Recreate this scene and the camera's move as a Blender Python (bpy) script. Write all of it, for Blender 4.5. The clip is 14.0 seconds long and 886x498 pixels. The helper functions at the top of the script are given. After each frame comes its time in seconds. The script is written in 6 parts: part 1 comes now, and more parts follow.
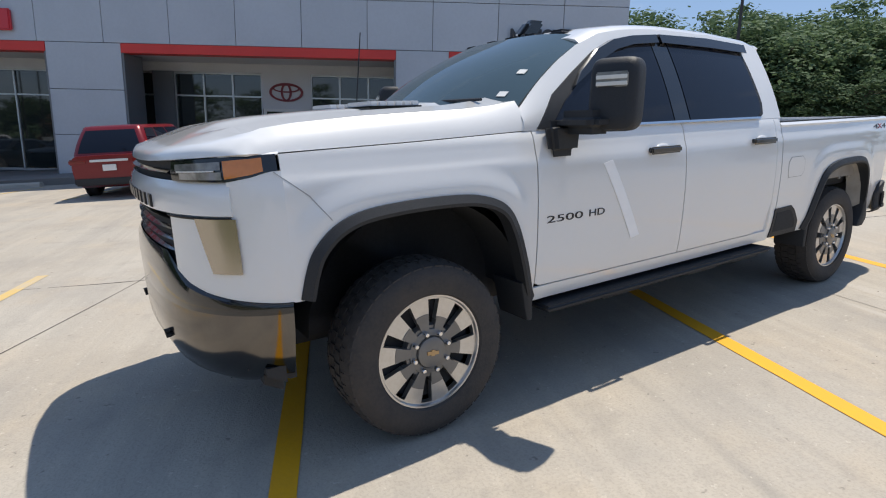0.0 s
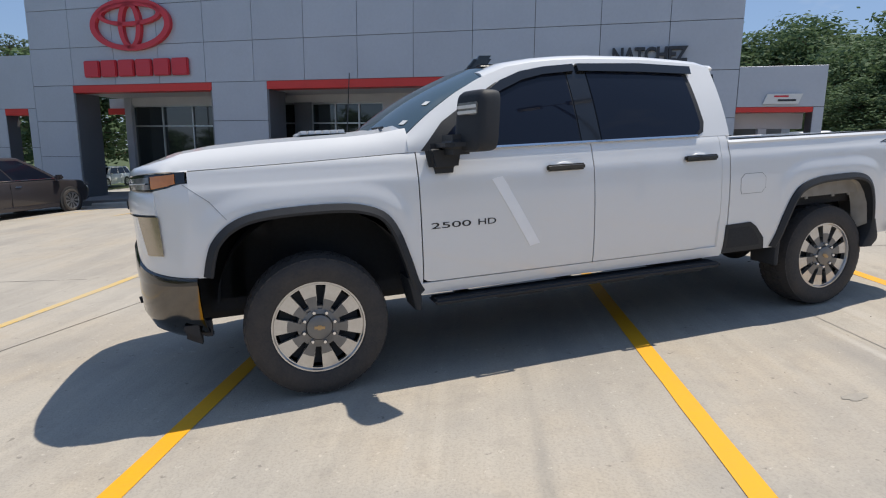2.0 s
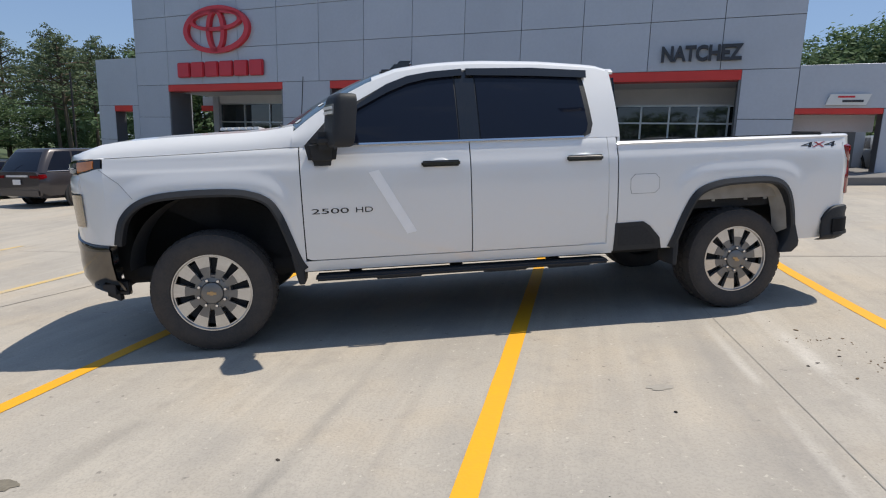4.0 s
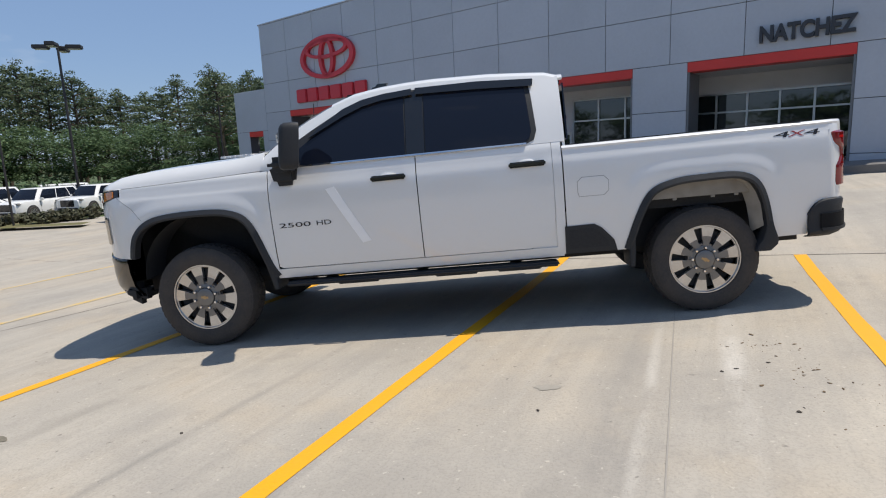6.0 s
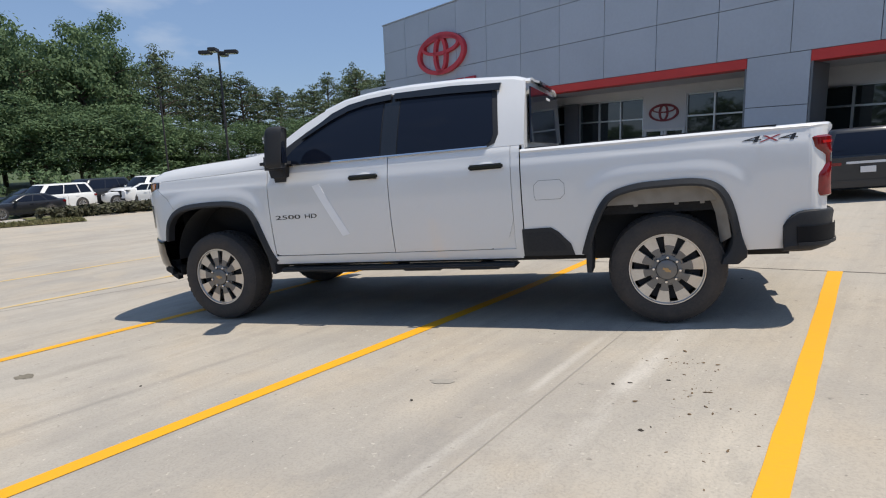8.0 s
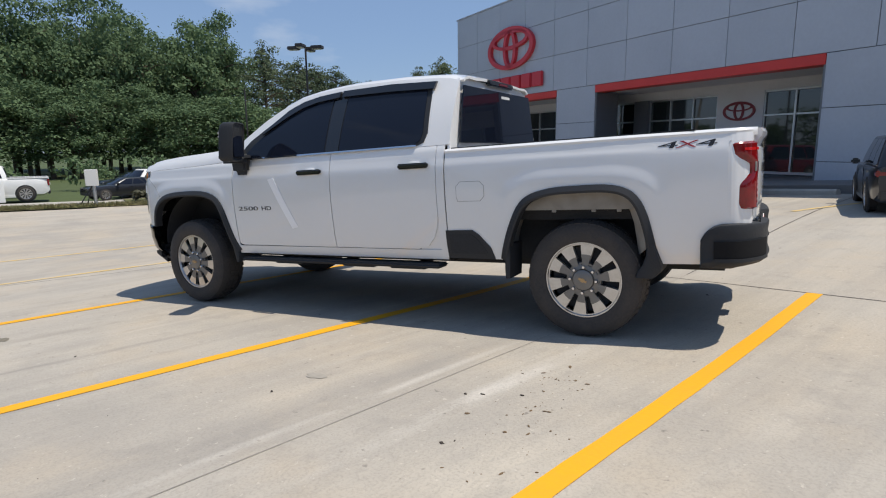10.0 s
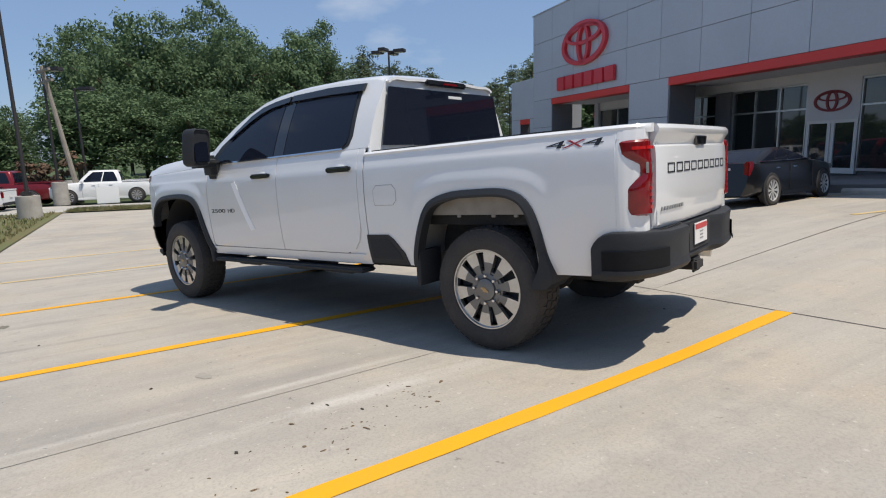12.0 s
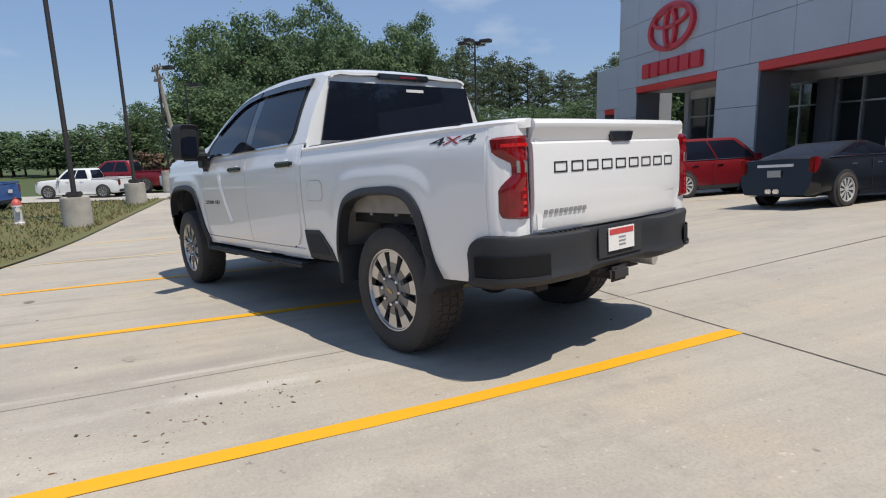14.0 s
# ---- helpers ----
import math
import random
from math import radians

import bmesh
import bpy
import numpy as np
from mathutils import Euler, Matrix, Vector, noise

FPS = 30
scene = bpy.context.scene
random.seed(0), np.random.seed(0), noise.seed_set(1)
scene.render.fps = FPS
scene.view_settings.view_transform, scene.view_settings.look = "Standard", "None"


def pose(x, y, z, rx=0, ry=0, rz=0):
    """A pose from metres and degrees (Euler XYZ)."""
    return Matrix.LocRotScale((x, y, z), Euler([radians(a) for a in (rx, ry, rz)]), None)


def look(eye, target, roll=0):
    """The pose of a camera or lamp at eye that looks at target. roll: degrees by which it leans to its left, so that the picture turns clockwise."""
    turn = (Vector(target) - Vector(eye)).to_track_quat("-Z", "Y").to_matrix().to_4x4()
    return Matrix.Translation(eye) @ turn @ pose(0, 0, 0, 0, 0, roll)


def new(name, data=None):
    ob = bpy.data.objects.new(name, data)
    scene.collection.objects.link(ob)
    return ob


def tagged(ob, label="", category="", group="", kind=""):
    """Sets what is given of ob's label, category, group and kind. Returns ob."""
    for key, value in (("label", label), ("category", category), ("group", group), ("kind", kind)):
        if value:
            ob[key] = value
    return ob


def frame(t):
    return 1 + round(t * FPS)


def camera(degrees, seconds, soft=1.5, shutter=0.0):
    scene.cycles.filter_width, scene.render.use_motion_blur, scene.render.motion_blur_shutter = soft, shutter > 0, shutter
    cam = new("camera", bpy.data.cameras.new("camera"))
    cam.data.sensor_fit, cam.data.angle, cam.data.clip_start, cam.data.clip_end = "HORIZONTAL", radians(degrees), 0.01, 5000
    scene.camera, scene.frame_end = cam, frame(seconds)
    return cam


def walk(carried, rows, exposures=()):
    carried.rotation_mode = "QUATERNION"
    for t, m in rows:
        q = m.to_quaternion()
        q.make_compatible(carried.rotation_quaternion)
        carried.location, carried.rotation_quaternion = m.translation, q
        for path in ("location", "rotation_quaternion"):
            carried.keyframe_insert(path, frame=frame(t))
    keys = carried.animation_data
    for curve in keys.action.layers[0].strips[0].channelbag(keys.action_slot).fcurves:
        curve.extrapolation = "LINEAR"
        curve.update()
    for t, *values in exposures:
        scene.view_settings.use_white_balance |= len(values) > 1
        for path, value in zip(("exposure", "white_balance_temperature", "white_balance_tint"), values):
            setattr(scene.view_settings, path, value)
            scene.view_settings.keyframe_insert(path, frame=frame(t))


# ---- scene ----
cam = camera(75.8, 14.0, soft=1.1)
PATH = [
    (0, (-1.368, -3.096, 1.452), (-0.292, -1.46, 1.045), 1.3),
    (0.5, (-1.139, -3.426, 1.457), (-0.192, -1.709, 1.066), 1.1),
    (1, (-0.881, -3.716, 1.474), (-0.04, -1.942, 1.092), 0.8),
    (1.5, (-0.603, -4.004, 1.475), (0.115, -2.172, 1.115), 0.2),
    (2, (-0.327, -4.287, 1.484), (0.278, -2.412, 1.137), 0.4),
    (2.5, (-0.021, -4.524, 1.486), (0.487, -2.621, 1.138), 1.1),
    (3, (0.308, -4.744, 1.478), (0.727, -2.817, 1.14), 1.2),
    (3.5, (0.634, -4.903, 1.486), (0.993, -2.965, 1.147), 1.5),
    (4, (1.011, -5.049, 1.498), (1.297, -3.102, 1.14), 1.4),
    (6.5, (2.803, -5.405, 1.575), (2.469, -3.461, 1.245), -3.1),
    (7, (3.171, -5.396, 1.584), (2.711, -3.478, 1.254), -3.3),
    (7.5, (3.505, -5.379, 1.585), (2.93, -3.494, 1.247), -2.9),
    (8, (3.861, -5.315, 1.583), (3.188, -3.464, 1.237), -2.0),
    (10.5, (5.343, -4.537, 1.587), (4.3, -2.872, 1.215), -1.1),
    (11, (5.628, -4.301, 1.581), (4.507, -2.69, 1.195), -1.6),
    (11.5, (5.873, -4.103, 1.576), (4.686, -2.536, 1.208), -1.7),
    (12, (6.126, -3.875, 1.581), (4.863, -2.365, 1.229), -1.7),
    (12.5, (6.342, -3.648, 1.575), (5.018, -2.194, 1.21), -1.5),
    (13, (6.561, -3.401, 1.584), (5.179, -2.005, 1.209), -1.3),
    (13.5, (6.732, -3.158, 1.585), (5.291, -1.823, 1.21), -1.1),
    (14, (6.93, -2.902, 1.577), (5.417, -1.648, 1.205), -1.7),
]
walk(cam, [(t, look(eye, target, roll)) for t, eye, target, roll in PATH], [(0, 0.14), (1.0, 0.10), (2.0, 0.03), (3.0, 0.0), (14.0, 0.0)])

# ---- the lot leans a little: truck and stalls stand on this plane ----
LOT = Matrix(((0.99836, 0.00024, -0.05728, 0), (0.00024, 0.99997, 0.0083, 0), (0.05728, -0.0083, 0.99832, 0), (0, 0, 0, 1)))
SUN_WAY = LOT.to_3x3() @ Vector((0.47, 0.10, 1.0)).normalized()

# ---- world, sun ----
world = bpy.data.worlds.new("sky")
scene.world = world
world.use_nodes = True
wn = world.node_tree.nodes
sky = wn.new("ShaderNodeTexSky")
sky.sky_type, sky.sun_disc = "NISHITA", False
sky.sun_elevation = math.asin(SUN_WAY.z)
sky.sun_rotation = math.atan2(SUN_WAY.x, SUN_WAY.y)
sky.altitude, sky.air_density, sky.dust_density, sky.ozone_density = 50, 1.0, 0.4, 3.0
haze = wn.new("ShaderNodeMix")
haze.data_type = "RGBA"
haze.inputs["Factor"].default_value = 0.68
haze.inputs["B"].default_value = (1.55, 2.35, 3.95, 1)
world.node_tree.links.new(sky.outputs["Color"], haze.inputs["A"])
# a few thin fair-weather clouds all over the sky
wl = world.node_tree.links
way_up, flatten = wn.new("ShaderNodeTexCoord"), wn.new("ShaderNodeMapping")
flatten.inputs["Scale"].default_value = (1.0, 1.0, 2.6)
puffs, cover, cloudy = wn.new("ShaderNodeTexNoise"), wn.new("ShaderNodeMapRange"), wn.new("ShaderNodeMix")
puffs.inputs["Scale"].default_value, puffs.inputs["Detail"].default_value = 5.0, 6.0
cover.inputs["From Min"].default_value, cover.inputs["From Max"].default_value = 0.60, 0.76
cover.inputs["To Max"].default_value = 0.45
cloudy.data_type = "RGBA"
cloudy.inputs["B"].default_value = (4.6, 5.0, 5.6, 1)
wl.new(way_up.outputs["Generated"], flatten.inputs["Vector"])
wl.new(flatten.outputs["Vector"], puffs.inputs["Vector"])
wl.new(puffs.outputs["Fac"], cover.inputs["Value"])
wl.new(cover.outputs["Result"], cloudy.inputs["Factor"])
wl.new(haze.outputs["Result"], cloudy.inputs["A"])
wl.new(cloudy.outputs["Result"], wn["Background"].inputs["Color"])
wn["Background"].inputs["Strength"].default_value = 0.14
sun = new("sun", bpy.data.lights.new("sun", "SUN"))
sun.data.energy, sun.data.angle, sun.data.color = 4.5, radians(0.55), (1.0, 0.93, 0.82)
sun.matrix_world = look(SUN_WAY * 60, (0, 0, 0))
scene.view_settings.exposure = 0.0


# ---- materials ----
def material(name, colour, rough=0.5, metal=0.0, spots=0.0, scale=6.0, grain=0.0, fine=60.0, bump=0.0, coat=0.0, tone=None, bump_scale=None, islands=0.0, per_object=0.0, spec=0.5):
    """Principled paint with stains (spots, scale), grain (grain, fine), relief, and variation by piece."""
    m = bpy.data.materials.new(name)
    m.use_nodes = True
    n, l = m.node_tree.nodes, m.node_tree.links
    p = n["Principled BSDF"]
    p.inputs["Roughness"].default_value, p.inputs["Metallic"].default_value = rough, metal
    p.inputs["Coat Weight"].default_value = coat
    p.inputs["Coat Roughness"].default_value = 0.04
    p.inputs["Specular IOR Level"].default_value = spec
    p.inputs["Base Color"].default_value = (*colour, 1)
    place = n.new("ShaderNodeNewGeometry")
    out = None

    def noise_at(size, detail=4.0):
        t = n.new("ShaderNodeTexNoise")
        t.inputs["Scale"].default_value, t.inputs["Detail"].default_value = size, detail
        l.new(place.outputs["Position"], t.inputs["Vector"])
        return t.outputs["Fac"]

    def blend(fac, a, b, amount):
        mul = n.new("ShaderNodeMath")
        mul.operation, mul.use_clamp = "MULTIPLY", True
        mul.inputs[1].default_value = amount
        l.new(fac, mul.inputs[0])
        x = n.new("ShaderNodeMix")
        x.data_type = "RGBA"
        l.new(mul.outputs[0], x.inputs["Factor"])
        if a is None:
            x.inputs["A"].default_value = (*colour, 1)
        else:
            l.new(a, x.inputs["A"])
        x.inputs["B"].default_value = (*b, 1)
        return x.outputs["Result"]

    dark = tone or tuple(c * 0.45 for c in colour)
    if spots:
        ramp = n.new("ShaderNodeMapRange")
        ramp.inputs["From Min"].default_value, ramp.inputs["From Max"].default_value = 0.42, 0.72
        l.new(noise_at(scale, 6), ramp.inputs["Value"])
        out = blend(ramp.outputs["Result"], out, dark, spots)
    if grain:
        ramp = n.new("ShaderNodeMapRange")
        ramp.inputs["From Min"].default_value, ramp.inputs["From Max"].default_value = 0.35, 0.7
        l.new(noise_at(fine, 3), ramp.inputs["Value"])
        out = blend(ramp.outputs["Result"], out, dark, grain)
    if islands:
        out = blend(place.outputs["Random Per Island"], out, dark, islands)
    if per_object:
        info = n.new("ShaderNodeObjectInfo")
        out = blend(info.outputs["Random"], out, dark, per_object)
    if out is not None:
        l.new(out, p.inputs["Base Color"])
    if bump:
        b = n.new("ShaderNodeBump")
        b.inputs["Strength"].default_value, b.inputs["Distance"].default_value = bump, 0.01
        l.new(noise_at(bump_scale or fine, 4), b.inputs["Height"])
        l.new(b.outputs["Normal"], p.inputs["Normal"])
    return m


def leafy(name, colour, tone, through_=0.45):
    """Leaves that let some light through."""
    m = material(name, colour, 0.7, spec=0.15, islands=0.75, per_object=0.35, spots=0.3, scale=0.6, tone=tone)
    n, l = m.node_tree.nodes, m.node_tree.links
    p, out = n["Principled BSDF"], n["Material Output"]
    source = p.inputs["Base Color"].links[0].from_socket
    thin, mixer = n.new("ShaderNodeBsdfTranslucent"), n.new("ShaderNodeMixShader")
    l.new(source, thin.inputs["Color"])
    mixer.inputs["Fac"].default_value = through_
    l.new(p.outputs["BSDF"], mixer.inputs[1])
    l.new(thin.outputs["BSDF"], mixer.inputs[2])
    l.new(mixer.outputs["Shader"], out.inputs["Surface"])
    return m


def paving(name, light, dark, tan, scuffs=()):
    """Broomed concrete: long streaks along the stalls, tan patches, fine specks and grey wear."""
    m = bpy.data.materials.new(name)
    m.use_nodes = True
    n, l = m.node_tree.nodes, m.node_tree.links
    p = n["Principled BSDF"]
    p.inputs["Roughness"].default_value, p.inputs["Specular IOR Level"].default_value = 0.85, 0.3
    geo = n.new("ShaderNodeNewGeometry")

    def noise_at(scale, detail, stretch=(1, 1, 1), turn=0.0, low=0.4, high=0.7):
        mp = n.new("ShaderNodeMapping")
        mp.vector_type = "TEXTURE"
        mp.inputs["Rotation"].default_value = (0, 0, turn)
        mp.inputs["Scale"].default_value = stretch
        t, r = n.new("ShaderNodeTexNoise"), n.new("ShaderNodeMapRange")
        t.inputs["Scale"].default_value, t.inputs["Detail"].default_value = scale, detail
        t.inputs["Roughness"].default_value = 0.6
        r.inputs["From Min"].default_value, r.inputs["From Max"].default_value = low, high
        l.new(geo.outputs["Position"], mp.inputs["Vector"])
        l.new(mp.outputs["Vector"], t.inputs["Vector"])
        l.new(t.outputs["Fac"], r.inputs["Value"])
        return r.outputs["Result"]

    def over(a, colour, fac, amount):
        mul, x = n.new("ShaderNodeMath"), n.new("ShaderNodeMix")
        mul.operation, mul.use_clamp = "MULTIPLY", True
        mul.inputs[1].default_value = amount
        l.new(fac, mul.inputs[0])
        x.data_type = "RGBA"
        l.new(mul.outputs[0], x.inputs["Factor"])
        if isinstance(a, tuple):
            x.inputs["A"].default_value = (*a, 1)
        else:
            l.new(a, x.inputs["A"])
        x.inputs["B"].default_value = (*colour, 1)
        return x.outputs["Result"]

    way = radians(69)
    c = over(light, tan, noise_at(0.55, 4, low=0.42, high=0.68), 0.75)
    c = over(c, dark, noise_at(1.0, 5, (9, 0.55, 1), way, 0.42, 0.66), 0.45)
    c = over(c, dark, noise_at(1.0, 4, (3.0, 0.07, 1), way, 0.40, 0.75), 0.22)
    c = over(c, tuple(k * 1.18 for k in light), noise_at(1.0, 4, (5.0, 0.16, 1), way, 0.52, 0.72), 0.35)
    c = over(c, dark, noise_at(0.8, 9, low=0.46, high=0.68), 0.6)
    c = over(c, tuple(k * 0.85 for k in dark), noise_at(4.5, 8, low=0.55, high=0.75), 0.4)
    c = over(c, tan, noise_at(1.1, 8, low=0.55, high=0.66), 0.35)
    for x, y, half, soft, colour, amount, turn in scuffs:
        sp = n.new("ShaderNodeMapping")
        sp.vector_type = "TEXTURE"
        sp.inputs["Location"].default_value, sp.inputs["Rotation"].default_value, sp.inputs["Scale"].default_value = (x, y, 0), (0, 0, turn), (half[0], half[1], 1)
        flat, ln, mr = n.new("ShaderNodeVectorMath"), n.new("ShaderNodeVectorMath"), n.new("ShaderNodeMapRange")
        flat.operation, ln.operation = "MULTIPLY", "LENGTH"
        flat.inputs[1].default_value = (1, 1, 0)
        l.new(geo.outputs["Position"], sp.inputs["Vector"])
        l.new(sp.outputs["Vector"], flat.inputs[0])
        l.new(flat.outputs["Vector"], ln.inputs[0])
        l.new(ln.outputs["Value"], mr.inputs["Value"])
        mr.inputs["From Min"].default_value, mr.inputs["From Max"].default_value = 1.0, soft
        mask = n.new("ShaderNodeMath")
        mask.operation = "MULTIPLY"
        l.new(mr.outputs["Result"], mask.inputs[0])
        l.new(noise_at(3.0, 8, (2.5, 0.8, 1), turn, 0.38, 0.58), mask.inputs[1])
        c = over(c, colour, mask.outputs["Value"], amount)
    fine = noise_at(70, 3, low=0.45, high=0.75)
    c = over(c, tuple(k * 0.6 for k in dark), fine, 0.28)
    c = over(c, tuple(k * 1.35 for k in light), noise_at(24, 3, low=0.66, high=0.72), 0.5)
    c = over(c, tuple(k * 0.35 for k in dark), noise_at(16, 2, low=0.70, high=0.76), 0.5)
    l.new(c, p.inputs["Base Color"])
    b = n.new("ShaderNodeBump")
    b.inputs["Strength"].default_value, b.inputs["Distance"].default_value = 0.3, 0.006
    l.new(fine, b.inputs["Height"])
    l.new(b.outputs["Normal"], p.inputs["Normal"])
    return m


M_CONCRETE = paving("broomed_concrete", (0.445, 0.405, 0.345), (0.305, 0.283, 0.253), (0.465, 0.395, 0.305), (
    (3.75, -2.2, (1.6, 0.10), 0.2, (0.60, 0.56, 0.50), 0.75, radians(72)),
    (2.75, -3.4, (2.6, 0.16), 0.3, (0.27, 0.25, 0.225), 0.6, radians(72)),
    (3.15, -2.6, (2.2, 0.05), 0.2, (0.58, 0.54, 0.48), 0.6, radians(72)),
    (4.15, -2.9, (1.1, 0.55), 0.1, (0.55, 0.49, 0.40), 0.6, radians(72)),
    (0.75, -2.4, (1.9, 0.06), 0.3, (0.25, 0.235, 0.21), 0.6, radians(69)),
    (1.65, -2.6, (1.5, 0.05), 0.3, (0.27, 0.25, 0.225), 0.5, radians(69)),
    (-0.15, -2.0, (1.2, 0.12), 0.3, (0.26, 0.24, 0.21), 0.5, radians(66))))
M_YELLOW_WORN = material("worn_yellow_paint", (0.62, 0.42, 0.12), 0.8, spots=0.9, scale=3, grain=0.5, fine=30, tone=(0.47, 0.41, 0.32))
M_JOINT_PALE = material("worn_joint", (0.31, 0.285, 0.25), 0.9, grain=0.4, spots=0.4, scale=3, tone=(0.36, 0.33, 0.29))
M_JOINT = material("joint_filler", (0.11, 0.10, 0.09), 0.9, grain=0.4)
M_YELLOW = material("yellow_line_paint", (0.80, 0.38, 0.002), 0.7, spots=0.25, scale=5, grain=0.25, fine=45, tone=(0.66, 0.33, 0.03), bump=0.15)
M_STAIN = material("oil_stain", (0.215, 0.19, 0.145), 0.8, spots=0.7, scale=22, grain=0.5, tone=(0.13, 0.115, 0.085))
M_STAIN_FAINT = material("old_oil_stain", (0.345, 0.315, 0.27), 0.8, spots=0.6, scale=22, grain=0.5, tone=(0.29, 0.265, 0.225))
M_CLOD = material("dark_clod", (0.055, 0.045, 0.036), 0.95, grain=0.5, bump=0.6)
M_MUD = material("dried_mud", (0.17, 0.115, 0.065), 0.95, grain=0.5, bump=0.6)
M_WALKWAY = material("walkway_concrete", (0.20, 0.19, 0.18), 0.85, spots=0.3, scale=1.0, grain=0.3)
M_STOP = material("wheel_stop_concrete", (0.50, 0.46, 0.40), 0.9, spots=0.3, scale=4, grain=0.3, bump=0.3)
M_GRASS = material("mown_grass", (0.105, 0.125, 0.045), 0.95, spots=0.75, scale=0.7, grain=0.6, fine=9, bump=0.8, bump_scale=30, tone=(0.16, 0.12, 0.05))
M_BLADE = material("grass_blades", (0.14, 0.165, 0.055), 0.8, islands=0.9, spots=0.6, scale=0.7, tone=(0.19, 0.15, 0.075))
M_FIELD = material("rough_grass", (0.07, 0.10, 0.03), 0.95, spots=0.5, scale=0.2, grain=0.5, fine=6, tone=(0.05, 0.06, 0.02))
M_ROAD = material("road_concrete", (0.46, 0.43, 0.38), 0.85, spots=0.3, scale=0.4, grain=0.3, fine=20)
M_PANEL = material("grey_metal_panel", (0.50, 0.525, 0.575), 0.42, metal=0.15, spots=0.12, scale=0.7, grain=0.08, fine=14, per_object=0.10)
M_PANEL_GAP = material("panel_gap", (0.10, 0.105, 0.11), 0.7, grain=0.2)
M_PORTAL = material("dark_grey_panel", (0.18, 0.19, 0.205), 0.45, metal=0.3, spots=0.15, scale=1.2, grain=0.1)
M_RED = material("red_metal_band", (0.68, 0.045, 0.035), 0.38, spots=0.15, scale=1.5, grain=0.1)
M_SIGN_RED = material("red_sign_plastic", (0.62, 0.04, 0.055), 0.35, grain=0.08)
# the sign red again, darkened: shade of the deep opening put into colour
M_SIGN_SHADED = material("shaded_red_sign", (0.24, 0.035, 0.045), 0.5, grain=0.1)
M_SIGN_DARK = material("dark_sign_metal", (0.035, 0.037, 0.045), 0.4, grain=0.1)
M_SIGN_WHITE = material("white_sign", (0.72, 0.72, 0.70), 0.5, grain=0.08)
M_STUCCO = material("grey_stucco", (0.66, 0.67, 0.69), 0.9, spots=0.15, scale=1.5, grain=0.2, bump=0.3)
M_SOFFIT = material("soffit", (0.72, 0.73, 0.75), 0.8, spots=0.1, grain=0.1)
M_MULLION = material("aluminium_frame", (0.55, 0.56, 0.57), 0.35, metal=0.8, grain=0.1)
M_GLASS = material("window_glass", (0.022, 0.028, 0.028), 0.03, spots=0.2, scale=0.7, spec=1.0, tone=(0.02, 0.025, 0.025))
M_WHITE = material("white_truck_paint", (0.775, 0.775, 0.77), 0.32, coat=1.0, spots=0.05, scale=2.5, grain=0.03, fine=30, tone=(0.62, 0.60, 0.56))
M_BLACK_TRIM = material("black_textured_plastic", (0.026, 0.028, 0.032), 0.55, spec=0.3, grain=0.4, fine=160, bump=0.2, bump_scale=260, tone=(0.042, 0.043, 0.046))
M_BLACK_GLOSS = material("gloss_black", (0.010, 0.010, 0.011), 0.14, coat=0.6, spots=0.15, scale=6)
M_BUMPER = material("dark_polished_bumper", (0.15, 0.14, 0.13), 0.12, metal=1.0, coat=0.0, spots=0.3, scale=5, grain=0.1, tone=(0.10, 0.09, 0.085))
M_TYRE = material("tyre_rubber", (0.040, 0.037, 0.036), 0.8, spots=0.5, scale=9, grain=0.4, fine=70, tone=(0.075, 0.062, 0.052), bump=0.25)
M_RIM = material("machined_aluminium", (0.62, 0.61, 0.60), 0.28, metal=0.9, spots=0.2, scale=12, grain=0.15, tone=(0.36, 0.32, 0.28))
M_RIM_DARK = material("grey_painted_wheel", (0.20, 0.195, 0.19), 0.35, metal=0.5, spots=0.3, scale=14, tone=(0.13, 0.12, 0.11))
M_CHROME = material("chrome", (0.75, 0.75, 0.76), 0.08, metal=1.0, grain=0.05)
M_TINT = material("tinted_glass", (0.008, 0.011, 0.021), 0.02, spots=0.15, scale=3, spec=0.34, tone=(0.012, 0.014, 0.020))
M_WIND = material("windshield_glass", (0.045, 0.075, 0.088), 0.02, spots=0.2, scale=2, spec=0.7, tone=(0.02, 0.03, 0.035))
M_LAMP_RED = material("red_lens", (0.21, 0.005, 0.008), 0.06, coat=0.5, spots=0.6, scale=14, spec=0.4, tone=(0.10, 0.003, 0.005))
M_LAMP_BRIGHT = material("bright_red_lens", (0.62, 0.014, 0.016), 0.08, coat=0.5, spots=0.5, scale=40, tone=(0.35, 0.008, 0.010))
M_LAMP_CLEAR = material("clear_lens", (0.30, 0.30, 0.29), 0.10, coat=1.0, spots=0.7, scale=22, tone=(0.07, 0.07, 0.07))
M_LAMP_SMOKE = material("smoked_lens", (0.20, 0.20, 0.20), 0.12, coat=1.0, spots=0.6, scale=30, tone=(0.03, 0.03, 0.03))
M_LAMP_AMBER = material("amber_lens", (0.62, 0.20, 0.03), 0.15, coat=1.0, spots=0.3, scale=25)
M_UNDER = material("underbody", (0.032, 0.031, 0.031), 0.85, spots=0.4, scale=6, tone=(0.03, 0.026, 0.022))
M_ALLOY = material("silver_alloy", (0.66, 0.66, 0.65), 0.3, metal=0.35, grain=0.15)
# darker than the trim: shade of the bumper's corner pocket as colour
M_POCKET = material("step_pocket_shade", (0.012, 0.012, 0.013), 0.8, spec=0.2, grain=0.3)
M_LINER = material("arch_liner", (0.030, 0.031, 0.034), 0.9, grain=0.3)
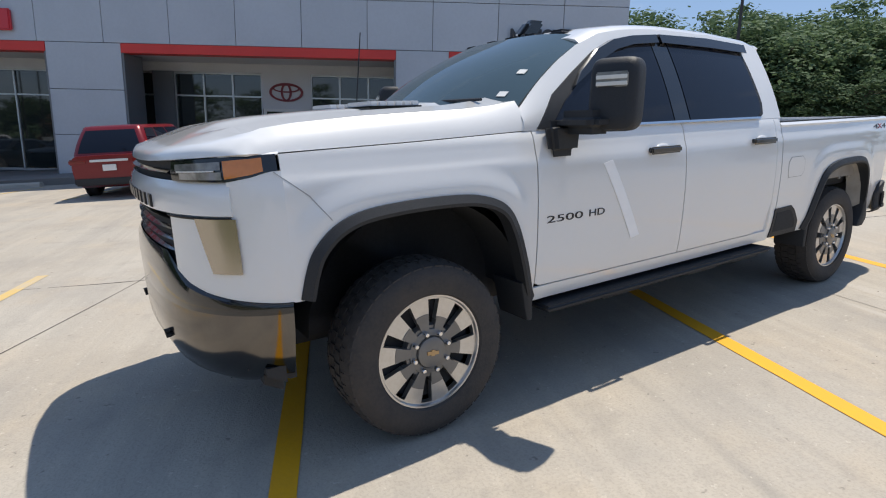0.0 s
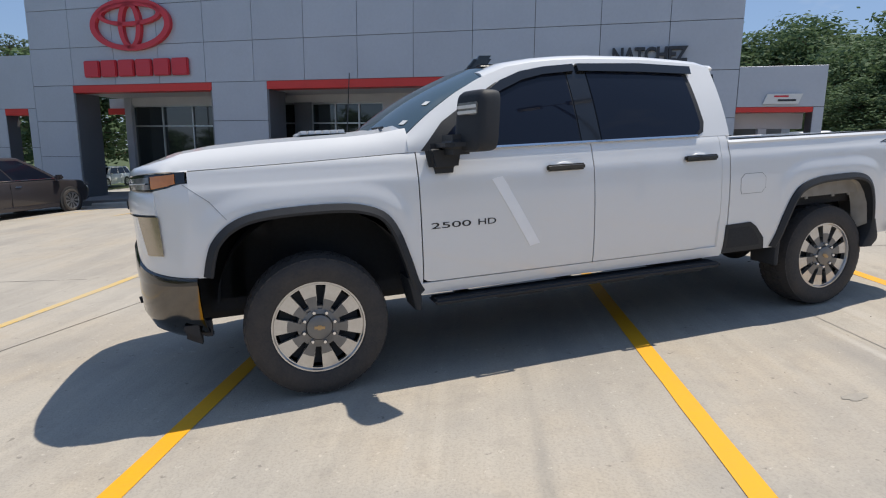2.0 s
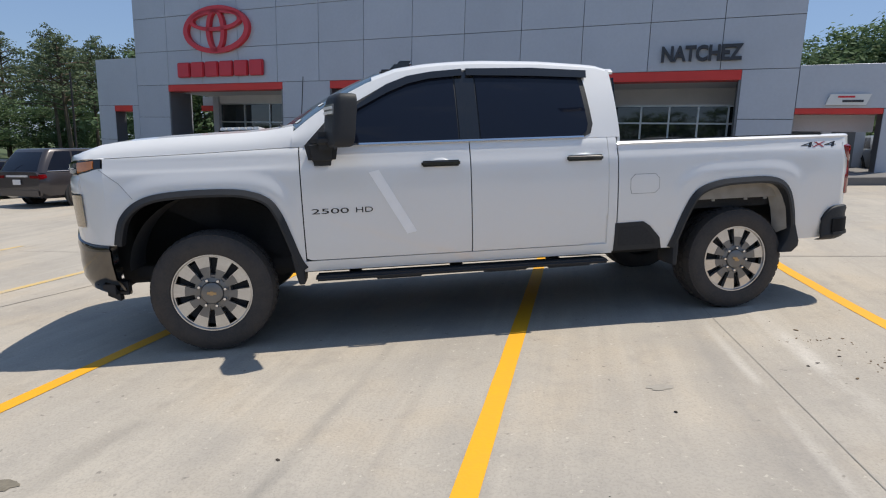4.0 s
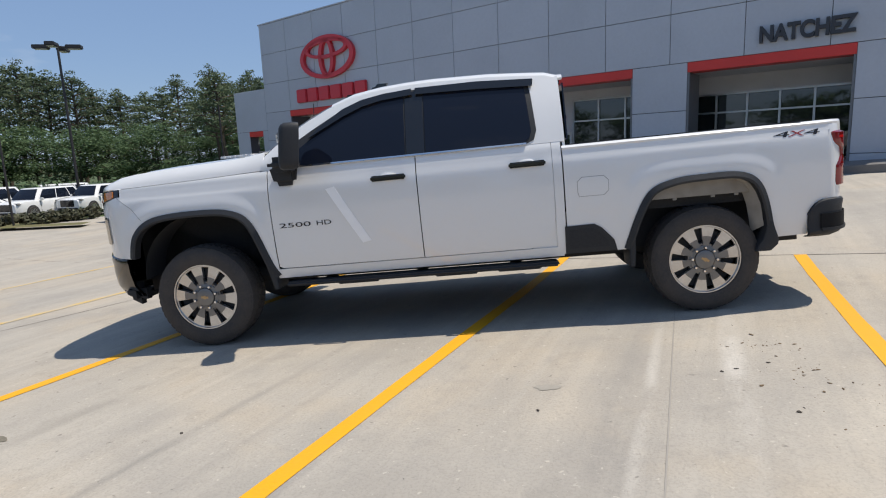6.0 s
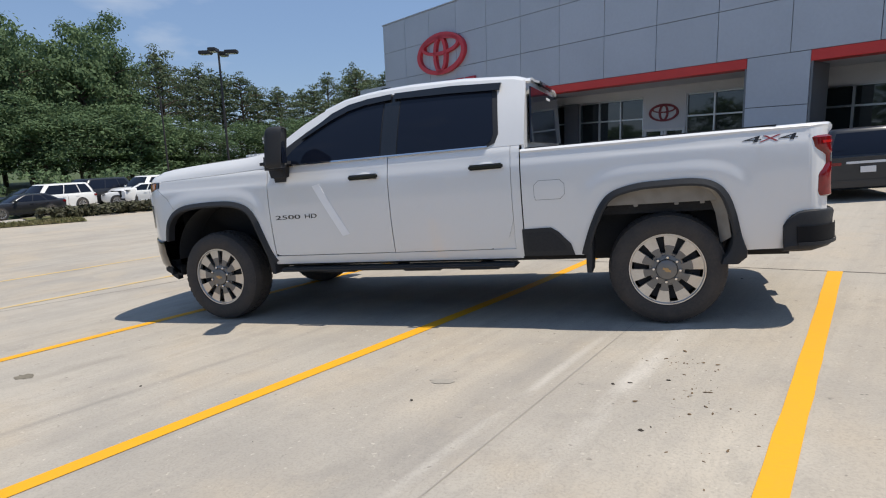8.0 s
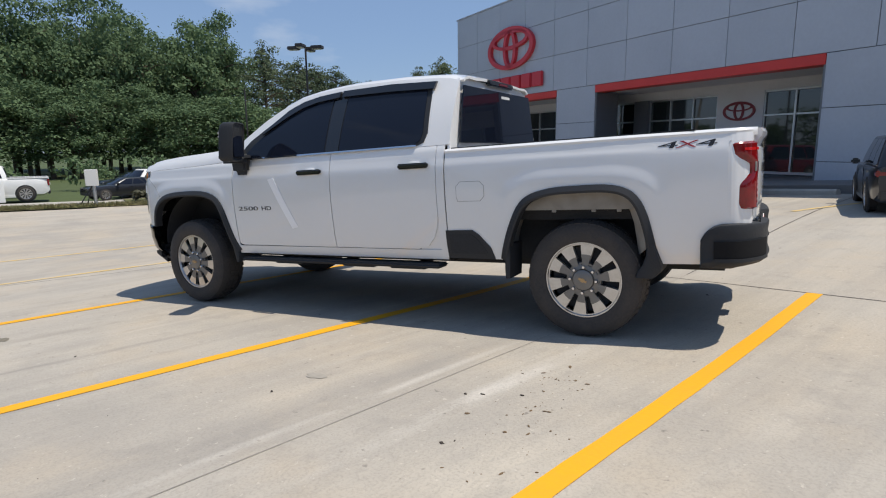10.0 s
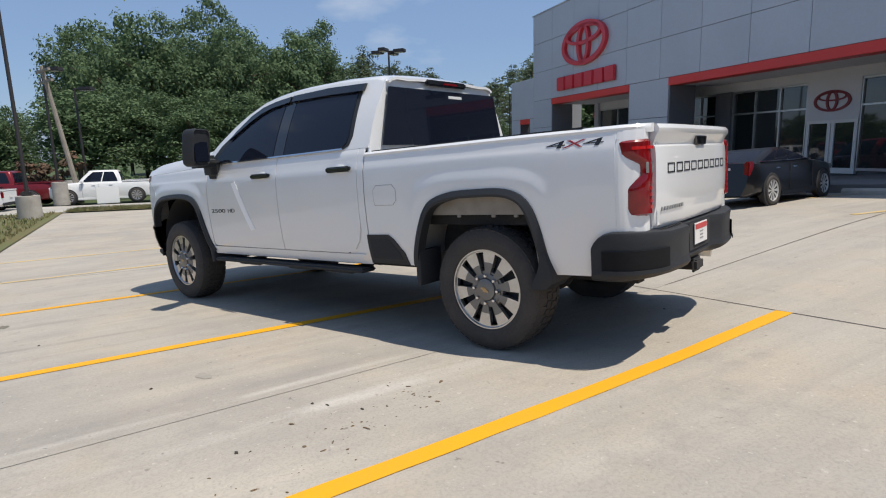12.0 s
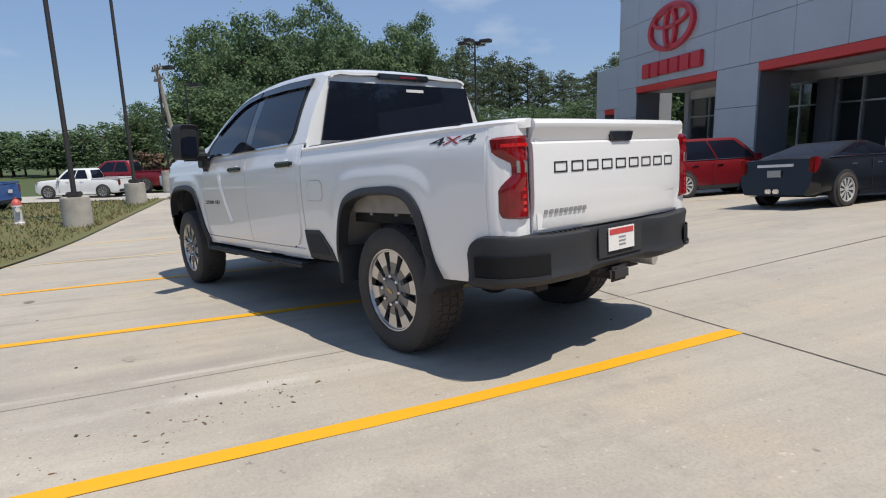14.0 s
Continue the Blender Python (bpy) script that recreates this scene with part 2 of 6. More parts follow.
M_FRAME = material("dusty_frame", (0.30, 0.28, 0.25), 0.7, spots=0.5, scale=8, tone=(0.16, 0.14, 0.12))
M_BEDLINER = material("bed_liner", (0.02, 0.02, 0.022), 0.8, grain=0.4, bump=0.4)
# streak of light on the shaded door, put into a paler colour
M_LIGHT_STREAK = material("light_streak_white", (0.97, 0.97, 0.97), 0.5, spots=0.08, scale=10)
M_CURTAIN = material("satin_metal_recess", (0.46, 0.42, 0.36), 0.20, metal=0.9, spots=0.25, scale=5, grain=0.1, tone=(0.30, 0.27, 0.23))
M_SILVER = material("satin_silver", (0.72, 0.72, 0.73), 0.45, metal=0.35, grain=0.1)
M_PLATE = material("paper_plate", (0.78, 0.76, 0.74), 0.5, grain=0.08)
M_PLATE_RED = material("plate_print_red", (0.55, 0.06, 0.06), 0.5, grain=0.1)
M_BADGE = material("badge_dark", (0.030, 0.030, 0.033), 0.35, metal=0.4, grain=0.1)
M_BADGE_RED = material("badge_red", (0.30, 0.03, 0.035), 0.35, grain=0.1)
M_BADGE_GREY = material("badge_grey", (0.38, 0.38, 0.38), 0.4, metal=0.5, grain=0.1)
M_GOLD = material("gold_emblem", (0.48, 0.33, 0.17), 0.35, metal=0.6, grain=0.1)
M_BARK = material("bark", (0.12, 0.09, 0.065), 0.95, spots=0.5, scale=4, grain=0.5, bump=0.8, bump_scale=20)
M_LEAF = leafy("broad_leaves", (0.165, 0.232, 0.112), (0.082, 0.134, 0.068), 0.3)
M_NEEDLE = leafy("pine_needles", (0.155, 0.190, 0.105), (0.080, 0.110, 0.066), 0.3)
M_SHRUB = material("shrub_leaves", (0.075, 0.080, 0.036), 0.7, islands=0.8, per_object=0.2, tone=(0.04, 0.035, 0.02))
M_RUST = material("dry_brush", (0.13, 0.070, 0.040), 0.9, islands=0.8, tone=(0.06, 0.05, 0.03))
M_POLE = material("dark_steel_pole", (0.060, 0.055, 0.055), 0.5, metal=0.5, grain=0.2)
M_WOOD = material("grey_wood_pole", (0.33, 0.29, 0.24), 0.9, spots=0.4, scale=3, grain=0.4)
M_BLOCK = material("pole_base_concrete", (0.46, 0.43, 0.38), 0.9, spots=0.5, scale=2.5, grain=0.35, bump=0.4, tone=(0.20, 0.18, 0.16))
M_HYDRANT = material("hydrant_white", (0.70, 0.68, 0.66), 0.5, spots=0.3, scale=9)
M_HYDRANT_TOP = material("hydrant_red", (0.50, 0.10, 0.08), 0.5, grain=0.2)
M_LAMPGLASS = material("lamp_lens", (0.55, 0.55, 0.52), 0.2, grain=0.1)


def car_paint(name, colour, metal=0.0):
    return material(name, colour, 0.28, metal=metal, coat=0.5, spec=0.35, spots=0.10, scale=3, grain=0.05)


P_RED = car_paint("red_car_paint", (0.19, 0.011, 0.017), 0.2)
P_BLACK = car_paint("black_car_paint", (0.010, 0.011, 0.014), 0.2)
P_GREY = car_paint("grey_brown_car_paint", (0.062, 0.056, 0.060), 0.4)
P_DARK = car_paint("dark_grey_car_paint", (0.035, 0.037, 0.042), 0.4)
P_WHITE = car_paint("white_car_paint", (0.78, 0.78, 0.77))
P_BLUE = car_paint("blue_car_paint", (0.012, 0.10, 0.38), 0.2)
P_SILVER = car_paint("silver_car_paint", (0.42, 0.43, 0.44), 0.6)


# ---- mesh helpers ----
def link_mesh(name, bm, mat, smooth=35.0):
    me = bpy.data.meshes.new(name)
    if smooth:
        for fc in bm.faces:
            fc.smooth = True
    bm.to_mesh(me)
    bm.free()
    if smooth:
        me.set_sharp_from_angle(angle=radians(smooth))
    for one in (mat if isinstance(mat, (list, tuple)) else (mat,)):
        me.materials.append(one)
    return new(name, me)


def thing(name, m, label, category, group="", kind=""):
    ob = new(name)
    ob.matrix_world = m
    return tagged(ob, label, category, group, kind)


def part(name, bm, mat, parent, label="", smooth=35.0):
    ob = link_mesh(name, bm, mat, smooth)
    ob.parent = parent
    return tagged(ob, label)


def box(x0, x1, y0, y1, z0, z1, bevel=0.0, m=None, seg=2):
    bm = bmesh.new()
    bmesh.ops.create_cube(bm, size=1.0, matrix=Matrix.LocRotScale(((x0 + x1) / 2, (y0 + y1) / 2, (z0 + z1) / 2), None, (abs(x1 - x0), abs(y1 - y0), abs(z1 - z0))))
    if bevel:
        bmesh.ops.bevel(bm, geom=bm.edges[:], offset=min(bevel, 0.45 * min(abs(x1 - x0), abs(y1 - y0), abs(z1 - z0))), segments=seg, affect="EDGES")
    if m is not None:
        bmesh.ops.transform(bm, matrix=m, verts=bm.verts)
    return bm


def join(*many):
    out = bmesh.new()
    for one in many:
        me = bpy.data.meshes.new("tmp")
        one.to_mesh(me)
        one.free()
        out.from_mesh(me)
        bpy.data.meshes.remove(me)
    return out


def tube(points, radius, sides=8, cap=True):
    """A tube through points; radius is one number or one for each point."""
    bm = bmesh.new()
    rad = radius if isinstance(radius, (list, tuple)) else [radius] * len(points)
    pts = [Vector(p) for p in points]
    rings = []
    for i, p in enumerate(pts):
        d = (pts[min(i + 1, len(pts) - 1)] - pts[max(i - 1, 0)]).normalized()
        a = d.cross(Vector((0.13, 0.97, 0.21)) if abs(d.y) < 0.9 else Vector((1, 0, 0))).normalized()
        b = d.cross(a)
        rings.append([bm.verts.new(p + rad[i] * (math.cos(2 * math.pi * k / sides) * a + math.sin(2 * math.pi * k / sides) * b)) for k in range(sides)])
    for r0, r1 in zip(rings, rings[1:]):
        for k in range(sides):
            bm.faces.new((r0[k], r0[(k + 1) % sides], r1[(k + 1) % sides], r1[k]))
    if cap:
        bm.faces.new(rings[0][::-1])
        bm.faces.new(rings[-1])
    bmesh.ops.recalc_face_normals(bm, faces=bm.faces[:])
    return bm


def grid(rows, close=False):
    """A sheet through rows of points."""
    bm = bmesh.new()
    vs = [[bm.verts.new(p) for p in r] for r in rows]
    for a, b in zip(vs, vs[1:]):
        n = len(a)
        for i in range(n if close else n - 1):
            q = (a[i], a[(i + 1) % n], b[(i + 1) % n], b[i])
            if len({v.co.to_tuple(5) for v in q}) >= 3:
                bm.faces.new(q)
    return bm


def thicken(bm, depth, core=(2.0, 0.0, 0.9)):
    """Gives a sheet a body on its inner side, the one nearer the core."""
    bmesh.ops.remove_doubles(bm, verts=bm.verts, dist=1e-5)
    bmesh.ops.recalc_face_normals(bm, faces=bm.faces[:])
    core = Vector(core)
    for flip in (False, True):
        twin = bm.copy()
        if flip:
            bmesh.ops.reverse_faces(twin, faces=twin.faces[:])
        old = {v.co.to_tuple(6) for v in twin.verts}
        bmesh.ops.solidify(twin, geom=twin.faces[:], thickness=depth)
        far = [(v.co - core).length for v in twin.verts if v.co.to_tuple(6) not in old]
        near = [(v.co - core).length for v in bm.verts]
        if flip or not far or sum(far) / len(far) <= sum(near) / len(near):
            break
        twin.free()
    bm.free()
    bmesh.ops.recalc_face_normals(twin, faces=twin.faces[:])
    return twin


def plate(outline, y_of, depth, inside=(), cuts=0):
    """A panel from an outline in x and z; y_of(x, z) bends it; depth is its thickness towards +y."""
    bm = bmesh.new()
    vs = [bm.verts.new((x, 0.0, z)) for x, z in outline]
    bm.faces.new(vs)
    if cuts:
        xs, zs = [p[0] for p in outline], [p[1] for p in outline]
        for k in range(1, cuts):
            for co, no in (((min(xs) + (max(xs) - min(xs)) * k / cuts, 0, 0), (1, 0, 0)), ((0, 0, min(zs) + (max(zs) - min(zs)) * k / cuts), (0, 0, 1))):
                bmesh.ops.bisect_plane(bm, geom=bm.verts[:] + bm.edges[:] + bm.faces[:], plane_co=co, plane_no=no)
    front = bm.faces[:]
    ext = bmesh.ops.extrude_face_region(bm, geom=front)
    for v in ext["geom"]:
        if isinstance(v, bmesh.types.BMVert):
            v.co.y = depth
    for v in bm.verts:
        v.co.y += y_of(v.co.x, v.co.z)
    bmesh.ops.recalc_face_normals(bm, faces=bm.faces[:])
    return bm


def lerp_table(table, x):
    """Straight-line reading of a table of (x, value)."""
    if x <= table[0][0]:
        return table[0][1]
    for (a, u), (b, v) in zip(table, table[1:]):
        if x <= b:
            return u + (v - u) * (x - a) / (b - a)
    return table[-1][1]


def ease(a, b, x):
    k = min(1.0, max(0.0, (x - a) / (b - a)))
    return k * k * (3 - 2 * k)


def mirrored(bm):
    """The sheet and its mirror image in y."""
    twin = bm.copy()
    bmesh.ops.scale(twin, vec=(1, -1, 1), verts=twin.verts)
    bmesh.ops.reverse_faces(twin, faces=twin.faces[:])
    return twin


def lettering(text, size, depth, mat, parent, m, name="lettering", stretch=1.0, label="", bold=0.0):
    cu = bpy.data.curves.new("text", "FONT")
    cu.body, cu.size, cu.extrude, cu.align_x, cu.offset = text, size, depth, "CENTER", bold
    ob = bpy.data.objects.new("text", cu)
    scene.collection.objects.link(ob)
    bpy.context.view_layer.update()
    me = bpy.data.meshes.new_from_object(ob.evaluated_get(bpy.context.evaluated_depsgraph_get()))
    bpy.data.objects.remove(ob)
    me.transform(m @ Matrix.Diagonal((stretch, 1, 1, 1)))
    me.materials.clear()
    me.materials.append(mat)
    made = new(name, me)
    if parent is not None:
        made.parent = parent
    return tagged(made, label)


# ---- the lie of the land ----
F_TURN = radians(-32.02)
F_U = Vector((math.cos(F_TURN), math.sin(F_TURN), 0))
F_N = Vector((-math.sin(F_TURN), math.cos(F_TURN), 0))
F_ORIGIN = Vector((0.053, 14.326, 0.0))
FACADE = Matrix(((F_U.x, F_N.x, 0, F_ORIGIN.x), (F_U.y, F_N.y, 0, F_ORIGIN.y), (0, 0, 1, 0), (0, 0, 0, 1)))


def ground_z(x, y):
    """Height of the lot: it falls towards -x, lies level past the verge and rises a little to the building."""
    flat = max(x, -7.0) if x > -9 else -7.0
    if -9 < x < -5:
        k = (x + 9) / 4.0
        flat = -7.0 + 2.0 * k * k
    flat = min(flat, 16.0)
    way = (F_ORIGIN - Vector((x, y, 0))).dot(F_N)
    along = (Vector((x, y, 0)) - F_ORIGIN).dot(F_U)
    rise = min(0.24, max(0.02, 0.09 + 0.016 * (along + 2.5)))
    return 0.05738 * flat - 0.0083 * min(max(y, -30), 22) + rise * ease(11.0, 3.5, way)


def sheet(name, outline_fn, mat, lift, label, category, kind="structure", thick=0.0):
    """A ground sheet over a rectangle of its own axes: outline_fn(i, j) gives x, y."""
    ni, nj, fn = outline_fn
    rows = []
    for i in range(ni + 1):
        row = []
        for j in range(nj + 1):
            x, y = fn(i / ni, j / nj)
            row.append((x, y, ground_z(x, y) + lift))
        rows.append(row)
    bm = grid(rows)
    bmesh.ops.recalc_face_normals(bm, faces=bm.faces[:])
    if sum(fc.normal.z for fc in bm.faces) < 0:
        bmesh.ops.reverse_faces(bm, faces=bm.faces[:])
    ob = link_mesh(name, bm, mat, 60)
    return tagged(ob, label, category, kind=kind)


def spread(t, near, far):
    """Even steps near the middle, wide ones outside."""
    k = 2 * t - 1
    return near * k + (far - near) * k ** 5


sheet("ground", (70, 70, lambda a, b: (spread(a, 90, 600), spread(b, 90, 600))), M_FIELD, -0.09, "rough green grass ground reaching to the woods", "ground")
LOT_EDGE = ((-34, -18.4), (3, -18.4), (7, -15.6), (8.5, -17.0), (11.4, -20.0), (14.25, -15.8), (19, -9.0), (28, 3.0))


def lot_point(a, b):
    y = -34.0 + 62.0 * b
    left = lerp_table(LOT_EDGE, y)
    return left + (45.0 - left) * a, y


sheet("pavement", (70, 70, lot_point), M_CONCRETE, 0.0, "pale tan concrete car park with dark joints", "pavement")

# ---- dealership building ----
def in_facade(s, w, z):
    return FACADE @ Vector((s, w, z))


def fit_lettering(text, s0, s1, z0, z1, w, depth, mat, parent, name):
    ob = lettering(text, 1.0, depth, mat, None, Matrix.Identity(4), name, bold=0.035)
    me = ob.data
    co = np.array([v.co for v in me.vertices])
    lo, hi = co.min(0), co.max(0)
    for v in me.vertices:
        v.co = (s0 + (v.co.x - lo[0]) / (hi[0] - lo[0]) * (s1 - s0), w - (v.co.z - lo[2]), z0 + (v.co.y - lo[1]) / (hi[1] - lo[1]) * (z1 - z0))
    me.flip_normals()
    ob.parent = parent
    return ob


def ellipse_ring(cs, cz, a, b, band, w, depth, tilt=0.0):
    """A raised ring with an even band, standing out from the wall."""
    bm = bmesh.new()
    rows = []
    for k in range(49):
        t = 2 * math.pi * k / 48
        c, s_ = math.cos(t), math.sin(t)
        o, i = (cs + a * c, cz + b * s_), (cs + (a - band) * c, cz + (b - band * 0.8) * s_)
        rows.append([(o[0], w, o[1]), (o[0], w - depth, o[1]), (i[0], w - depth, i[1]), (i[0], w, i[1])])
    bm.free()
    bm = grid(rows, close=True)
    bmesh.ops.remove_doubles(bm, verts=bm.verts, dist=1e-5)
    bmesh.ops.recalc_face_normals(bm, faces=bm.faces[:])
    return bm


building = thing("dealership_building", FACADE, "grey metal-panelled car dealership with red bands over deep openings", "building")
TOP, BAND_T, BAND_B, LOW = 7.05, 3.466, 3.227, -1.2


def panel_field(parent, s0, s1, z0, z1, cols, rows, w=-0.03):
    """Cladding panels side by side with open gaps, each a piece of its own."""
    ds, dz = (s1 - s0) / cols, (z1 - z0) / rows
    me = None
    for i in range(cols):
        for j in range(rows):
            if me is None:
                first = part("panel", box(-ds / 2 + 0.007, ds / 2 - 0.007, 0, 0.03, -dz / 2 + 0.007, dz / 2 - 0.007, 0.004, seg=1), M_PANEL, parent, smooth=0)
                me, ob = first.data, first
            else:
                ob = new("panel", me)
                ob.parent = parent
            ob.location = (s0 + ds * (i + 0.5), w, z0 + dz * (j + 0.5))


def wall_piece(name, s0, s1, z0, z1, w0=0.0, w1=0.45, mat=None, cols=0, rows=0):
    ob = part(name, box(s0, s1, w0, w1, z0, z1), mat or M_PANEL_GAP, building, smooth=0)
    if cols:
        panel_field(ob, s0, s1, z0, z1, cols, rows, w0 - 0.03)
    return ob


wall_piece("wall", -8.85, 13.05, BAND_T, TOP, cols=13, rows=3)
for a, b, c in ((-8.85, -7.20, 1), (-1.92, 0.0, 1), (7.05, 8.43, 1), (11.85, 13.05, 1)):
    wall_piece("pier", a, b, LOW, BAND_T, cols=c, rows=4)
part("parapet_cap", box(-8.90, 13.10, -0.06, 0.52, TOP, TOP + 0.05, 0.01), M_PANEL, building)
# low wings at both ends
wall_piece("wing_wall", -11.13, -8.85, 2.74, 4.50, cols=1, rows=1)
wall_piece("wing_pier", -11.13, -10.20, LOW, 2.74, cols=1, rows=3)
wall_piece("wing_pier", -9.20, -8.85, LOW, 2.74, cols=1, rows=3)
part("red_band", box(-10.20, -9.20, -0.035, 0.45, 2.52, 2.74, 0.006), M_RED, building)
wall_piece("wing_wall", 13.05, 15.0, 2.55, 3.53, cols=1, rows=1)
wall_piece("wing_pier", 14.76, 15.0, LOW, 2.55, cols=1, rows=2)
part("red_band", box(13.05, 14.76, -0.035, 0.45, 2.43, 2.55, 0.006), M_RED, building)
part("wing_header", box(13.05, 14.76, 0.6, 0.8, 2.05, 2.43), M_STUCCO, building)
part("wing_column", box(13.75, 13.95, 0.6, 0.8, LOW, 2.06), M_STUCCO, building)
part("wing_dark_bay", box(13.05, 14.76, 2.2, 2.3, LOW, 2.43), M_PORTAL, building)
# dark linings, red bands and soffits of the three openings
for a, b in ((-7.20, -1.92), (0.0, 7.05), (8.43, 11.85)):
    part("red_band", box(a, b, -0.045, 0.40, BAND_B, BAND_T - 0.004, 0.008), M_RED, building)
    part("soffit", box(a - 0.4, b + 0.4, 0.40, 2.6, BAND_B + 0.02, BAND_B + 0.14), M_SOFFIT, building)
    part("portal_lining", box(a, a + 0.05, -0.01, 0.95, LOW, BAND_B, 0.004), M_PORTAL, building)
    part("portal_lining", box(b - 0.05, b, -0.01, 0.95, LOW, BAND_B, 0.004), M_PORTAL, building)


def storefront(s0, s1, z0, z1, w, cols, splits, name="storefront_window"):
    """Glass in an aluminium frame: each pane and bar is a piece."""
    frame_ob = part(name, box(s0, s1, w - 0.02, w + 0.10, z1 - 0.05, z1), M_MULLION, building, smooth=0)
    part("sill_bar", box(s0, s1, w - 0.02, w + 0.10, z0, z0 + 0.07), M_MULLION, frame_ob, smooth=0)
    ds = (s1 - s0) / cols
    for i in range(cols + 1):
        c = s0 + ds * i
        part("mullion", box(max(s0, c - 0.025), min(s1, c + 0.025), w - 0.03, w + 0.09, z0 + 0.07, z1 - 0.05), M_MULLION, frame_ob, smooth=0)
    levels = [z0 + 0.07, *splits, z1 - 0.05]
    for z in splits:
        part("transom", box(s0, s1, w - 0.025, w + 0.085, z - 0.022, z + 0.022), M_MULLION, frame_ob, smooth=0)
    for i in range(cols):
        for a, b in zip(levels, levels[1:]):
            part("pane", box(s0 + ds * i + 0.02, s0 + ds * (i + 1) - 0.02, w + 0.02, w + 0.035, a + 0.01, b - 0.01), M_GLASS, frame_ob, smooth=0)
    return frame_ob


BACK = 2.1
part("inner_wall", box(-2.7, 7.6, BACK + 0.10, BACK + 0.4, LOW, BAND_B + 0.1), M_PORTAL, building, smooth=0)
part("stucco_header", box(-1.70, 7.6, BACK - 0.03, BACK + 0.10, 2.99, BAND_B + 0.1), M_STUCCO, building, smooth=0)
storefront(0.40, 2.95, 0.55, 2.98, BACK, 3, (2.31,))
storefront(4.41, 6.95, 0.70, 2.98, BACK, 3, (2.31,))
storefront(-1.70, -0.20, 0.45, 2.98, BACK, 2, (2.31,))
part("dark_column", box(-0.20, 0.40, BACK - 0.12, BACK + 0.10, LOW, 2.99), M_PORTAL, building, smooth=0)
part("sign_panel", box(2.96, 4.40, BACK - 0.05, BACK + 0.10, 1.98, 2.99, 0.004), M_STUCCO, building, smooth=0)
door = part("entrance_door", box(2.98, 4.38, BACK - 0.04, BACK + 0.10, 1.90, 1.98), M_SIGN_WHITE, building, "white-framed double glass door", smooth=0)
for a, b in ((2.98, 3.67), (3.69, 4.38)):
    part("door_stile", box(a, a + 0.09, BACK - 0.04, BACK + 0.08, 0.62, 1.90), M_SIGN_WHITE, door, smooth=0)
    part("door_stile", box(b - 0.09, b, BACK - 0.04, BACK + 0.08, 0.62, 1.90), M_SIGN_WHITE, door, smooth=0)
    part("door_rail", box(a + 0.09, b - 0.09, BACK - 0.04, BACK + 0.08, 0.62, 0.76), M_SIGN_WHITE, door, smooth=0)
    part("pane", box(a + 0.09, b - 0.09, BACK, BACK + 0.02, 0.76, 1.90), M_GLASS, door, smooth=0)
# the rings over the door carry their shade in a darker red
for ring in ((3.68, 2.46, 0.50, 0.27, 0.07), (3.68, 2.46, 0.16, 0.25, 0.06), (3.68, 2.57, 0.40, 0.12, 0.05)):
    part("emblem_ring", ellipse_ring(*ring, BACK - 0.05, 0.04), M_SIGN_SHADED, building)
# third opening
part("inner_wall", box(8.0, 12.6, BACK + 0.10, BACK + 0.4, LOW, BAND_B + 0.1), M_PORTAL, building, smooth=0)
part("stucco_header", box(8.0, 12.6, BACK - 0.03, BACK + 0.10, 2.80, BAND_B + 0.1), M_STUCCO, building, smooth=0)
storefront(7.9, 12.5, 0.85, 2.80, BACK, 6, (2.28,))
# first opening: a covered drive, open at one side, glazed at the other
part("stucco_header", box(-7.1, -1.7, BACK - 0.03, BACK + 0.10, 2.96, BAND_B + 0.1), M_STUCCO, building, smooth=0)
storefront(-6.80, -1.75, 0.0, 2.96, BACK, 4, (2.23,))
part("inner_wall", box(-6.8, -2.7, BACK + 0.10, BACK + 0.4, LOW, BAND_B + 0.1), M_PORTAL, building, smooth=0)
part("drive_column", box(-7.10, -6.81, BACK - 0.10, BACK + 0.4, LOW, BAND_B), M_PANEL, building, smooth=0)
part("drive_beam", box(-8.9, -7.1, 3.2, 3.5, 2.95, BAND_B + 0.1), M_STUCCO, building, smooth=0)
part("red_band", box(-8.9, -7.1, 3.10, 3.2, 2.72, 2.95, 0.006), M_RED, building)
# body and roof behind
part("side_wall", box(-7.1, -6.82, BACK + 0.42, 16.0, LOW, 6.5), M_PANEL, building, smooth=0)
part("side_wall", box(12.75, 13.05, 0.45, 16.0, LOW, 6.5), M_PANEL, building, smooth=0)
part("rear_wall", box(-6.82, 12.75, 15.7, 16.0, LOW, 6.5), M_PANEL, building, smooth=0)
part("roof", box(-7.1, 13.05, 0.45, 16.0, 6.5, 6.65), M_SOFFIT, building, smooth=0)
part("screen_return", box(-8.85, -8.45, 0.45, 2.2, LOW, 6.9), M_PANEL, building, smooth=0)
part("wing_body", box(13.05, 15.0, 2.3, 9.0, LOW, 3.3), M_PANEL, building, smooth=0)
part("wing_roof", box(13.05, 15.0, 0.45, 2.3, 3.1, 3.3), M_SOFFIT, building, smooth=0)

# signs on the wall, plain shapes
emblem = thing("wall_emblem", FACADE, "large red oval ring emblem on the grey wall", "sign")
for ring in ((-4.66, 5.27, 1.50, 0.79, 0.20), (-4.66, 5.24, 0.42, 0.72, 0.17), (-4.66, 5.58, 1.18, 0.36, 0.16)):
    part("ring", ellipse_ring(*ring, -0.03, 0.14), M_SIGN_RED, emblem)
word = thing("red_wall_sign", FACADE, "row of six red sign blocks under the oval emblem", "sign")
for i in range(6):
    a = -6.59 + 0.668 * i
    part("block", box(a, a + 0.60, -0.15, -0.03, 3.70, 4.22, 0.03), M_SIGN_RED, word)
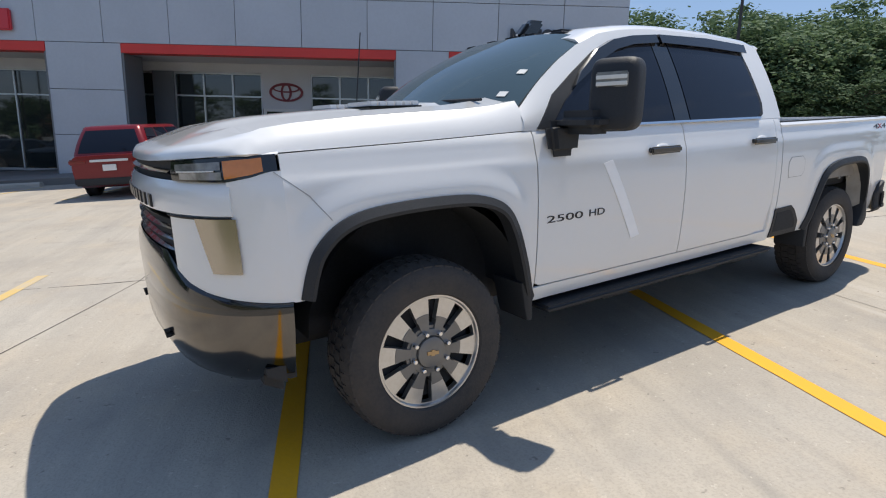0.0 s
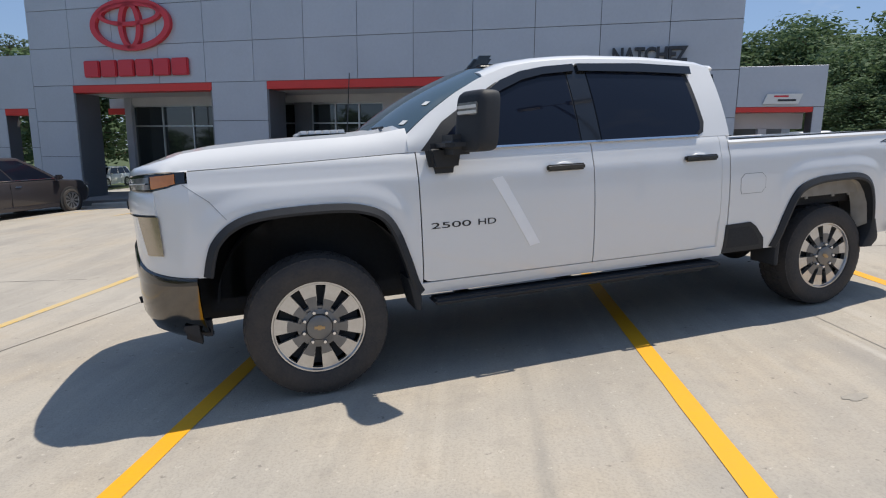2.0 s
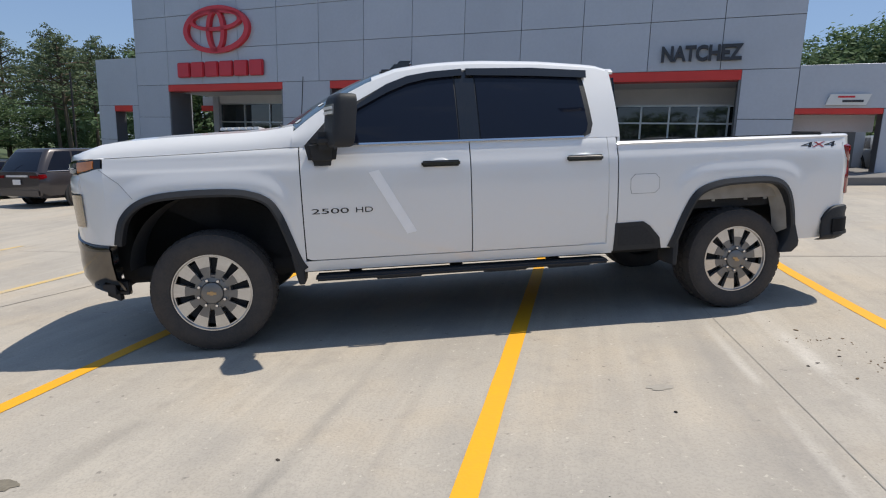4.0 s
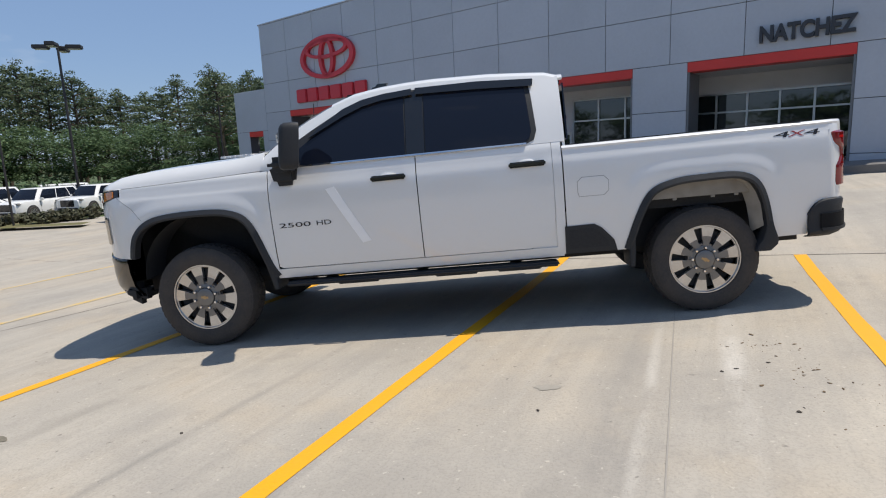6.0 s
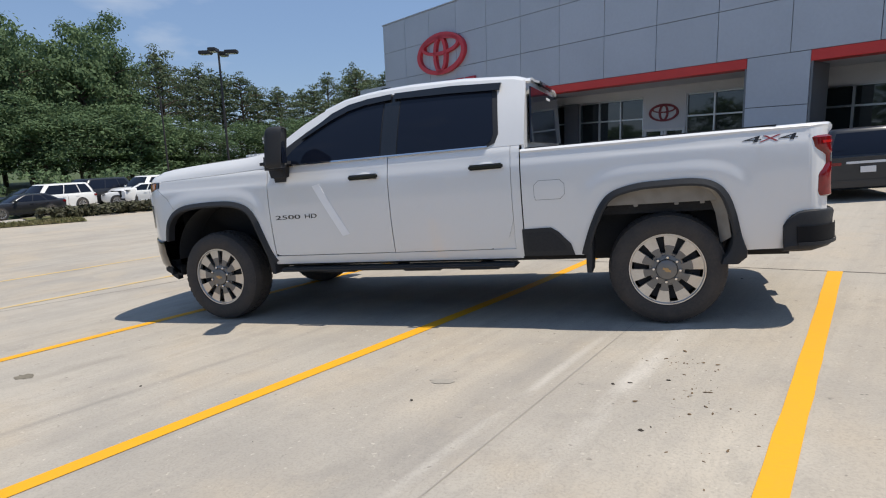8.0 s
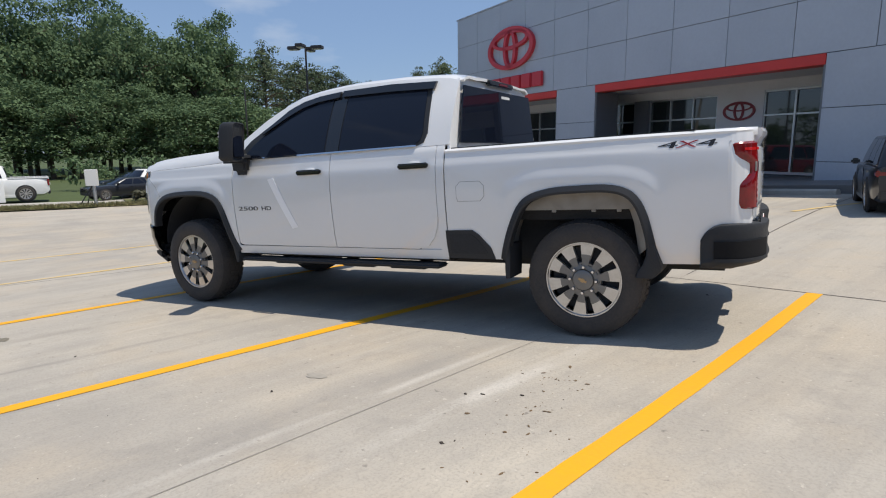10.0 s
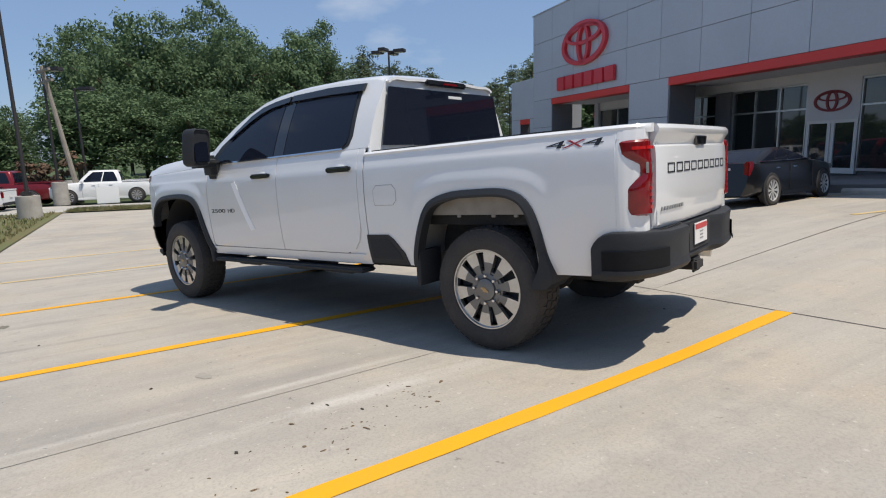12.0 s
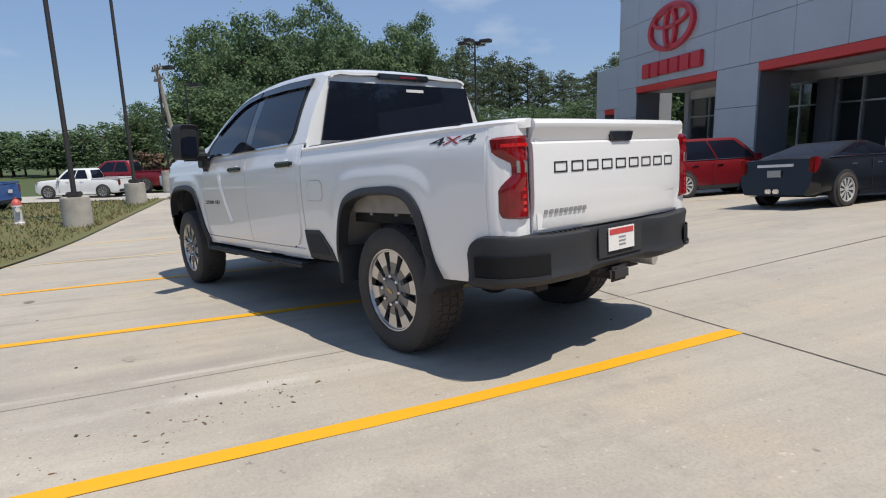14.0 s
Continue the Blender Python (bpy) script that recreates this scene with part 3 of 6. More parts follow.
town = thing("town_sign", FACADE, "dark raised capital letters over the third opening", "sign")
fit_lettering("NATCHEZ", 10.0, 11.82, 3.68, 4.06, -0.03, 0.05, M_SIGN_DARK, town, "lettering")
wing_sign = thing("wing_sign", FACADE, "white slanted sign board with dark bars", "sign")
bm = bmesh.new()
bmesh.ops.create_cube(bm, size=1.0, matrix=Matrix.LocRotScale((14.06, -0.07, 2.74), None, (0.78, 0.06, 0.24)))
for v in bm.verts:
    v.co.x += (v.co.z - 2.74) * 0.35
part("board", bm, M_SIGN_WHITE, wing_sign, smooth=0)
part("bar", box(13.86, 14.18, -0.108, -0.10, 2.78, 2.82), M_SIGN_RED, wing_sign, smooth=0)
part("bar", box(13.95, 14.35, -0.108, -0.10, 2.68, 2.73), M_SIGN_DARK, wing_sign, smooth=0)

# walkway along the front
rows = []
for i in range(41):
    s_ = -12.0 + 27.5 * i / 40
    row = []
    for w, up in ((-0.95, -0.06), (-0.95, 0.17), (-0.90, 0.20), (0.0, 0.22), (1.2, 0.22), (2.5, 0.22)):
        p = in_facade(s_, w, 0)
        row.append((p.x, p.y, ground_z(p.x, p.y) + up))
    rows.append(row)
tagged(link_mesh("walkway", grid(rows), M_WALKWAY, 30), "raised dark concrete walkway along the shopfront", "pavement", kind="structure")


# ---- stalls: yellow lines, joints, stains ----
def strip(name, x0, y0, x1, y1, wide, mat, lift, label, category, kind="structure", wander=0.0, steps=24):
    """A strip laid on the lot between two places on its plane."""
    d = Vector((x1 - x0, y1 - y0, 0))
    side = Vector((-d.y, d.x, 0)).normalized() * wide / 2
    rows = []
    for i in range(steps + 1):
        c = Vector((x0, y0, 0)) + d * (i / steps)
        row = []
        for k in (-1, 1):
            j = 1 + wander * (random.random() - 0.5)
            p = c + side * k * j
            q = LOT @ Vector((p.x, p.y, 0))
            row.append((q.x, q.y, ground_z(q.x, q.y) + lift))
        rows.append(row)
    bm = grid(rows)
    bmesh.ops.recalc_face_normals(bm, faces=bm.faces[:])
    if sum(fc.normal.z for fc in bm.faces) < 0:
        bmesh.ops.reverse_faces(bm, faces=bm.faces[:])
    return tagged(link_mesh(name, bm, mat, 0), label, category, kind=kind)




def stall_line(px, py, qx, qy, paint=M_YELLOW):
    ob = strip("stall_line", px, py, qx, qy, 0.115, paint, 0.004, "worn yellow painted stall line on concrete", "road marking", wander=0.10)
    tagged(ob, group="stall lines")


stall_line(-2.45, -5.2, 0.74, 2.70)
stall_line(0.60, -5.1, 3.30, 1.75)
stall_line(3.62, -5.4, 5.49, 0.64)
stall_line(-5.20, -3.7, -1.70, 3.95, M_YELLOW_WORN)
stall_line(-8.00, -2.6, -4.50, 5.05, M_YELLOW_WORN)
stall_line(6.60, -6.0, 8.20, -0.55)
for k in range(6):
    c = in_facade(-4.6 + 2.75 * k, -4.4, 0)
    e = c + F_N * 2.9 + F_U * 0.4
    ob = strip("stall_line", c.x, c.y, e.x, e.y, 0.11, M_YELLOW_WORN, 0.004, "faded yellow stall line before the shopfront", "road marking", wander=0.2)
    tagged(ob, group="stall lines")


def control_joint(x0, y0, x1, y1, wide=0.011, mat=M_JOINT):
    strip("control_joint", x0, y0, x1, y1, wide, mat, 0.003, "dark filled joint in the concrete", "pavement joint", wander=0.3, steps=40)


control_joint(2.35, -5.6, 4.46, 1.22, 0.008, M_JOINT_PALE)
control_joint(4.46, 1.22, 6.60, 8.5, 0.012)
control_joint(-1.20, 3.20, 9.0, -0.70, 0.014)
control_joint(-9.0, 6.5, -1.20, 3.20, 0.012)
control_joint(-4.5, -2.1, -0.9, 3.05)
control_joint(-0.9, 3.05, 3.2, 11.5)


def blotch(name, x, y, r, mat, label, category, lift=0.003):
    bm = bmesh.new()
    vs = []
    for k in range(18):
        a = 2 * math.pi * k / 18
        rr = r * (0.65 + 0.5 * random.random())
        q = LOT @ Vector((x + rr * 1.5 * math.cos(a), y + rr * 0.8 * math.sin(a), 0))
        vs.append(bm.verts.new((q.x, q.y, ground_z(q.x, q.y) + lift)))
    bm.faces.new(vs)
    return tagged(link_mesh(name, bm, mat, 0), label, category, kind="structure")


blotch("oil_stain", 2.71, -2.21, 0.055, M_STAIN_FAINT, "small dark oil stain on concrete", "stain")
blotch("oil_stain", -0.55, -2.55, 0.07, M_STAIN, "small dark oil stain on concrete", "stain")


def crumbs(name, spots, count, size, mat, label):
    """Flat, uneven crumbs strewn round a few places of the lot."""
    bm = bmesh.new()
    for k in range(count):
        cx, cy, sx, sy = spots[k % len(spots)]
        x, y = cx + random.gauss(0, sx), cy + random.gauss(0, sy)
        r = size * (0.3 + 1.2 * random.random() ** 4)
        q = LOT @ Vector((x, y, 0))
        lump = bmesh.ops.create_icosphere(bm, subdivisions=1, radius=r, matrix=Matrix.Translation((q.x, q.y, ground_z(q.x, q.y) + r * 0.15)) @ Matrix.Rotation(random.uniform(0, 6), 4, "Z") @ Matrix.Diagonal((random.uniform(1.1, 2.4), random.uniform(0.7, 1.2), 0.5, 1)))
        for v in lump["verts"]:
            v.co += Vector((random.uniform(-1, 1), random.uniform(-1, 1), random.uniform(0, 0.6))) * r * 0.45
    tagged(link_mesh(name, bm, mat), label, "dirt", kind="stuff")


crumbs("mud_crumbs", ((4.10, -1.75, 0.10, 0.10), (4.12, -2.15, 0.14, 0.22), (4.16, -2.7, 0.16, 0.40)), 85, 0.007, M_MUD, "scattered dry mud crumbs on the concrete")
crumbs("dark_clods", ((4.15, -2.2, 0.18, 0.35), (3.85, -2.0, 0.35, 0.5), (4.8, 0.9, 0.35, 0.35), (2.3, -2.6, 0.8, 0.7)), 22, 0.0075, M_CLOD, "small dark clods strewn on the concrete")


def wheel_stop(s_, w):
    c = in_facade(s_, w, 0)
    z = ground_z(c.x, c.y)
    prof = ((-0.09, 0), (-0.085, 0.07), (-0.05, 0.11), (0.05, 0.11), (0.085, 0.07), (0.09, 0))
    slope = math.asin(min(0.2, (ground_z(*(c + F_U)[:2]) - z)))
    bm = grid([[(x, y, zz) for y, zz in prof] for x in (-0.78, -0.74, 0.74, 0.78)], close=True)
    bmesh.ops.holes_fill(bm, edges=bm.edges[:], sides=8)
    bmesh.ops.recalc_face_normals(bm, faces=bm.faces[:])
    ob = link_mesh("wheel_stop", bm, M_STOP)
    ob.matrix_world = Matrix.Translation((c.x, c.y, z)) @ Matrix.Rotation(F_TURN, 4, "Z") @ Matrix.Rotation(-slope, 4, "Y")
    tagged(ob, "pale concrete wheel stop in front of the walkway", "wheel stop", "wheel stops")


for k in range(8):
    wheel_stop(-7.3 + 2.45 * k, -1.2)


# ---- the white pickup truck ----
truck = thing("pickup_truck", LOT, "white four-door heavy-duty pickup truck parked across yellow stall lines", "pickup truck")
WB, AX_Z = 4.037, 0.415


def soft_line(points, n=6):
    out = []
    for i in range(len(points) - 1):
        p0, p1, p2, p3 = points[max(i - 1, 0)], points[i], points[i + 1], points[min(i + 2, len(points) - 1)]
        for k in range(n):
            t = k / n
            out.append(tuple(0.5 * (2 * b + (c - a) * t + (2 * a - 5 * b + 4 * c - d) * t * t + (3 * b - a - 3 * c + d) * t ** 3) for a, b, c, d in zip(p0, p1, p2, p3)))
    return tuple(out) + (points[-1],)


Y_BASE = soft_line(((0.45, -0.90), (0.56, -0.930), (0.66, -0.952), (0.80, -0.966), (0.95, -0.974), (1.08, -0.976), (1.19, -0.972), (1.265, -0.966), (1.30, -0.955), (1.345, -0.944), (1.39, -0.932), (1.44, -0.90), (1.50, -0.86)))


def side_y(x, z):
    """The flank: a soft barrel with square shoulders over the wheels."""
    y = lerp_table(Y_BASE, z)
    bulge = 0.0
    for middle, half, tall, rise in ((0.0, 0.64, 0.69, 0.012), (4.02, 0.60, 0.63, 0.010)):
        far = ((abs(x - middle) / half) ** 4 + (max(0.0, z - 0.55) / tall) ** 4) ** 0.25
        bulge += rise * (1 - ease(0.92, 1.06, far))
    return y - bulge * ease(0.40, 0.60, z) + 0.063 * max(0.0, min(1.0, (x - 4.12) / 0.82)) ** 1.6


ARCH_F = ((-0.56, 0.80), (-0.535, 0.90), (-0.50, 0.98), (-0.42, 1.055), (-0.30, 1.10), (-0.10, 1.118), (0.15, 1.118), (0.30, 1.10), (0.42, 1.05), (0.49, 0.95), (0.55, 0.78), (0.60, 0.62), (0.64, 0.545))
ARCH_R = ((3.47, 0.545), (3.50, 0.64), (3.55, 0.78), (3.62, 0.92), (3.70, 0.99), (3.85, 1.03), (4.02, 1.04), (4.22, 1.04), (4.34, 1.01), (4.41, 0.94), (4.455, 0.82), (4.49, 0.66), (4.52, 0.54))
ARCH_F, ARCH_R = soft_line(ARCH_F), soft_line(ARCH_R)


def flank(xs, low, high, rows=12):
    out = []
    for x in xs:
        a, b = low(x), high(x)
        out.append([(x, side_y(x, a + (b - a) * k / rows), a + (b - a) * k / rows) for k in range(rows + 1)])
    return grid(out)


def steps(*stops):
    """x places: pairs of (until, count) from the first value on."""
    xs = [stops[0]]
    for until, n in stops[1:]:
        a = xs[-1]
        xs += [a + (until - a) * (k + 1) / n for k in range(n)]
    return xs


def both(name, bm, mat, label="", depth=0.0, smooth=35.0):
    """The part on both flanks, as two parts."""
    if depth:
        bm = thicken(bm, depth)
    twin = mirrored(bm)
    return part(name, bm, mat, truck, label, smooth), part(name, twin, mat, truck, label, smooth)


def hood_edge(x):
    return lerp_table(((-1.0, 1.36), (-0.7, 1.384), (0.0, 1.40), (0.62, 1.42)), x)


both("front_fender", flank(steps(-0.62, (-0.56, 3), (-0.30, 14), (0.30, 12), (0.64, 18), (0.66, 1)), lambda x: 0.80 if x < -0.56 else lerp_table(ARCH_F, x), lambda x: hood_edge(x) - 0.004, 40), M_WHITE, depth=0.012)
both("front_door", flank(steps(0.668, (0.76, 4), (1.872, 14)), lambda x: lerp_table(((0.668, 0.63), (0.70, 0.614), (1.872, 0.612)), x), lambda x: 1.418, 30), M_WHITE, depth=0.02)
both("rear_door", flank(steps(1.880, (2.80, 12), (2.925, 6)), lambda x: lerp_table(((1.880, 0.612), (2.74, 0.612), (2.82, 0.64), (2.89, 0.72), (2.925, 0.85)), x), lambda x: 1.418, 30), M_WHITE, depth=0.02)
corner = flank(steps(2.74, (2.82, 5), (2.90, 5), (2.931, 4), (2.998, 3)), lambda x: 0.545, lambda x: 1.418, 30)
for v in corner.verts:
    if v.co.x < 2.9305:
        v.co.y += 0.014
both("cab_corner", corner, M_WHITE, depth=0.012)
both("rocker_panel", flank(steps(0.62, (2.98, 12)), lambda x: 0.53, lambda x: 0.606, 4), M_WHITE, depth=0.012)
both("bed_side", flank(steps(3.008, (3.47, 9), (3.85, 16), (4.22, 10), (4.52, 18), (4.90, 8), (4.935, 2)), lambda x: 0.545 if x < 3.47 or x > 4.52 else lerp_table(ARCH_R, x), lambda x: 1.352, 40), M_WHITE, depth=0.014)


def flare(arch, name):
    """The black moulding round a wheel opening, proud of the flank."""
    pts = [Vector((x, 0, z)) for x, z in arch]
    rows = []
    for i, p in enumerate(pts):
        d = (pts[min(i + 1, len(pts) - 1)] - pts[max(i - 1, 0)]).normalized()
        n = Vector((-d.z, 0, d.x))
        o, q = p + n * 0.036, p - n * 0.016
        ym = side_y(p.x, p.z)
        rows.append([(o.x, side_y(o.x, o.z) + 0.004, o.z), (o.x, side_y(o.x, o.z) - 0.012, o.z), (p.x, ym - 0.030, p.z), (q.x, ym - 0.026, q.z), (q.x, ym + 0.05, q.z)])
    bm = grid(rows)
    bmesh.ops.recalc_face_normals(bm, faces=bm.faces[:])
    both(name, bm, M_BLACK_TRIM)


flare(ARCH_F, "wheel_arch_flare")
flare(ARCH_R, "wheel_arch_flare")
def mud_flap(profile, y0=-0.968, y1=-0.74):
    """A moulded flap: a side profile of (x front, x rear, z) rows, swelling out to the flare at its top."""
    rows = []
    for x0, x1, z in profile:
        top = ease(profile[-1][2], profile[0][2], z)
        ya, yb = y0 - 0.006 * top, y1
        r = min(0.022, (x1 - x0) * 0.4)
        rows.append([(x0, yb, z), (x0, ya + r, z), (x0 + r * 0.3, ya + r * 0.3, z), (x0 + r, ya, z), (x1 - r, ya, z), (x1 - r * 0.3, ya + r * 0.3, z), (x1, ya + r, z), (x1, yb, z)])
    bm = grid(rows, close=True)
    for row in (rows[0], rows[-1]):
        bm.faces.new([bm.verts.new(p) for p in row])
    bmesh.ops.remove_doubles(bm, verts=bm.verts[:], dist=1e-5)
    bmesh.ops.recalc_face_normals(bm, faces=bm.faces[:])
    both("mud_flap", bm, M_BLACK_TRIM)


mud_flap(((0.555, 0.625, 0.655), (0.570, 0.640, 0.58), (0.585, 0.645, 0.50), (0.600, 0.640, 0.445)))
mud_flap(((3.478, 3.520, 0.66), (3.470, 3.520, 0.56), (3.466, 3.516, 0.48), (3.470, 3.510, 0.41)))
mud_flap(((4.470, 4.520, 0.68), (4.462, 4.545, 0.60), (4.440, 4.565, 0.54), (4.410, 4.560, 0.50), (4.395, 4.510, 0.455)))

# hood
HOOD_TOP = ((-1.02, 1.395), (-0.93, 1.425), (-0.86, 1.450), (-0.77, 1.478), (-0.52, 1.515), (-0.24, 1.535), (0.01, 1.545), (0.31, 1.555), (0.48, 1.570), (0.62, 1.595))
NOSE = ((0.0, -1.03), (0.15, -1.028), (0.30, -1.02), (0.42, -1.008), (0.52, -0.990), (0.60, -0.970), (0.68, -0.942), (0.75, -0.908), (0.80, -0.876), (0.85, -0.835), (0.89, -0.788), (0.92, -0.743), (0.945, -0.694), (0.958, -0.655), (0.965, -0.62))
NOSE = soft_line(NOSE, 5)


def nose_x(y):
    return lerp_table(NOSE, abs(y))


rows = []
for i in range(37):
    row = []
    for y, drop in ((-0.918, None), (-0.910, 0.80), (-0.88, 0.45), (-0.83, 0.16), (-0.75, 0.03), (-0.62, 0.0), (-0.48, 0.010), (-0.38, 0.012), (-0.30, -0.006), (-0.15, -0.014), (0.0, -0.016)):
        xf = nose_x(y) + 0.012
        soft = 0.0 if drop is None else (1.0 - drop if drop >= 0.1 else 1.0)
        low = 1.350 + 0.036 * (abs(y) / 0.918) ** 2
        if i == 0:
            x, z = xf, low
        elif i == 1:
            x, z = xf + 0.006, low + 0.022 * soft
        elif i == 2:
            x, z = xf + 0.022, low + 0.042 * soft
        else:
            u = (i - 2) / 34
            x = xf + 0.022 + (0.63 - xf - 0.022) * u
            z1, z0 = lerp_table(HOOD_TOP, x), hood_edge(x)
            z = z0 if drop is None else (z1 - (z1 - z0) * drop if drop >= 0.1 else z1 - drop)
            z = min(z, low + 0.042 + (x - xf - 0.022) * (0.34 if drop is not None else 1.0))
        row.append((x, y, z))
    rows.append(row + [(x, -y, z) for x, y, z in row[-2::-1]])
bm = grid(rows)
part("hood", thicken(bm, 0.012), M_WHITE, truck)
vent = part("hood_vent", box(0.02, 0.34, -0.43, -0.10, 1.545, 1.564, 0.008), M_BLACK_GLOSS, truck, "black hood vent with bright bars")
for k in range(6):
    part("vent_bar", box(0.035 + 0.049 * k, 0.078 + 0.049 * k, -0.41, -0.12, 1.556, 1.588, 0.005), M_SILVER, vent)
vent = part("hood_vent", box(0.02, 0.34, 0.10, 0.43, 1.545, 1.564, 0.008), M_BLACK_GLOSS, truck, "black hood vent with bright bars")
for k in range(6):
    part("vent_bar", box(0.035 + 0.049 * k, 0.078 + 0.049 * k, 0.12, 0.41, 1.556, 1.588, 0.005), M_SILVER, vent)

# front face: levels wrapped round the nose
def wrap(levels, y0, y1, n=28, inset=0.0):
    """A band round the nose: levels are (z, outset), z a number or a rule of y; y from y0 to y1."""
    rows = []
    for z, out in levels:
        row = []
        for k in range(n + 1):
            u = k / n
            if y0 * y1 < 0:
                u = 0.5 - 0.5 * math.cos(math.pi * u)
            elif abs(y1) > 0.9:
                u = 1 - (1 - u) ** 2
            y = y0 + (y1 - y0) * u
            zz = z(abs(y)) if callable(z) else z
            e = 0.004
            dx, dy = nose_x(abs(y) + e) - nose_x(max(0, abs(y) - e)), 2 * e
            nrm = Vector((-dy, 0 if abs(y) < 1e-6 else math.copysign(dx, y), 0)).normalized()
            full = 1 + (abs(side_y(-0.62, zz)) / 0.965 - 1) * (abs(y) / 0.965) ** 4
            row.append((nose_x(y) + nrm.x * out + inset, y * full + nrm.y * out, zz))
        rows.append(row)
    return grid(rows)


def rim_low(y):
    return lerp_table(((0.0, 0.985), (0.48, 0.985), (0.56, 0.93), (0.66, 0.875), (0.76, 0.845), (0.86, 0.825), (0.965, 0.803)), y)


def lamp_low(y):
    return lerp_table(((0.60, 1.288), (0.88, 1.285), (0.93, 1.300), (0.96, 1.320)), y)


def lamp_high(y):
    return lerp_table(((0.50, 1.352), (0.75, 1.368), (0.965, 1.383)), y)


def between(low, high, u):
    return lambda y: low(y) + (high(y) - low(y)) * u


def flat_at(z):
    return lambda y: z


for sgn in (-1, 1):
    a, b = (sgn * 0.58, sgn * 0.965)
    part("front_fascia", thicken(wrap([(between(rim_low, flat_at(1.150), k / 8), 0.0) for k in range(9)], a, b, 30), 0.012), M_WHITE, truck)
    part("upper_fascia", thicken(wrap(((1.148, 0.0), (1.20, 0.0), (1.25, 0.0), (lamp_low, 0.0)), sgn * 0.875, sgn * 0.965, 12), 0.012), M_WHITE, truck)
    lamp = part("headlight", thicken(wrap(((between(lamp_low, lamp_high, 0.0), 0.002), (between(lamp_low, lamp_high, 0.5), 0.004), (lamp_high, -0.004)), sgn * 0.64, sgn * 0.963, 26), 0.02), M_BLACK_GLOSS, truck, "headlight with amber corner")
    part("lens", thicken(wrap(((between(lamp_low, lamp_high, 0.10), 0.008), (between(lamp_low, lamp_high, 0.42), 0.009)), sgn * 0.70, sgn * 0.868, 16), 0.004), M_LAMP_CLEAR, lamp)
    part("lens", thicken(wrap(((between(lamp_low, lamp_high, 0.50), 0.009), (between(lamp_low, lamp_high, 0.84), 0.007)), sgn * 0.68, sgn * 0.868, 16), 0.004), M_LAMP_SMOKE, lamp)
    part("turn_signal", thicken(wrap(((between(lamp_low, lamp_high, 0.12), 0.009), (between(lamp_low, lamp_high, 0.5), 0.010), (between(lamp_low, lamp_high, 0.86), 0.007)), sgn * 0.875, sgn * 0.950, 10), 0.004), M_LAMP_AMBER, lamp)
    part("daylight_strip", thicken(wrap(((between(lamp_low, lamp_high, 0.44), 0.012), (between(lamp_low, lamp_high, 0.50), 0.012)), sgn * 0.69, sgn * 0.85, 12), 0.003), M_SIGN_WHITE, lamp)
    bm = wrap([(between(flat_at(0.93), flat_at(1.146), k / 6), 0.003) for k in range(7)], 0.75, 0.885, 10)
    for v in bm.verts:
        k = (1.146 - v.co.z) / 0.216
        u = min(1.0, max(0.0, (0.885 - v.co.y) / 0.135))
        v.co.y += 0.055 * k * u
        v.co.x = nose_x(min(0.96, v.co.y)) - 0.012
        v.co.y += 0.012
    curtain = part("air_curtain", thicken(bm if sgn > 0 else mirrored(bm), 0.004), M_CURTAIN, truck, "tan-grey satin metal recess beside the grille")
    part("fender_lip", thicken(wrap(((lamp_high, -0.004), (lambda y: lamp_high(y) + 0.006, -0.012), (lambda y: lamp_high(y) + 0.012, -0.045)), sgn * 0.86, sgn * 0.965, 14), 0.006), M_WHITE, truck)
    part("bar_shadow_gap", thicken(wrap(((1.140, 0.004), (1.150, 0.014)), sgn * 0.58, sgn * 0.880, 14), 0.004), M_LINER, truck)
    part("tow_hook", tube([(-0.98, sgn * 0.40, 0.585), (-1.035, sgn * 0.40, 0.580), (-1.04, sgn * 0.40, 0.60), (-0.98, sgn * 0.40, 0.61)], 0.012), M_BLACK_TRIM, truck)
    seam = [(-0.650, 1.315), (-0.648, 1.318), (-0.521, 1.216), (-0.441, 1.112), (-0.444, 1.110), (-0.525, 1.213)]
    bm = plate(seam, lambda x, z: side_y(x, z) - 0.0012, 0.004, cuts=6)
    part("fender_seam", bm if sgn < 0 else mirrored(bm), M_BADGE_GREY, truck)
part("front_bumper", thicken(wrap(((0.42, -0.10), (0.47, -0.03), (0.56, 0.010), (0.68, 0.016), (0.765, 0.012)), -0.964, 0.964, 60), 0.02), M_BUMPER, truck, "dark polished front bumper")
part("bumper_cap", thicken(wrap(((0.762, 0.016), (between(flat_at(0.762), rim_low, 0.5), 0.018), (between(flat_at(0.762), rim_low, 0.85), 0.012), (rim_low, -0.004)), -0.964, 0.964, 60), 0.014), M_BLACK_GLOSS, truck)
part("grille", thicken(wrap(((0.93, -0.03), (1.10, -0.03), (1.36, -0.03)), -0.66, 0.66, 24), 0.02), M_LINER, truck)
for z in (0.99, 1.035, 1.08, 1.125, 1.315):
    part("grille_bar", thicken(wrap(((z - 0.012, -0.028), (z, -0.010), (z + 0.012, -0.028)), -0.58, 0.58, 24), 0.012), M_BLACK_GLOSS, truck)
bar = part("grille_crossbar", thicken(wrap(((1.150, -0.004), (1.158, 0.012), (1.225, 0.012), (1.262, 0.003), (1.286, -0.012)), -0.882, 0.882, 44), 0.015), M_WHITE, truck)
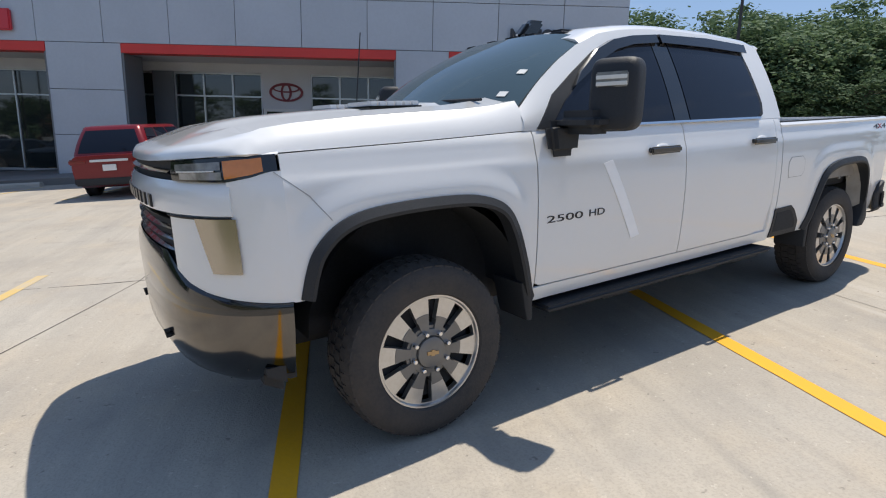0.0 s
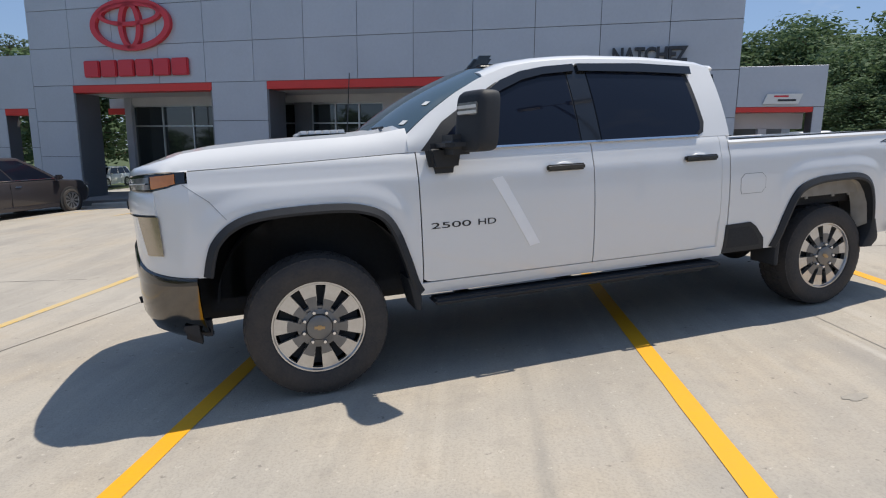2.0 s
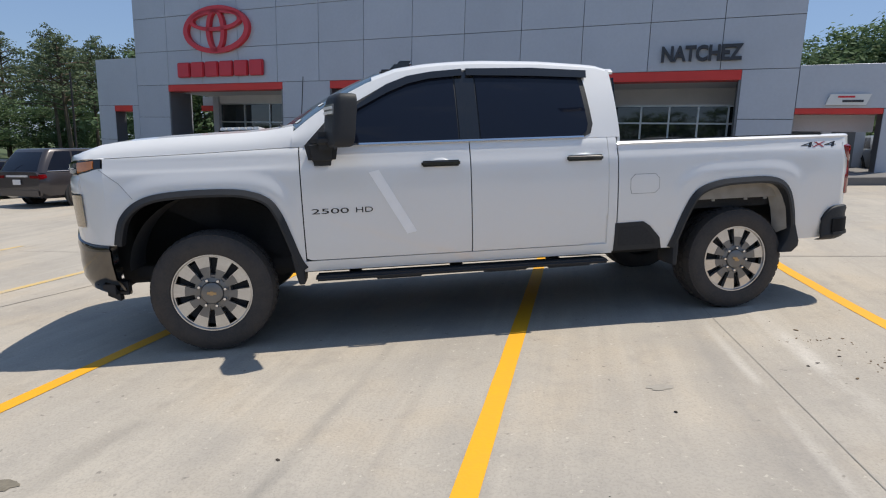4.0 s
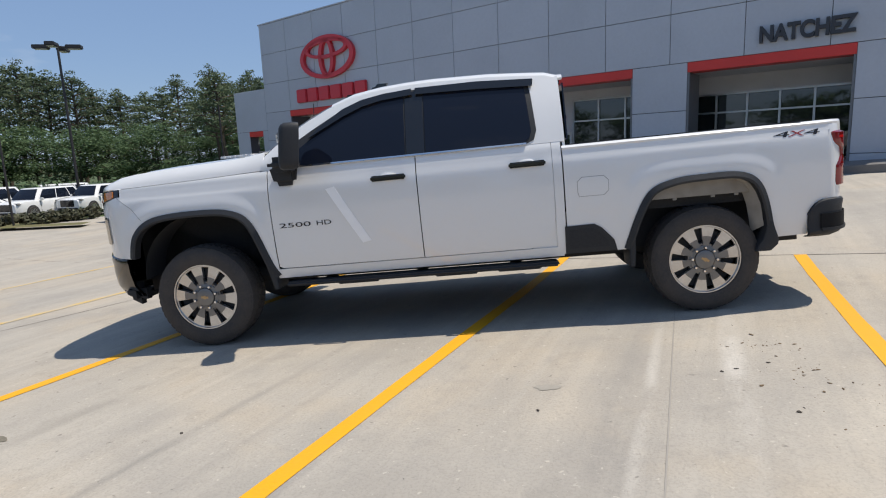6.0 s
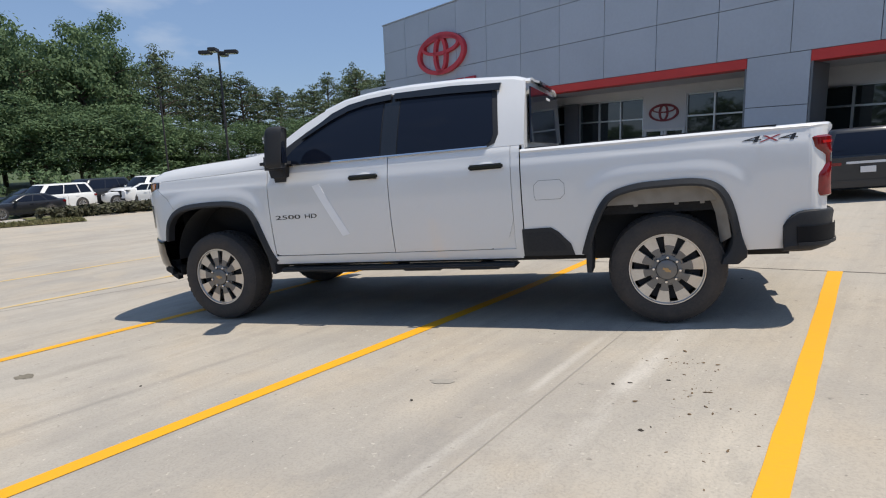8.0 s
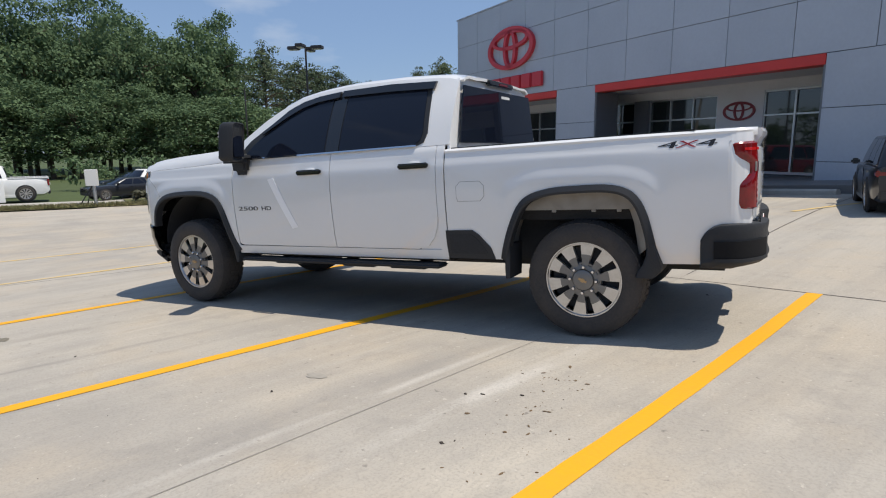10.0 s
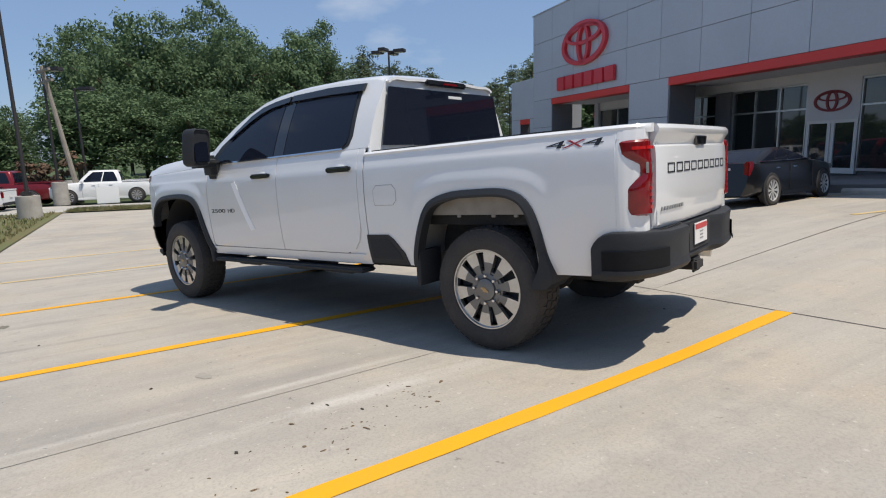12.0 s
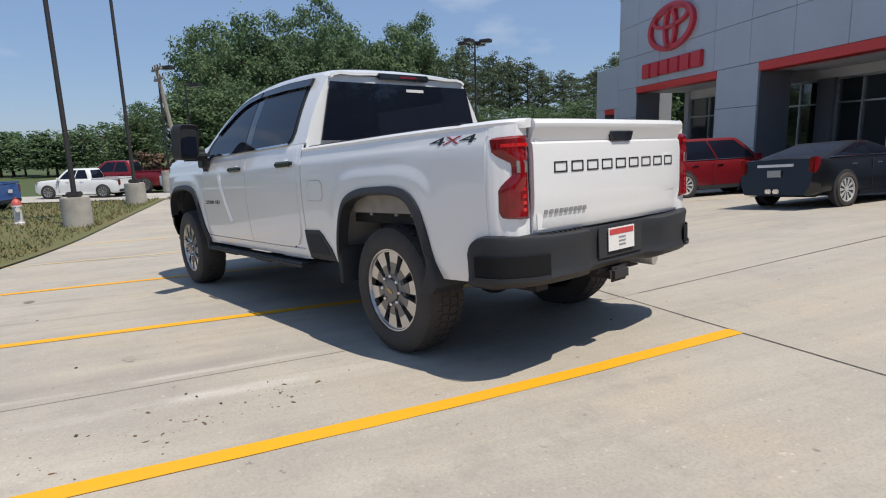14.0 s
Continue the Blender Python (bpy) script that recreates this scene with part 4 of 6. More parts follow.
for k in range(9):
    y = -0.40 + 0.1 * k
    part("name_bar", box(nose_x(y) - 0.017, nose_x(y) - 0.0, y - 0.035, y + 0.035, 1.165, 1.220, 0.003), M_BADGE, bar)
for sgn in (-1, 1):
    bm = box(-0.80, -0.60, -0.905, -0.72, 0.365, 0.58, 0.06, seg=4)
    for v in bm.verts:
        if v.co.z < 0.47:
            v.co.z += 0.085 * max(0.0, min(1.0, (-0.63 - v.co.x) / 0.15))
    part("bumper_valance", mirrored(bm) if sgn > 0 else bm, M_BLACK_TRIM, truck)
part("air_dam", box(-0.84, -0.76, -0.60, 0.60, 0.38, 0.45, 0.02), M_BLACK_TRIM, truck)

# cab above the belt
RAIL = ((0.62, -0.865, 1.520), (0.72, -0.835, 1.600), (0.81, -0.805, 1.665), (0.98, -0.760, 1.772), (1.17, -0.715, 1.868), (1.38, -0.680, 1.942), (1.58, -0.665, 1.973), (1.78, -0.655, 1.989), (2.02, -0.652, 1.996), (2.49, -0.652, 1.984), (2.80, -0.658, 1.960), (2.94, -0.668, 1.945), (3.03, -0.685, 1.915))


def rail_y(x):
    return lerp_table([(a, b) for a, b, c in RAIL], x)


def rail_z(x):
    return lerp_table([(a, c) for a, b, c in RAIL], x)


def house_y(x, z):
    """The inward-leaning side above the belt."""
    k = (z - 1.418) / max(0.05, rail_z(x) - 1.418)
    return -0.918 + (rail_y(x) + 0.918) * k - 0.018 * math.sin(math.pi * min(1, max(0, k)))


rows = []
for x in steps(0.62, (1.38, 14), (2.94, 16), (3.03, 3)):
    row = []
    for k in range(9):
        z = 1.418 + (rail_z(x) - 1.418) * k / 8
        row.append((x, house_y(x, z), z))
    rows.append(row)
both("cab_side", grid(rows), M_WHITE, depth=0.02)
rows = []
for x in steps(1.20, (1.38, 4), (2.94, 14), (3.03, 2), (3.07, 2)):
    y, z = rail_y(x), rail_z(x)
    cr = 0.055 if x < 3.0 else 0.04
    edge = 0.02 if x < 1.25 else 0.0
    half = [(x, y, z), (x, y + 0.03, z + 0.022), (x, y + 0.09, z + 0.036), (x, y + 0.22, z + cr - 0.008), (x, y * 0.45, z + cr), (x, 0, z + cr + 0.006)]
    rows.append(half + [(a, -b, c) for a, b, c in half[-2::-1]])
part("roof", thicken(grid(rows), 0.02), M_WHITE, truck)
rows = []
for k in range(13):
    u = k / 12
    row = []
    for j in range(21):
        v = j / 20 * 2 - 1
        xb, yb, zb = 0.63 - 0.20 * (1 - v * v), v * 0.85, 1.535 + 0.02 * (1 - v * v)
        xt, yt, zt = 1.30 - 0.10 * (1 - v * v), v * 0.675, 1.918 + 0.055 * (1 - v ** 4)
        bow = 0.03 * math.sin(math.pi * u)
        row.append((xb + (xt - xb) * u - bow * 0.5, yb + (yt - yb) * u, zb + (zt - zb) * u + bow))
    rows.append(row)
part("windshield", thicken(grid(rows), 0.008), M_WIND, truck, "dark reflective windshield with two small stickers")
for k, j in ((4, 1), (1, 1)):
    a, b, c, d = (Vector(rows[p][q]) for p, q in ((k, j), (k, j + 1), (k + 1, j + 1), (k + 1, j)))
    mid, n = (a + b + c + d) / 4, (b - a).cross(d - a).normalized()
    n = n if n.x < 0 else -n
    a, b, c, d = (mid + (p - mid) * 0.60 + n * 0.005 for p in (a, b, c, d))
    part("windshield_sticker", thicken(grid([[a, a.lerp(b, 0.5), b], [d, d.lerp(c, 0.5), c]]), 0.002), M_SIGN_WHITE, truck)
part("cowl", box(0.44, 0.68, -0.78, 0.78, 1.50, 1.535, 0.012), M_BLACK_TRIM, truck)
for y, end in ((-0.30, 1.580), (0.22, 1.590)):
    part("wiper", tube([(0.45, y, 1.555), (0.52, y + 0.02, 1.585), (0.52, y - 0.40, end)], 0.008, 6), M_BLACK_TRIM, truck)

# side glass, pillars, weather visors
FRONT_GLASS = ((0.80, 1.436), (0.93, 1.56), (1.08, 1.665), (1.30, 1.800), (1.45, 1.862), (1.60, 1.895), (1.80, 1.918), (1.80, 1.432))
REAR_GLASS = ((1.965, 1.432), (1.965, 1.928), (2.40, 1.922), (2.760, 1.895), (2.772, 1.80), (2.790, 1.52), (2.775, 1.47), (2.72, 1.432))


def pane(name, outline, lift, mat, label="", thick=0.008, cuts=8):
    return both(name, plate(outline, lambda x, z: house_y(x, z) - lift, thick, cuts=cuts), mat, label)


pane("window_surround", ((0.70, 1.424), (0.86, 1.595), (1.04, 1.705), (1.28, 1.838), (1.44, 1.900), (1.62, 1.928), (1.90, 1.948), (2.40, 1.948), (2.795, 1.920), (2.812, 1.80), (2.830, 1.52), (2.805, 1.45), (2.745, 1.424)), 0.006, M_BLACK_TRIM, cuts=10)
pane("front_window", FRONT_GLASS, 0.012, M_TINT, "dark tinted side window")
pane("rear_window", REAR_GLASS, 0.012, M_TINT, "dark tinted side window")
pane("pillar_trim", ((1.812, 1.432), (1.812, 1.93), (1.955, 1.934), (1.955, 1.432)), 0.011, M_BLACK_GLOSS)
both("belt_moulding", plate(((0.80, 1.421), (0.80, 1.434), (2.745, 1.434), (2.745, 1.421)), lambda x, z: house_y(x, z) - 0.018, 0.012, cuts=6), M_CHROME)
for visor in (((1.02, 1.64), (1.10, 1.715), (1.30, 1.848), (1.46, 1.908), (1.64, 1.938), (1.87, 1.955), (1.87, 1.905), (1.62, 1.885), (1.46, 1.850), (1.30, 1.785)), ((1.90, 1.957), (2.40, 1.955), (2.84, 1.928), (2.83, 1.870), (2.40, 1.892), (1.90, 1.905))):
    pane("window_visor", visor, 0.034, M_BLACK_GLOSS, "dark glossy rain visor", thick=0.026, cuts=6)

# cab back with its window
rows = []
for k in range(7):
    z = 1.36 + (1.93 - 1.36) * k / 6
    half = house_y(2.99, max(z, 1.42))
    rows.append([(3.035 + 0.015 * math.cos(math.pi * j / 20 * 1.0 - math.pi / 2), half * (1 - 2 * j / 20), z) for j in range(21)])
part("cab_back", thicken(grid(rows), 0.02), M_WHITE, truck)
for z0, z1, y0, y1 in ((1.430, 1.872, 0.800, 0.690),):
    bm = bmesh.new()
    vs = [bm.verts.new(p) for p in ((3.062, -y0, z0), (3.062, y0, z0), (3.062, y1, z1), (3.062, -y1, z1))]
    bm.faces.new(vs)
    ext = bmesh.ops.extrude_face_region(bm, geom=bm.faces[:])
    for v in ext["geom"]:
        if isinstance(v, bmesh.types.BMVert):
            v.co.x += 0.012
    bmesh.ops.recalc_face_normals(bm, faces=bm.faces[:])
    part("rear_glass", bm, M_TINT, truck, "dark tinted back window", smooth=0)
part("window_label", box(3.074, 3.077, 0.02, 0.20, 1.815, 1.838), M_SIGN_WHITE, truck, "white strip on the back window", smooth=0)
brake = part("high_brake_light", box(3.055, 3.095, -0.26, 0.26, 1.905, 1.955, 0.012), M_BLACK_GLOSS, truck)
part("red_lens", box(3.09, 3.10, -0.06, 0.12, 1.918, 1.936, 0.004), M_LAMP_RED, brake)
bm = box(1.33, 1.48, -0.045, 0.045, 1.995, 2.115, 0.025)
for v in bm.verts:
    v.co.x += (v.co.z - 1.995) * 0.9
part("roof_antenna_fin", bm, M_BLACK_GLOSS, truck)
part("mast_antenna", tube([(0.50, 0.82, 1.40), (0.505, 0.82, 1.44), (0.58, 0.80, 2.10)], [0.014, 0.006, 0.004], 6), M_BLACK_TRIM, truck, "thin black mast antenna")
for y in (-0.44, -0.20, 0.0, 0.20, 0.44):
    lift = 0.030 - 0.055 * y * y
    part("roof_marker_light", box(1.27, 1.40, y - 0.06, y + 0.06, 1.930 + lift, 1.968 + lift, 0.016, seg=3), M_BADGE, truck)

# mirrors
MIRROR_TOE = 22
for sgn in (-1, 1):
    rows = []
    for x, f in ((0.815, 0.0), (0.815, 0.55), (0.818, 0.80), (0.832, 0.93), (0.86, 1.0), (0.96, 1.0), (0.985, 0.98), (0.99, 0.93), (0.975, 0.90), (0.975, 0.0)):
        ring = []
        for k in range(32):
            a = 2 * math.pi * k / 32
            c, w = math.cos(a), math.sin(a)
            q = 0.118 * f * math.copysign(abs(c) ** 0.34, c)
            h = 0.172 * f * math.copysign(abs(w) ** 0.34, w)
            ring.append((0.925 + 0.82 * (x - 0.9025) + 0.02 * h / 0.16 + 0.10 * max(0.0, -q) ** 1.5, -1.195 + q, 1.578 + h))
        rows.append(ring)
    bm = grid(rows, close=True)
    bmesh.ops.remove_doubles(bm, verts=bm.verts, dist=1e-5)
    bmesh.ops.recalc_face_normals(bm, faces=bm.faces[:])
    arm = box(0.775, 0.965, -1.22, -0.94, 1.395, 1.510, 0.045, seg=5)
    foot = box(0.700, 0.945, -1.02, -0.93, 1.285, 1.465, 0.042, seg=5)
    for v in foot.verts:
        v.co.x += (0.83 - v.co.x) * 0.30 * (1.465 - v.co.z) / 0.18
    toe = Matrix.Translation((0.925, -1.09, 0)) @ Matrix.Rotation(radians(MIRROR_TOE), 4, "Z") @ Matrix.Translation((-0.925, 1.09, 0))
    glassy = box(0.984, 0.991, -1.285, -1.105, 1.445, 1.700, 0.003)
    lamp = box(0.852, 0.886, -1.272, -1.118, 1.612, 1.682, 0.006)
    for b in (bm, glassy, lamp):
        bmesh.ops.transform(b, matrix=toe, verts=b.verts[:])
    if sgn > 0:
        bm, arm, foot, glassy, lamp = (mirrored(b) for b in (bm, arm, foot, glassy, lamp))
    shell = part("tow_mirror", join(bm, arm, foot), M_BLACK_TRIM, truck, "large black towing mirror")
    part("mirror_glass", glassy, M_TINT, shell)
    lens = part("mirror_lamp", lamp, M_LAMP_CLEAR, shell)
    for k in range(2):
        b = box(0.846, 0.862, -1.268, -1.122, 1.619 + 0.03 * k, 1.637 + 0.03 * k, 0.002)
        bmesh.ops.transform(b, matrix=toe, verts=b.verts[:])
        part("lamp_bar", mirrored(b) if sgn > 0 else b, M_SIGN_WHITE, shell)

# handles, fuel door, badges
for x0, x1 in ((1.515, 1.795), (2.595, 2.875)):
    for sgn in (-1, 1):
        y = side_y(x0, 1.27)
        bm = box(x0, x1, y - 0.034, y - 0.010, 1.250, 1.293, 0.012, seg=3)
        cup = bmesh.new()
        bmesh.ops.create_uvsphere(cup, u_segments=16, v_segments=8, radius=1.0, matrix=Matrix.LocRotScale(((x0 + x1) / 2, y + 0.006, 1.262), None, (0.085, 0.012, 0.045)))
        foot = join(box(x0 + 0.01, x0 + 0.04, y - 0.03, y + 0.01, 1.258, 1.288, 0.006), box(x1 - 0.04, x1 - 0.01, y - 0.03, y + 0.01, 1.258, 1.288, 0.006))
        if sgn > 0:
            bm, cup, foot = mirrored(bm), mirrored(cup), mirrored(foot)
        h = part("door_handle", join(bm, foot), M_BLACK_GLOSS, truck, "gloss black door handle")
        part("handle_cup", cup, M_WHITE, h)
fuel = [(3.11 + 0.0, 0.985), (3.30, 0.985), (3.335, 1.02), (3.335, 1.10), (3.30, 1.135), (3.135, 1.135), (3.10, 1.10), (3.10, 1.02)]
part("fuel_door_gap", plate(fuel, lambda x, z: side_y(x, z) - 0.0012, 0.004, cuts=4), M_BADGE_GREY, truck)
part("fuel_door", plate([(3.2175 + (x - 3.2175) * 0.965, 1.06 + (z - 1.06) * 0.945) for x, z in fuel], lambda x, z: side_y(x, z) - 0.0022, 0.006, cuts=4), M_WHITE, truck)


def flank_lettering(text, x0, x1, z0, z1, mat, name, slant=0.0, only=None):
    ob = lettering(text, 1.0, 0.02, mat, None, Matrix.Identity(4), name)
    me = ob.data
    co = np.array([v.co for v in me.vertices])
    lo, hi = co.min(0), co.max(0)
    for v in me.vertices:
        k = (v.co.y - lo[1]) / (hi[1] - lo[1])
        x, z = x0 + (v.co.x - lo[0]) / (hi[0] - lo[0]) * (x1 - x0) + slant * k, z0 + k * (z1 - z0)
        v.co = (x, side_y(x, z) - (0.003 if v.co.z > 0 else 0.0), z)
    ob.parent = truck
    return ob


flank_lettering("2500", 0.725, 0.985, 0.948, 0.985, M_BADGE, "door_badge")
flank_lettering("HD", 1.035, 1.155, 0.948, 0.985, M_BADGE, "door_badge")
flank_lettering("4", 4.53, 4.645, 1.285, 1.325, M_BADGE, "off_road_badge", 0.02)
flank_lettering("X", 4.64, 4.755, 1.285, 1.325, M_BADGE_RED, "off_road_badge", 0.02)
flank_lettering("4", 4.75, 4.865, 1.285, 1.325, M_BADGE, "off_road_badge", 0.02)
# patch of light on the door, laid on as a thin pale strip
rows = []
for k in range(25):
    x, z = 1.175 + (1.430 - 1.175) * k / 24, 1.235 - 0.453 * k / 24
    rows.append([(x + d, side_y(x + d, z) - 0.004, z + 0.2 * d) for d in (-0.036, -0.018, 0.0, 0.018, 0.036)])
part("pale_streak", thicken(grid(rows), 0.002), M_LIGHT_STREAK, truck, "slanting streak of light on the door, put on as a pale strip")

# black block behind the cab corner, running board
both("lower_trim", plate(((2.99, 0.545), (2.99, 0.765), (3.215, 0.77), (3.27, 0.735), (3.36, 0.635), (3.385, 0.545)), lambda x, z: side_y(x, z) - 0.008, 0.02, cuts=4), M_BLACK_TRIM)
both("trim_recess", plate(((3.02, 0.585), (3.02, 0.735), (3.20, 0.74), (3.24, 0.715), (3.315, 0.63), (3.33, 0.585)), lambda x, z: side_y(x, z) - 0.010, 0.004, cuts=2), M_LINER)
for sgn in (-1, 1):
    bm = join(box(0.72, 2.93, -1.00, -0.84, 0.465, 0.50, 0.014, seg=3), *[box(x, x + 0.10, -0.86, -0.60, 0.44, 0.47, 0.01) for x in (0.95, 1.75, 2.55)], *[box(x, x + 0.34, -0.985, -0.87, 0.452, 0.47, 0.008) for x in (1.15, 1.95, 2.45)])
    part("running_board", mirrored(bm) if sgn > 0 else bm, M_BLACK_TRIM, truck, "black running board")

# bed: rails, inner walls, floor, front wall
for sgn in (-1, 1):
    rows = []
    for x in steps(3.005, (4.6, 8), (4.93, 4), (5.084, 10)):
        y = side_y(min(x, 4.93), 1.352) + lerp_table(((4.93, 0.0), (4.978, 0.012), (5.024, 0.038), (5.062, 0.076), (5.084, 0.115)), x)
        rows.append([(x, y + 0.004, 1.335), (x, y, 1.350), (x, y - 0.004, 1.366), (x, y + 0.010, 1.380), (x, y + 0.03, 1.384), (x, min(y + 0.12, -0.72), 1.382), (x, min(y + 0.13, -0.71), 1.372), (x, min(y + 0.13, -0.71), 1.34)])
    bm = grid(rows, close=True)
    for end in (rows[0], rows[-1]):
        bm.faces.new([bm.verts.new(p) for p in end])
    bmesh.ops.remove_doubles(bm, verts=bm.verts, dist=1e-5)
    bmesh.ops.recalc_face_normals(bm, faces=bm.faces[:])
    part("bed_rail", mirrored(bm) if sgn > 0 else bm, M_WHITE, truck)
    cap = box(3.02, 4.75, -0.895, -0.82, 1.384, 1.392, 0.003)
    part("rail_cap", mirrored(cap) if sgn > 0 else cap, M_BLACK_TRIM, truck)
    inner = box(3.06, 4.98, -0.83, -0.80, 0.86, 1.37)
    part("bed_inner_wall", mirrored(inner) if sgn > 0 else inner, M_BEDLINER, truck)
    house = box(3.62, 4.42, -0.82, -0.56, 0.86, 1.09, 0.05)
    part("wheel_house", mirrored(house) if sgn > 0 else house, M_BEDLINER, truck)
part("bed_floor", box(3.05, 5.0, -0.82, 0.82, 0.83, 0.865), M_BEDLINER, truck)
part("bed_front_wall", box(3.075, 3.10, -0.86, 0.86, 0.86, 1.38), M_WHITE, truck)

# tailgate
TG = 5.115
HW = 0.722
rows = []
for z, x in ((0.80, TG - 0.03), (0.83, TG - 0.012), (0.885, TG - 0.014), (0.93, TG - 0.004), (1.00, TG), (1.20, TG + 0.002), (1.255, TG - 0.002), (1.268, TG - 0.014), (1.315, TG + 0.004), (1.33, TG + 0.018), (1.355, TG + 0.022), (1.378, TG + 0.010), (1.382, TG - 0.03)):
    rows.append([(x - 0.026 * abs(k / 12) ** 5, HW * k / 12, z) for k in range(-12, 13)])
gate = part("tailgate", thicken(grid(rows), 0.03), M_WHITE, truck, "white tailgate with black letter bars")
part("tailgate_core", box(TG - 0.075, TG - 0.03, -HW + 0.01, HW - 0.01, 0.81, 1.37, 0.01), M_WHITE, gate)
bm = box(TG - 0.02, TG + 0.010, -0.105, 0.125, 1.248, 1.325, 0.02, seg=3)
for v in bm.verts:
    v.co.y += 0.02 * (v.co.z - 1.29) / 0.04 * (1 if v.co.y > 0 else -1)
part("tailgate_handle", bm, M_BLACK_GLOSS, gate)
def gate_x(y):
    return TG - 0.026 * abs(y / HW) ** 5


for k in range(9):
    y = -0.535 + 0.134 * k
    loops = []
    for w, h in ((0.050, 0.0285), (0.041, 0.0205)):
        edge = [(w * q / 2, -h) for q in (-2, -1, 0, 1, 2)] + [(w * q / 2, h) for q in (2, 1, 0, -1, -2)]
        loops.append([(gate_x(y + a) + 0.004, y + a, 1.1345 + b) for a, b in edge])
    part("name_bar", thicken(grid(loops, close=True), 0.008), M_BADGE, gate, smooth=0)
for y0, n, z, w in ((-0.655, 9, 0.897, 0.038), (0.46, 6, 0.940, 0.026)):
    for k in range(n):
        y = y0 + k * w
        part("name_bar", box(gate_x(y) - 0.018, gate_x(y) - 0.004, y, y + w * 0.72, z, z + 0.6 * w), M_BADGE_GREY, gate, smooth=0)



def corner_xy(u):
    """The rounded rear corner, from the flank (u=0) to the tailgate's edge (u=1)."""
    pts = ((0.0, 4.936, -0.886), (0.2, 4.978, -0.874), (0.4, 5.024, -0.848), (0.6, 5.062, -0.810), (0.8, 5.068, -0.766), (1.0, 5.056, -0.728))
    return lerp_table([(a, b) for a, b, c in pts], u), lerp_table([(a, c) for a, b, c in pts], u)


def corner_sheet(us, z_low, z_high, out, n=8, tuck=0.0):
    rows = []
    for u in us:
        x, y = corner_xy(u)
        q = Vector((0.55 + 0.45 * u, -(1.0 - 0.9 * u), 0)).normalized() * out
        rows.append([(x + q.x, y + q.y, z_low(u) + (z_high(u) - z_low(u)) * k / n) for k in range(n + 1)])
    return grid(rows)


US = [k / 20 for k in range(21)]


def lens_edge(z):
    """How far the lamp reaches round to the flank at a height."""
    return lerp_table(((0.885, 0.30), (0.905, 0.20), (0.93, 0.16), (1.04, 0.16), (1.075, 0.30), (1.105, 0.46), (1.165, 0.46), (1.195, 0.22), (1.225, 0.03), (1.285, 0.02), (1.30, 0.10)), z)


for sgn in (-1, 1):
    rows = []
    for k in range(15):
        z = 0.545 + (1.352 - 0.545) * k / 14
        yb = side_y(4.93, z)
        row = [(4.925, yb, z), (4.932, yb + 0.004, z)]
        for u in US[1:]:
            x, y = corner_xy(u)
            row.append((x, y + (yb + 0.885) * (1 - u), z))
        rows.append(row)
    bm = thicken(grid(rows), 0.012)
    part("rear_corner", mirrored(bm) if sgn > 0 else bm, M_WHITE, truck)
    rows, glow = [], []
    for k in range(29):
        z = 0.885 + (1.30 - 0.885) * k / 28
        e = lens_edge(z)
        row = []
        for j in range(13):
            u = e + (0.985 - e) * j / 12
            x, y = corner_xy(u)
            q = Vector((0.55 + 0.45 * u, -(1.0 - 0.9 * u), 0)).normalized()
            dome = (0.007 + 0.022 * math.sin(math.pi * min(1.0, (j + 0.4) / 12.8)) ** 0.5) if 0 < j < 12 and 0 < k < 28 else 0.001
            dome *= 1 - 0.75 * (j / 12) ** 4
            row.append((x + q.x * dome, y + q.y * dome, z))
        rows.append(row)
    bm = grid(rows)
    bmesh.ops.recalc_face_normals(bm, faces=bm.faces[:])
    lamp = part("tail_light", mirrored(bm) if sgn > 0 else bm, M_LAMP_RED, truck, "stepped red tail light")
    rv = corner_sheet([0.56 + 0.022 * k for k in range(12)], lambda u: 1.118, lambda u: 1.176, 0.027, 3)
    part("reverse_lens", thicken(mirrored(rv) if sgn > 0 else rv, 0.004), M_LAMP_CLEAR, lamp)
    for k in range(5):
        bar = corner_sheet([0.58 + 0.036 * q for q in range(6)], lambda u, k=k: 0.925 + 0.034 * k, lambda u, k=k: 0.943 + 0.034 * k, 0.0245, 1)
        part("lamp_segment", thicken(mirrored(bar) if sgn > 0 else bar, 0.004), M_LAMP_BRIGHT, lamp)
    bar = corner_sheet([0.30 + 0.11 * q for q in range(6)], lambda u: 1.245, lambda u: 1.262, 0.0285, 1)
    part("lamp_segment", thicken(mirrored(bar) if sgn > 0 else bar, 0.004), M_LAMP_BRIGHT, lamp)
    rimline = []
    for k in range(27):
        z = 0.875 + (1.31 - 0.875) * k / 26
        u = max(0.0, lens_edge(z) - 0.05)
        x, y = corner_xy(u)
        rimline.append((x, y - 0.004, z))
    bm = tube(rimline, 0.008, 6)
    part("lamp_rim", mirrored(bm) if sgn > 0 else bm, M_WHITE, lamp)

# rear bumper
PLAN = ((4.785, -0.922), (4.793, -0.936), (4.815, -0.944), (4.84, -0.947), (4.87, -0.947), (4.91, -0.943), (4.97, -0.927), (5.04, -0.892), (5.09, -0.825), (5.127, -0.745), (5.15, -0.64), (5.160, -0.50), (5.162, -0.36), (5.11, -0.28), (5.108, -0.14), (5.108, 0.0))
full = list(PLAN) + [(x, -y) for x, y in PLAN[-2::-1]]
rows = []
